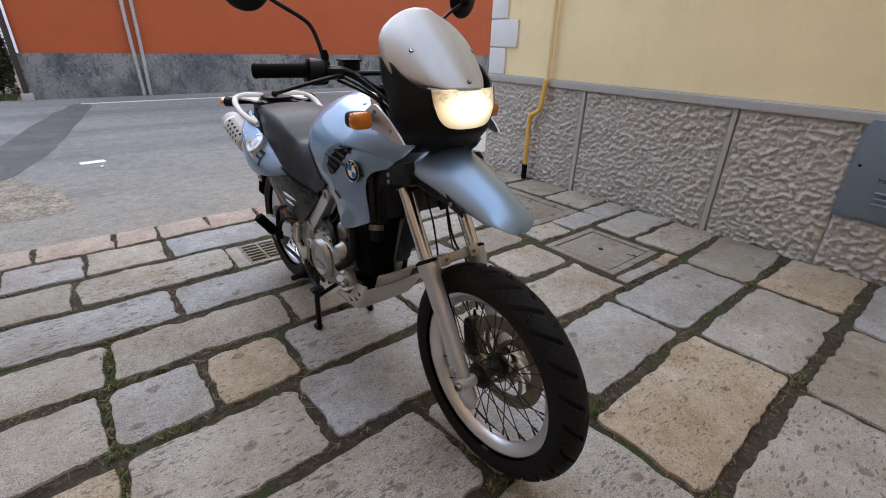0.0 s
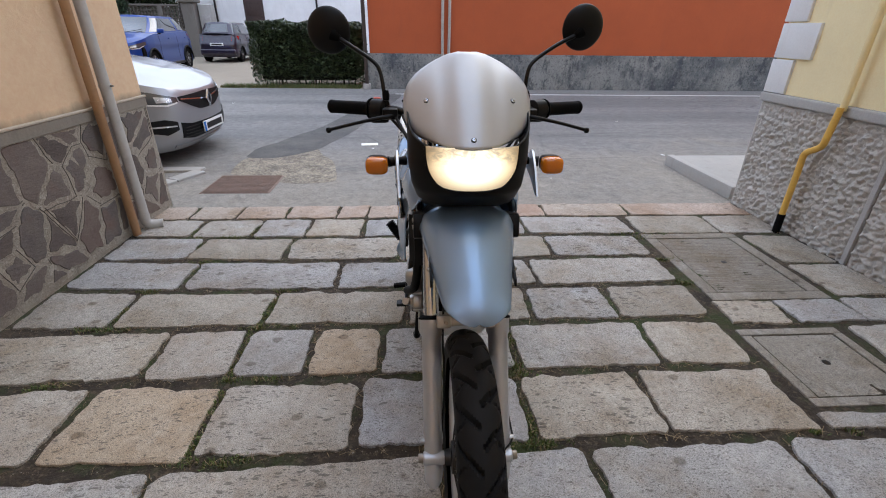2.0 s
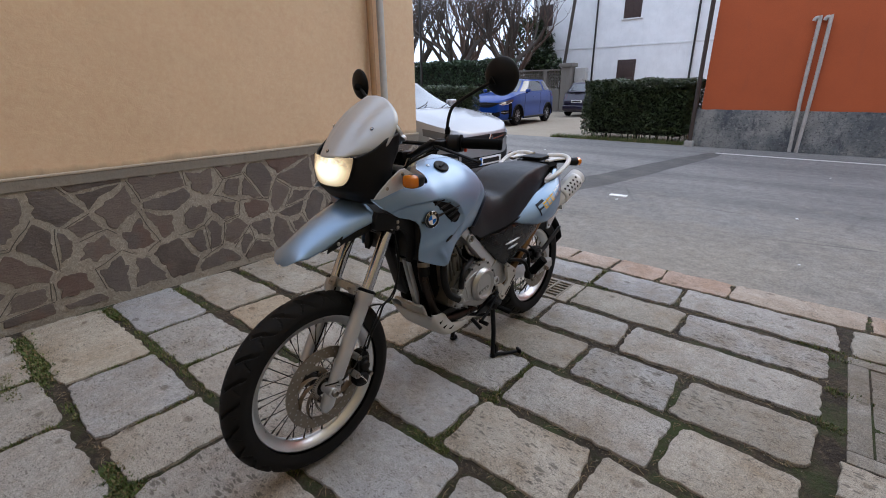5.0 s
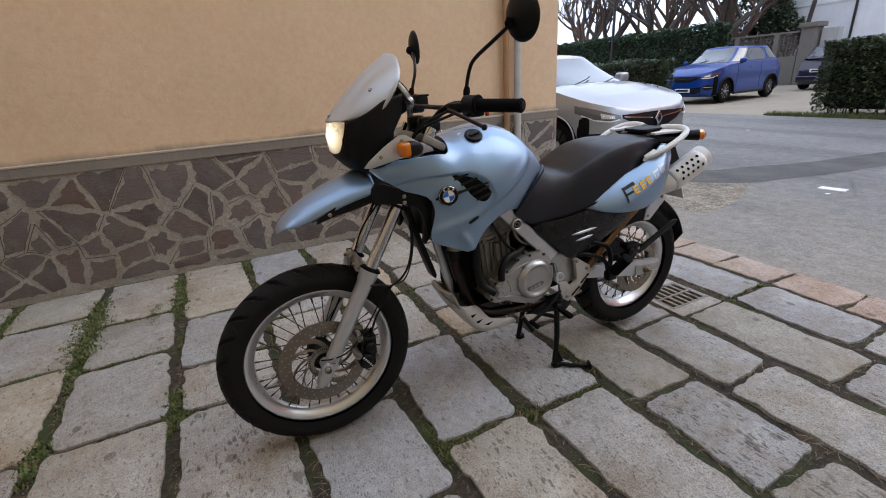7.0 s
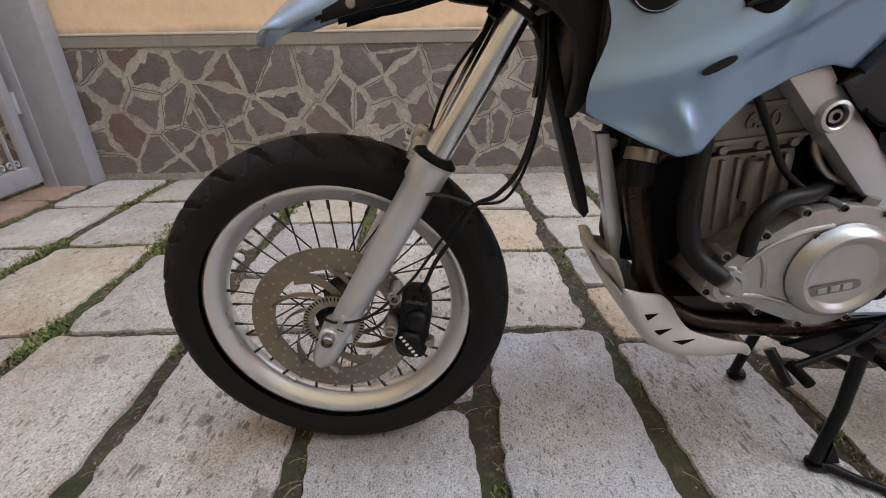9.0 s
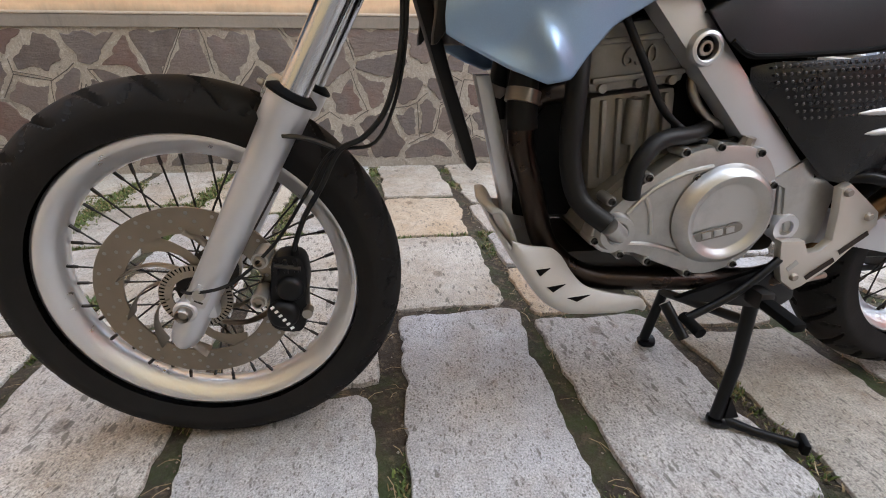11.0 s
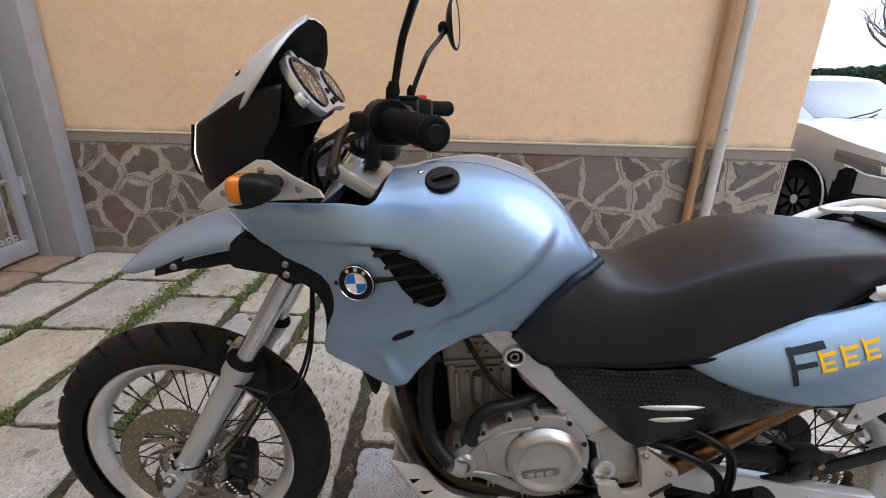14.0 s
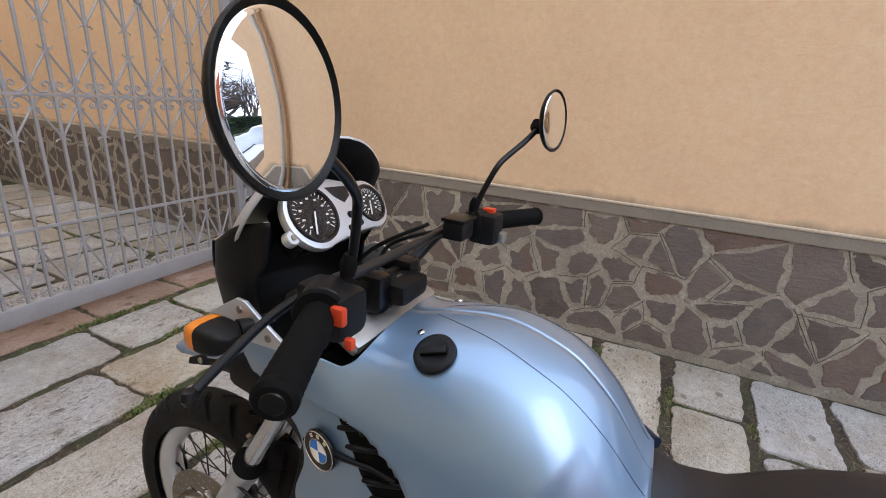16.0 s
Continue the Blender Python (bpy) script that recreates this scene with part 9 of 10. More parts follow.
def wheel_car(parent, x, y, r, side, name="wheel"):
    m = axis_x(x, y, r, side)
    w = part(name, lathe([(r * 0.60, -0.09), (r * 0.93, -0.095), (r, -0.06), (r, 0.06), (r * 0.93, 0.095), (r * 0.66, 0.10), (r * 0.62, 0.08)], 36, m=m), M_RUBBER, parent, "black tyre on an alloy wheel")
    bm = lathe([(r * 0.64, 0.085), (r * 0.66, 0.095), (r * 0.60, 0.075), (r * 0.56, 0.02), (0.0, 0.02)], 30, m=m)
    part("dish", bm, M_DARK_STEEL, w)
    for k in range(9):
        mm = m @ Matrix.Rotation(2 * math.pi * k / 9, 4, "Z")
        part("spoke", boxed((0.04, -0.022, 0.055), (r * 0.64, 0.022, 0.085), 0.006, m=mm), M_ALU_PAINT, w)
    part("cap", lathe([(0.0, 0.09), (0.045, 0.088), (0.05, 0.06)], 14, m=m), M_ALU_PAINT, w)


M_CAR_GLASS = Mat("car_glass", (0.03, 0.036, 0.04), 0.03, 0.0, Coat_Weight=1.0, Coat_IOR=1.6, Specular_IOR_Level=0.9).mat
M_HEADLIGHT = Mat("headlight_glass", (0.10, 0.10, 0.105), 0.10, 0.2, Coat_Weight=1.0).mat
M_LIGHT_SILVER = metal("headlight_reflector", (0.75, 0.76, 0.78), 0.2, 0.6, 0.0, 0.0)


def car(name, at, rz, paint, label, length, width, height, bonnet, glass, roof, clearance, wheels, wr, trim, tall=False):
    """A parked car, nose along its local -y: a body lofted round its plan, a glazed cabin, lamps, grille and wheels."""
    t = thing(name, at, label, "car", "parked cars", rz)
    L, hw, b = length, width / 2, bonnet
    plan = smooth_line([(0.0, 0.0, 0), (0.34, 0.012, 0), (0.58, 0.055, 0), (0.76, 0.14, 0), (0.89, 0.29, 0), (0.965, 0.52, 0), (1.0, 0.95, 0)], 5)
    side_y = [0.95 + (L - 1.75) * k / 44 for k in range(1, 45)]
    plan += [Vector((1.0, y, 0)) for y in side_y]
    plan += smooth_line([(1.0, L - 0.80, 0), (0.985, L - 0.45, 0), (0.93, L - 0.15, 0), (0.80, L - 0.04, 0), (0.45, L - 0.005, 0), (0.0, L, 0)], 5)[1:]
    crest = [(0.0, b - 0.255), (0.08, b - 0.205), (0.25, b - 0.145), (0.60, b - 0.065), (glass[0], b), (L * 0.6, b + 0.04), (L - 0.1, b + 0.07), (L, b + 0.03)]
    push = [(clearance, 0.11), (clearance + 0.08, 0.03), (clearance + 0.20, 0.0), (b - 0.42, 0.0), (b - 0.30, 0.020), (b - 0.22, 0.055), (b, 0.16)]
    flank = [(clearance, 0.935), (clearance + 0.10, 0.985), (b - 0.42, 0.978), (b - 0.26, 1.0), (b - 0.10, 0.985), (b + 0.08, 0.945)]

    def skin(q, z, out=0.0):
        """The body's surface beside the plan point q at the height z."""
        x, y = q[0], q[1]
        f, r = max(0.0, 1 - y / 0.75), max(0.0, 1 - (L - y) / 0.7)
        y2 = y + f * soft_table(push, z) - r * 0.8 * soft_table(push, z)
        k = soft_table(flank, z)
        return Vector((x * hw * k + out * min(1.0, x * 1.2), y2 - out * f + out * r, z))

    def plan_at(xf):
        for p, q in zip(plan, plan[1:]):
            if p.x <= xf <= q.x and q.y < 1.0:
                u = (xf - p.x) / max(1e-6, q.x - p.x)
                return (xf, p.y + (q.y - p.y) * u)
        return (1.0, 0.95)

    def sill(y):
        low = clearance
        for wy in wheels:
            d = abs(y - wy)
            if d < wr + 0.05:
                low = max(low, wr + math.sqrt((wr + 0.05) ** 2 - d * d))
        return low

    rows = []
    for p in plan:
        lo, hi = sill(p.y), soft_table(crest, p.y)
        row = [skin(p, lo + (hi - lo) * k / 15) for k in range(16)]
        edge = row[-1]
        for k in range(1, 9):
            u = 1 - k / 8
            crease = 0.010 * math.exp(-((u - 0.62) / 0.10) ** 2)
            row.append(Vector((edge.x * u, edge.y, edge.z + 0.055 * (1 - u * u) * min(1.0, p.y / 0.3, (L - p.y) / 0.2 + 0.05) + crease * min(1.0, p.y * 3))))
        rows.append(row)
    bm = grid_mesh([[Vector((-p.x, p.y, p.z)) for p in r] for r in rows])
    grid_mesh(rows, bm)
    bmesh.ops.remove_doubles(bm, verts=bm.verts, dist=1e-4)
    bmesh.ops.recalc_face_normals(bm, faces=bm.faces)
    part("body", bm, paint, t, smooth=40)
    part("underbody", boxed((-hw + 0.06, 0.30, clearance + 0.02), (hw - 0.06, L - 0.25, b - 0.30), 0.04), M_RUBBER, t)

    def cabin(a, v, out=0.0):
        """The cabin's surface: a from 0 (front middle) to 1 (rear middle), v from belt to roof."""
        an = math.pi * a
        c, d = math.cos(an), math.sin(an)
        e = 0.42
        bx, rx = 0.90 * hw, 0.70 * hw
        by0, by1, ry0, ry1 = glass[0], glass[1], roof[0], roof[1]
        bend = v + 0.10 * math.sin(math.pi * v)
        X = bx + (rx - bx) * v ** 1.15
        y0, y1 = by0 + (ry0 - by0) * bend, by1 + (ry1 - by1) * v
        y = (y0 + y1) / 2 - (y1 - y0) / 2 * math.copysign(abs(c) ** e, c)
        x = X * abs(d) ** e
        z0 = soft_table(crest, max(glass[0], min(L - 0.1, y))) - 0.01 + 0.045 * (1 - (x / hw) ** 2)
        return Vector((x + out * abs(d), y - out * c, z0 + (height - 0.035 - z0) * v))

    rows = []
    for i in range(61):
        a = i / 60
        row = [cabin(a, k / 10) for k in range(11)]
        edge = row[-1]
        for k in range(1, 6):
            u = 1 - k / 5
            row.append(Vector((edge.x * u, edge.y + ((roof[0] + roof[1]) / 2 - edge.y) * 0.06 * (1 - u), edge.z + 0.035 * (1 - u ** 2.5))))
        rows.append(row)
    bm = grid_mesh([[Vector((-p.x, p.y, p.z)) for p in r] for r in rows])
    grid_mesh(rows, bm)
    bmesh.ops.remove_doubles(bm, verts=bm.verts, dist=1e-4)
    bmesh.ops.recalc_face_normals(bm, faces=bm.faces)
    part("cabin", bm, paint, t, smooth=40)

    def pane(nm, a0, a1, v0, v1, sides, lab):
        for side in sides:
            rows = [[(lambda p: Vector((side * p.x, p.y, p.z)))(cabin(a0 + (a1 - a0) * i / 12, v0 + (v1 - v0) * k / 6, 0.006)) for k in range(7)] for i in range(13)]
            if len(sides) == 1:
                rows = [[Vector((-p.x, p.y, p.z)) for p in r] for r in rows[:0:-1]] + rows
            part(nm, orient(grid_mesh(rows), (0, L / 2, 0.8)), M_CAR_GLASS, t, lab, smooth=True)

    pane("windscreen", 0.0, 0.175, 0.06, 0.94, (1,), "sky-reflecting windscreen")
    pane("side_window", 0.235, 0.515, 0.10, 0.88, (1, -1), "dark side window")
    pane("side_window", 0.535, 0.76, 0.12, 0.86, (1, -1), "dark side window")
    pane("rear_window", 0.86, 1.0, 0.12, 0.90, (1,), "dark rear window")

    def front(nm, x0, x1, lo, hi, mat, out, parent, lab="", depth=0.02, steps=14):
        """A panel let into the nose between two curves of height over the half width."""
        a, c = [], []
        for i in range(steps + 1):
            xf = x0 + (x1 - x0) * i / steps
            q, sg = plan_at(abs(xf)), (1 if xf >= 0 else -1)
            ra, rc = [], []
            for k in range(5):
                z = lerp_table(lo, abs(xf)) + (lerp_table(hi, abs(xf)) - lerp_table(lo, abs(xf))) * k / 4
                p = skin(q, z, out)
                ra.append(Vector((sg * p.x, p.y, p.z)))
                rc.append(Vector((sg * p.x * 0.985, p.y + depth, p.z)))
            a.append(ra), c.append(rc)
        bm = bmesh.new()
        rings = [r1 + r2[::-1] for r1, r2 in zip(a, c)]
        grid_mesh(rings, bm, True)
        bmesh.ops.holes_fill(bm, edges=[e for e in bm.edges if e.is_boundary])
        bmesh.ops.recalc_face_normals(bm, faces=bm.faces)
        return part(nm, bm, mat, parent, lab, smooth=40)

    g = front("grille", -0.56, 0.56, [(0, b - 0.46), (0.22, b - 0.455), (0.40, b - 0.40), (0.56, b - 0.335)], [(0, b - 0.285), (0.56, b - 0.295)], M_BLACK, 0.006, t, "black grille under the bonnet edge")
    front("grille_bar", -0.54, 0.54, [(0, b - 0.372), (0.56, b - 0.322)], [(0, b - 0.358), (0.56, b - 0.310)], M_CHROME if trim else M_DARK_STEEL, 0.011, g)
    em = Matrix(((1, 0, 0, 0), (0, 0, -1, -0.020), (0, 1, 0, b - 0.365), (0, 0, 0, 1)))
    if trim:
        rim = prism([(0, -0.088), (0.062, 0), (0, 0.088), (-0.062, 0)], 0.020, m=em, bevel=0.004)
        e = part("grille_emblem", rim, M_CHROME, g, "plain chrome emblem")
        part("emblem_core", prism([(0, -0.044), (0.028, 0), (0, 0.044), (-0.028, 0)], 0.003, m=em @ Matrix.Translation((0, 0, 0.020))), M_BLACK, e)
    for sg in (1, -1):
        h = front("headlight", sg * 0.585, sg * 0.955, [(0.585, b - 0.345), (0.72, b - 0.365), (0.86, b - 0.345), (0.955, b - 0.265)], [(0.585, b - 0.298), (0.72, b - 0.262), (0.86, b - 0.215), (0.955, b - 0.178)], M_HEADLIGHT, 0.006, t, "clear headlight with a dark inside")
        front("reflector", sg * 0.66, sg * 0.80, [(0.66, b - 0.335), (0.80, b - 0.330)], [(0.66, b - 0.300), (0.80, b - 0.268)], M_LIGHT_SILVER, 0.010, h, steps=6)
        front("light_strip", sg * 0.60, sg * 0.93, [(0.60, b - 0.352), (0.72, b - 0.372), (0.86, b - 0.352), (0.93, b - 0.300)], [(0.60, b - 0.340), (0.72, b - 0.358), (0.86, b - 0.338), (0.93, b - 0.282)], M_WHITE, 0.010, h)
        f = front("fog_recess", sg * 0.66, sg * 0.90, [(0.66, clearance + 0.22), (0.78, clearance + 0.18), (0.90, clearance + 0.22)], [(0.66, clearance + 0.30), (0.78, clearance + 0.335), (0.90, clearance + 0.325)], M_BLACK, 0.006, t, "black fog lamp recess")
        front("fog_trim", sg * 0.68, sg * 0.88, [(0.68, clearance + 0.255), (0.88, clearance + 0.262)], [(0.68, clearance + 0.268), (0.88, clearance + 0.278)], M_LIGHT_SILVER, 0.012, f)
    li = front("lower_intake", -0.62, 0.62, [(0, clearance + 0.10), (0.45, clearance + 0.10), (0.62, clearance + 0.13)], [(0, clearance + 0.25), (0.45, clearance + 0.255), (0.62, clearance + 0.285)], M_BLACK, 0.006, t, "black lower intake")
    for k in range(4):
        front("intake_bar", -0.58, 0.58, [(0, clearance + 0.125 + 0.032 * k)], [(0, clearance + 0.134 + 0.032 * k)], M_DARK_STEEL, 0.010, li)
    front("bumper_lip", -0.70, 0.70, [(0, clearance + 0.03)], [(0, clearance + 0.065)], paint, 0.014, t)
    pl = part("number_plate", boxed((-0.26, -0.034, clearance + 0.135), (0.26, -0.020, clearance + 0.245), 0.004), M_WHITE, t, "white plate with a dark bar")
    part("plate_bar", boxed((-0.19, -0.0355, clearance + 0.160), (0.21, -0.0342, clearance + 0.220), 0.0), M_DARK_STEEL, pl)
    part("plate_band", boxed((-0.258, -0.0355, clearance + 0.138), (-0.215, -0.0342, clearance + 0.242), 0.0), M_BADGE_BLUE, pl)

    for side in (1, -1):
        seam = [glass[0] + 0.32, (glass[0] + glass[1]) / 2 + 0.12, glass[1] - 0.42]
        for y in seam:
            lo, hi = sill(y) + 0.06, soft_table(crest, y) - 0.01
            line = [skin((1.0, y), lo + (hi - lo) * k / 8, 0.0008) for k in range(9)]
            part("door_seam", tube([(side * p.x, p.y, p.z) for p in line], 0.004, 5), M_BLACK, t)
        for y in seam[:2]:
            p = skin((1.0, y + 0.72), b - 0.12, 0.0)
            part("door_handle", boxed((side * p.x - 0.012, p.y - 0.08, p.z - 0.014), (side * p.x + 0.020, p.y + 0.08, p.z + 0.014), 0.010), paint, t)
        p = skin((1.0, glass[0] + 0.45), b, 0.0)
        mi = part("wing_mirror", boxed((side * p.x - 0.03, p.y - 0.06, b + 0.03), (side * (p.x + 0.15), p.y + 0.07, b + 0.155), 0.045, 3), paint, t)
        part("mirror_foot", boxed((side * p.x - 0.03, p.y - 0.03, b + 0.0), (side * (p.x + 0.05), p.y + 0.03, b + 0.05), 0.01), M_BLACK, mi)
        cl = clearance
        line = [skin((1.0, y), cl + 0.05, 0.002) for y in [wheels[0] + wr + 0.09 + (wheels[1] - wheels[0] - 2 * wr - 0.18) * k / 8 for k in range(9)]]
        part("sill_trim", tube([(side * p.x, p.y, p.z) for p in line], 0.045 if tall else 0.022, 8, flat=0.9), M_BLACK, t, "black plastic sill trim")
        zt = b + 0.02
        tl = [skin((x, y), z, 0.010) for x, y, z in ((0.72, L - 0.03, zt - 0.20), (0.72, L - 0.03, zt - 0.02), (0.95, L - 0.22, zt + 0.0), (0.985, L - 0.42, zt - 0.02), (0.97, L - 0.32, zt - 0.16))]
        bm = bmesh.new()
        va = [bm.verts.new((side * p.x, p.y, p.z)) for p in tl]
        vb = [bm.verts.new((side * p.x * 0.92, p.y - 0.05, p.z)) for p in tl]
        bm.faces.new(va), bm.faces.new(vb[::-1])
        for k in range(5):
            bm.faces.new((va[k], vb[k], vb[(k + 1) % 5], va[(k + 1) % 5]))
        bmesh.ops.recalc_face_normals(bm, faces=bm.faces)
        part("tail_light", bm, M_RED_LENS, t, "red tail light")
        for wy in wheels:
            wheel_car(t, side * (hw - 0.13), wy, wr, side)
            ys = [wy + (wr + 0.052) * math.cos(radians(a)) for a in range(-6, 187, 8)]
            zs = [wr + (wr + 0.052) * math.sin(radians(a)) for a in range(-6, 187, 8)]
            line = [skin((1.0, y), max(z, clearance), 0.002) for y, z in zip(ys, zs)]
            part("wheel_arch", tube([(side * p.x, y, p.z) for p, y in zip(line, ys)], 0.024 if tall else 0.009, 6), M_BLACK if tall else paint, t)
            lin = lathe([(wr + 0.05, -0.10), (wr + 0.05, 0.10), (wr + 0.04, 0.10), (wr + 0.04, -0.10)], 28, m=axis_x(side * (hw - 0.16), wy, wr, side), closed=True, arc=math.pi * 1.1, start=-0.15)
            part("arch_liner", lin, M_RUBBER, t)
    zr = clearance + 0.42
    pl = part("rear_plate", boxed((-0.26, L - 0.006, zr), (0.26, L + 0.020, zr + 0.11), 0.004), M_WHITE, t, "white rear plate with a dark bar")
    part("plate_bar", boxed((-0.20, L + 0.0202, zr + 0.025), (0.20, L + 0.0216, zr + 0.085), 0.0), M_DARK_STEEL, pl)
    part("rear_bumper", boxed((-hw * 0.86, L - 0.14, clearance + 0.08), (hw * 0.86, L + 0.025, clearance + 0.30), 0.05, 3), M_BLACK if tall else paint, t)
    part("aerial", tube([(0, roof[1] - 0.25, height - 0.01), (0, roof[1] + 0.02, height + 0.14)], [0.006, 0.003], 6), M_BLACK, t)
    for sx in (0.10, -0.42):
        part("wiper", tube([(sx, glass[0] - 0.02, b + 0.052), (sx + 0.30, glass[0] + 0.10, b + 0.105), (sx + 0.42, glass[0] + 0.17, b + 0.135)], 0.007, 5), M_BLACK, t)
    return t


car("silver_car", (-1.31, 5.61, 0), 90, car_paint("silver_white_paint", (0.36, 0.365, 0.38), 0.15, 0.6, 0.42, 0.06), "silver-white hatchback parked by the tan house", 4.0, 1.78, 1.43, 0.98, (1.00, 3.92), (1.80, 3.30), 0.15, (0.80, 3.38), 0.31, True)
car("blue_car", (-7.35, 14.0, 0), 4, car_paint("bright_blue_paint", (0.003, 0.042, 0.24), 0.1, 0.1, 0.35, 0.0, 0.6, 0.3), "bright blue compact off-roader parked on the gravel", 4.1, 1.76, 1.62, 1.10, (1.02, 4.02), (1.72, 3.55), 0.22, (0.85, 3.37), 0.34, False, True)
car("dark_car", (-6.95, 24.1, 0), 180, car_paint("dark_plum_paint", (0.022, 0.016, 0.035), 0.2, 0.3), "dark plum small car seen from behind", 3.55, 1.60, 1.50, 0.98, (0.80, 3.50), (1.40, 3.15), 0.2, (0.62, 2.92), 0.29, False)

# white house behind the hedge
house = thing("white_house", (-7.5, 28.0, 0), "long white rendered house with brown shutters", "house")
part("wall", boxed((-6.3, 0, -0.05), (9.0, 8, 7.2)), M_WHITE_WALL, house)
part("roof", prism([(-0.35, 7.15), (8.35, 7.15), (4.0, 8.9)], 16.4, m=axis_x(-7.0, 0, 0), bevel=0.02), plaster("brown_roof_tiles", (0.16, 0.08, 0.055), (0.07, 0.05, 0.04), 0.5, 0.8), house, "brown tiled roof")
part("string_course", boxed((-6.3, -0.03, 3.42), (9.0, 0.0, 3.50), 0.01), M_QUOIN, house)
M_SHUTTER = plastic("brown_shutter", (0.06, 0.04, 0.035), 0.6, 0.05)
for x in (-5.32, -0.01):
    for z0, z1 in ((4.85, 6.05),):
        w = part("window", boxed((x - 0.52, -0.035, z0), (x + 0.42, 0.02, z1), 0.008), M_SHUTTER, house, "window with closed brown shutters")
        part("sill", boxed((x - 0.62, -0.10, z0 - 0.07), (x + 0.52, 0.0, z0), 0.01), M_QUOIN, w)
        for k in range(2):
            part("shutter", boxed((x - 0.50 + 0.46 * k, -0.06, z0 + 0.02), (x - 0.06 + 0.46 * k, -0.036, z1 - 0.02), 0.004), M_SHUTTER, w)
dr = part("house_door", boxed((-0.57, -0.05, -0.02), (0.45, 0.02, 2.73), 0.01), M_SHUTTER, house, "tall brown house door")
for k in range(3):
    part("door_panel", boxed((-0.47, -0.065, 0.15 + 0.86 * k), (0.35, -0.048, 0.90 + 0.86 * k), 0.01), M_SHUTTER, dr)
for x in (-2.05, 3.3):
    part("rain_pipe", tube([(x, -0.07, 0), (x, -0.07, 7.1)], 0.05, 10), M_DARK_STEEL, house)

# pierced concrete fence with piers
fence = thing("concrete_fence", (-11.75, 24.6, 0.17), "pierced grey concrete fence with a solid base", "fence")
M_FENCE = plaster("weathered_concrete", (0.20, 0.18, 0.155), (0.1, 0.09, 0.08), 0.6, 0.5)
part("base", boxed((-9.0, -0.1, -0.22), (1.9, 0.1, 1.02), 0.01), M_FENCE, fence)
part("coping", boxed((-9.0, -0.13, 1.98), (1.9, 0.13, 2.06), 0.01), M_FENCE, fence)
blk = None
for i in range(72):
    for j in range(6):
        x, z = -8.95 + 0.15 * i, 1.03 + 0.158 * j
        if blk is None:
            bm = bmesh.new()
            box(bm, (0, -0.05, 0), (0.15, 0.05, 0.028)), box(bm, (0, -0.05, 0), (0.028, 0.05, 0.158))
            tube([(0.014, 0, 0.014), (0.14, 0, 0.15)], 0.016, 4, bm)
            blk = part("lattice_block", bm, M_FENCE, fence)
            blk.location = (x, 0, z)
        elif i > 24 and len(fence.children) < 290:
            share(blk, "lattice_block", Matrix.Translation((x, 0, z)), fence)
for x in (-6.0, -3.4, -0.8, 1.0):
    part("pier", boxed((x - 0.11, -0.15, -0.22), (x + 0.09, 0.13, 2.0), 0.01), M_FENCE, fence)
pier = thing("gate_pier", (-9.5, 24.7, 0), "weathered concrete gate pier with a cap", "pier")
part("shaft", boxed((-0.28, -0.28, -0.05), (0.28, 0.28, 2.32), 0.02), M_FENCE, pier)
part("cap", boxed((-0.38, -0.38, 2.32), (0.38, 0.38, 2.52), 0.04), M_FENCE, pier)
pier2 = thing("letterbox_pier", (-8.85, 24.95, 0), "pale pier with letterboxes", "pier")
part("shaft", boxed((-0.3, -0.2, -0.05), (0.3, 0.2, 2.25), 0.02), M_KERB, pier2)
part("letterbox", boxed((-0.2, -0.24, 1.3), (0.2, -0.2, 1.8), 0.01), M_ZINC, pier2)


# bare winter trees
M_TWIG = plaster("reddish_twigs", (0.12, 0.075, 0.055), (0.05, 0.04, 0.035), 0.5, 0.9)


def bare_tree(at, height, seed, label, depth_most=5, bark=None):
    t = thing("tree", at, label, "tree")
    r = random.Random(seed)
    bm = bmesh.new()

    def limb(p, d, ln, rad, depth):
        pts = [p]
        q, dd = p.copy(), d.copy()
        for _ in range(4):
            dd = (dd + Vector((r.uniform(-0.25, 0.25), r.uniform(-0.25, 0.25), r.uniform(-0.05, 0.22)))).normalized()
            q = q + dd * ln / 4
            pts.append(q.copy())
        tube(pts, [rad * (1 - 0.14 * k) for k in range(5)], 6 if depth < 2 else 4, bm, cap=False)
        if depth < depth_most:
            for k in range(3 if depth < 4 else 2):
                w = (dd + Vector((r.uniform(-0.9, 0.9), r.uniform(-0.9, 0.9), r.uniform(-0.1, 0.7)))).normalized()
                limb(pts[2 + (k + depth) % 3], w, ln * r.uniform(0.6, 0.8), rad * 0.52, depth + 1)

    tube([(0, 0, -0.05), (0.05, 0, height * 0.12), (0.0, 0.05, height * 0.24)], [height * 0.035, height * 0.028, height * 0.026], 10, bm)
    for k in range(5):
        a = 2 * math.pi * k / 5
        limb(Vector((0.0, 0.05, height * 0.23)), Vector((math.cos(a) * 0.7, math.sin(a) * 0.7, 0.8)).normalized(), height * 0.26, height * 0.018, 1)
    part("bare_crown", bm, bark or M_BARK, t, "bare grey branches", smooth=50)


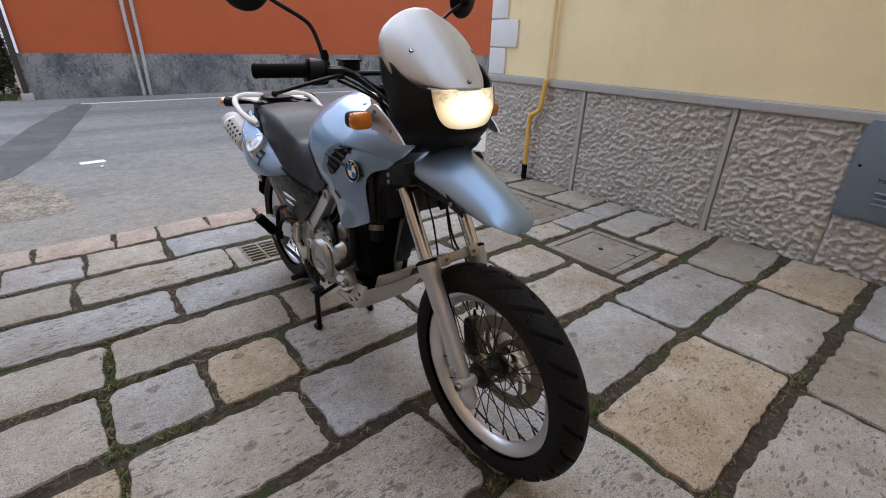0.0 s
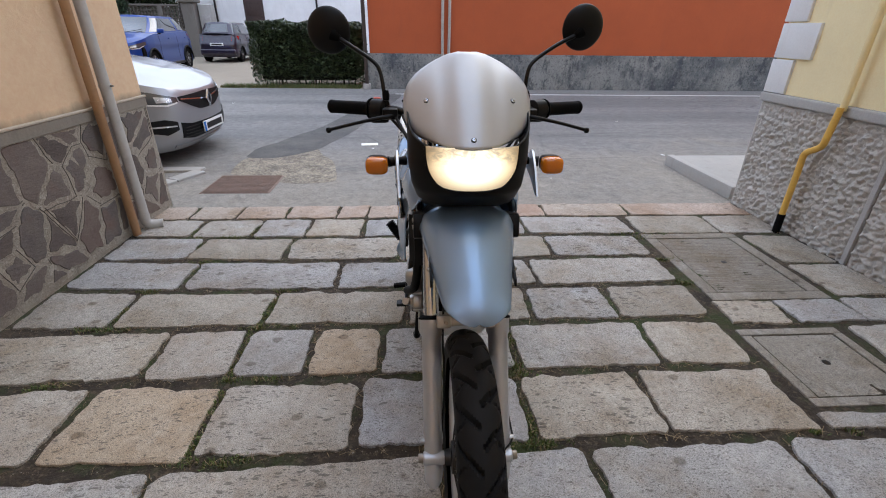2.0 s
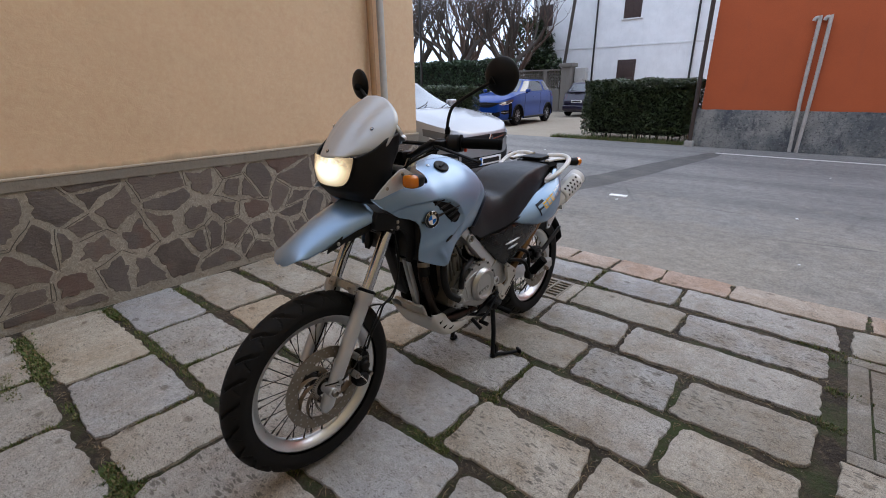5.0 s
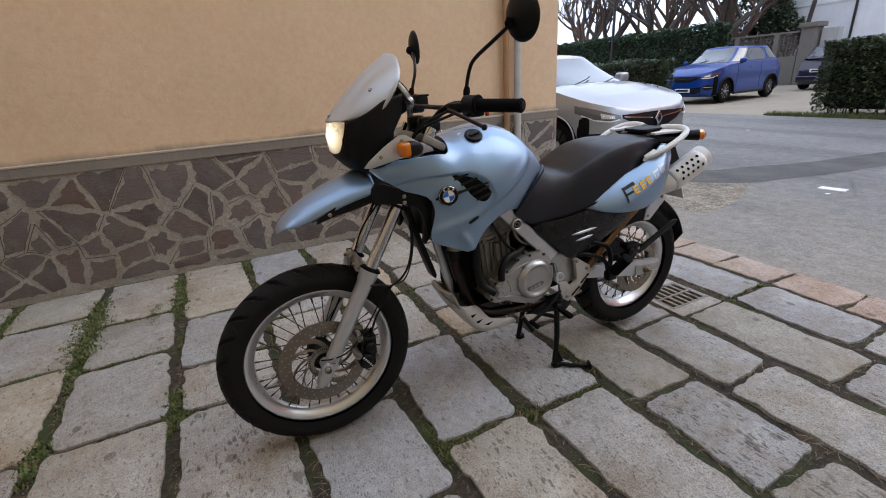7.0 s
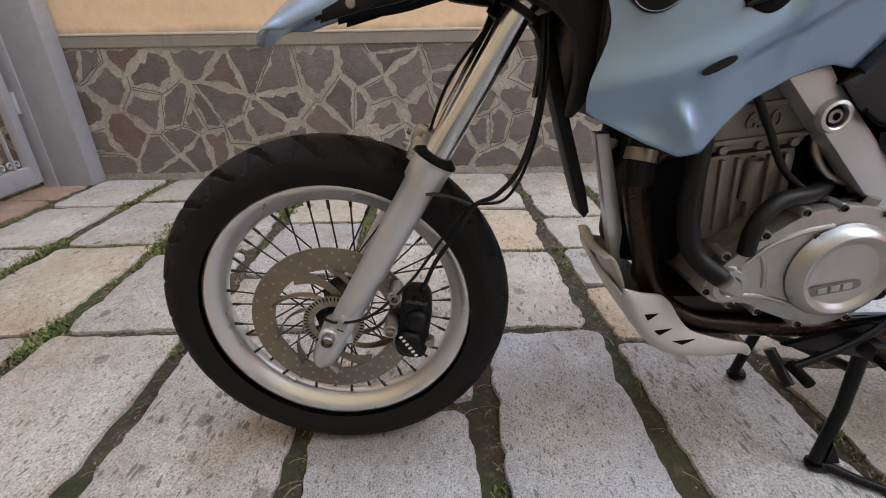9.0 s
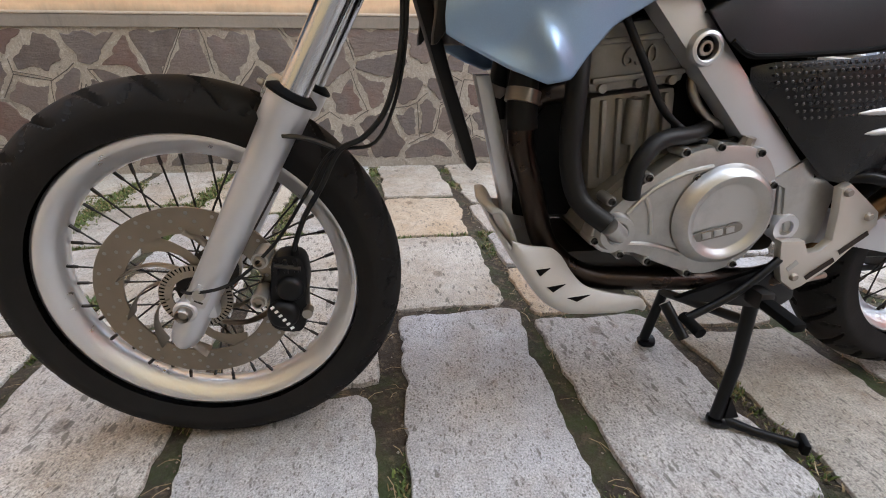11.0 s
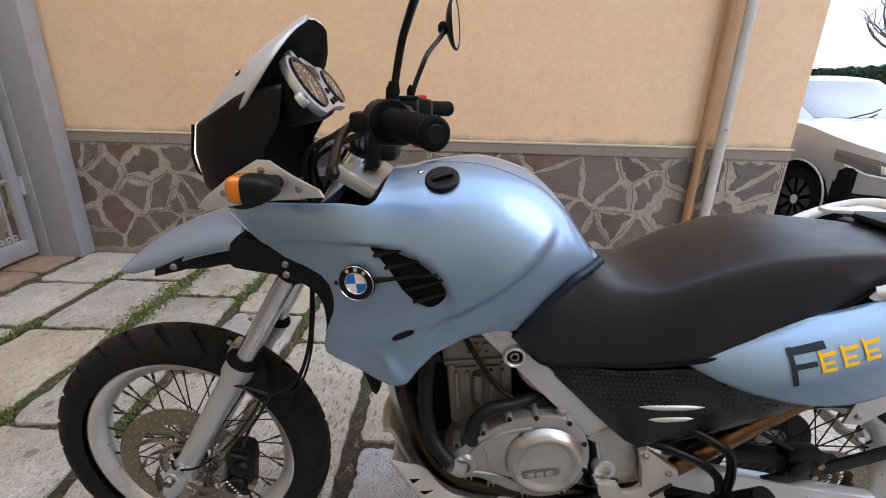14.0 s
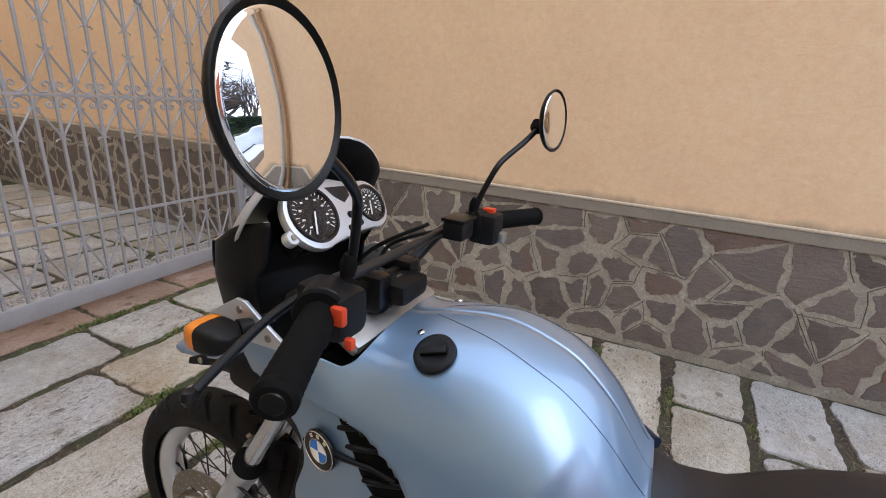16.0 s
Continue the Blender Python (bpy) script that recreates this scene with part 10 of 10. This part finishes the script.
bare_tree((-11.5, 21.5, 0), 9.0, 4, "bare spreading winter tree behind the fence")
bare_tree((-14.2, 20.5, 0), 8.5, 9, "bare winter tree with many twigs")
for k, (x, y, hh) in enumerate(((-16.6, 24.5, 9.5), (-21.5, 23.0, 9.0), (-13.0, 25.0, 8.5), (-24.5, 26.0, 10.0), (-19.5, 28.5, 10.0))):
    bare_tree((x, y, 0), hh, 40 + k, "tall bare winter tree with fine reddish twigs", 6, M_TWIG)
bare_tree((-18.5, 22.0, 0), 9.0, 14, "bare winter tree with reddish twigs behind the ivy")
leaves("evergreen", [((-15.4, 25.6, 1.2), (-11.8, 28.4, 5.4), 0.7), ((-13.4, 25.8, 0.8), (-11.0, 27.6, 3.4), 0.3)], 12000, 0.10, M_LEAF, "rounded dark evergreen tree behind the fence", 8, "tree", lumps=0.6, round_top=True)
pole = thing("utility_pole", (-10.9, 26.4, 0), "dark slanted utility pole with wires", "pole")
part("shaft", tube([(0, 0, -0.05), (1.0, 0, 9.0)], 0.09, 10), M_BARK, pole)
for z in (6.0, 7.4):
    part("wire", tube([(0.75, 0, z), (-6, 1, z - 0.7), (-14, 2, z - 0.5)], 0.012, 5), M_DARK_STEEL, pole)
    part("wire", tube([(0.75, 0, z), (6, 1, z - 0.2), (12, 2, z + 0.4)], 0.012, 5), M_DARK_STEEL, pole)
lamp = thing("lamp_post", (-12.9, 16.6, 0), "dark lamp post in front of the ivy", "lamp post")
part("shaft", tube([(0, 0, -0.05), (0, 0, 6.0)], 0.06, 10), M_DARK_STEEL, lamp)
r = random.Random(77)
far = bmesh.new()
for k in range(14):
    x = -70 + 9 * k
    box(far, (x, 60 + r.uniform(0, 12), -0.05), (x + r.uniform(6, 11), 75, r.uniform(4, 7)), 0.0)
tagged(link_mesh("backdrop", far, M_WHITE_WALL), label="pale distant houses in the haze", kind="structure")

# grass verge at the foot of the round hedge
vr = random.Random(5)
verts, faces = [], []
for _ in range(5200):
    x, y = vr.uniform(-3.7, -0.3), 11.98 + abs(vr.gauss(0, 0.22))
    h, a, w = vr.uniform(0.03, 0.10), vr.uniform(0, 6.28), vr.uniform(0.003, 0.007)
    dx, dy = math.cos(a), math.sin(a)
    i = len(verts)
    verts.extend([(x - dy * w, y + dx * w, -0.012), (x + dy * w, y - dx * w, -0.012), (x + dx * h * 0.5, y + dy * h * 0.5, h)])
    faces.append((i, i + 1, i + 2))
me = bpy.data.meshes.new("verge_grass")
me.from_pydata(verts, [], faces)
me.materials.append(M_GRASS)
tagged(new("verge_grass", me), label="rough grass verge at the foot of the hedge", category="grass", kind="stuff")
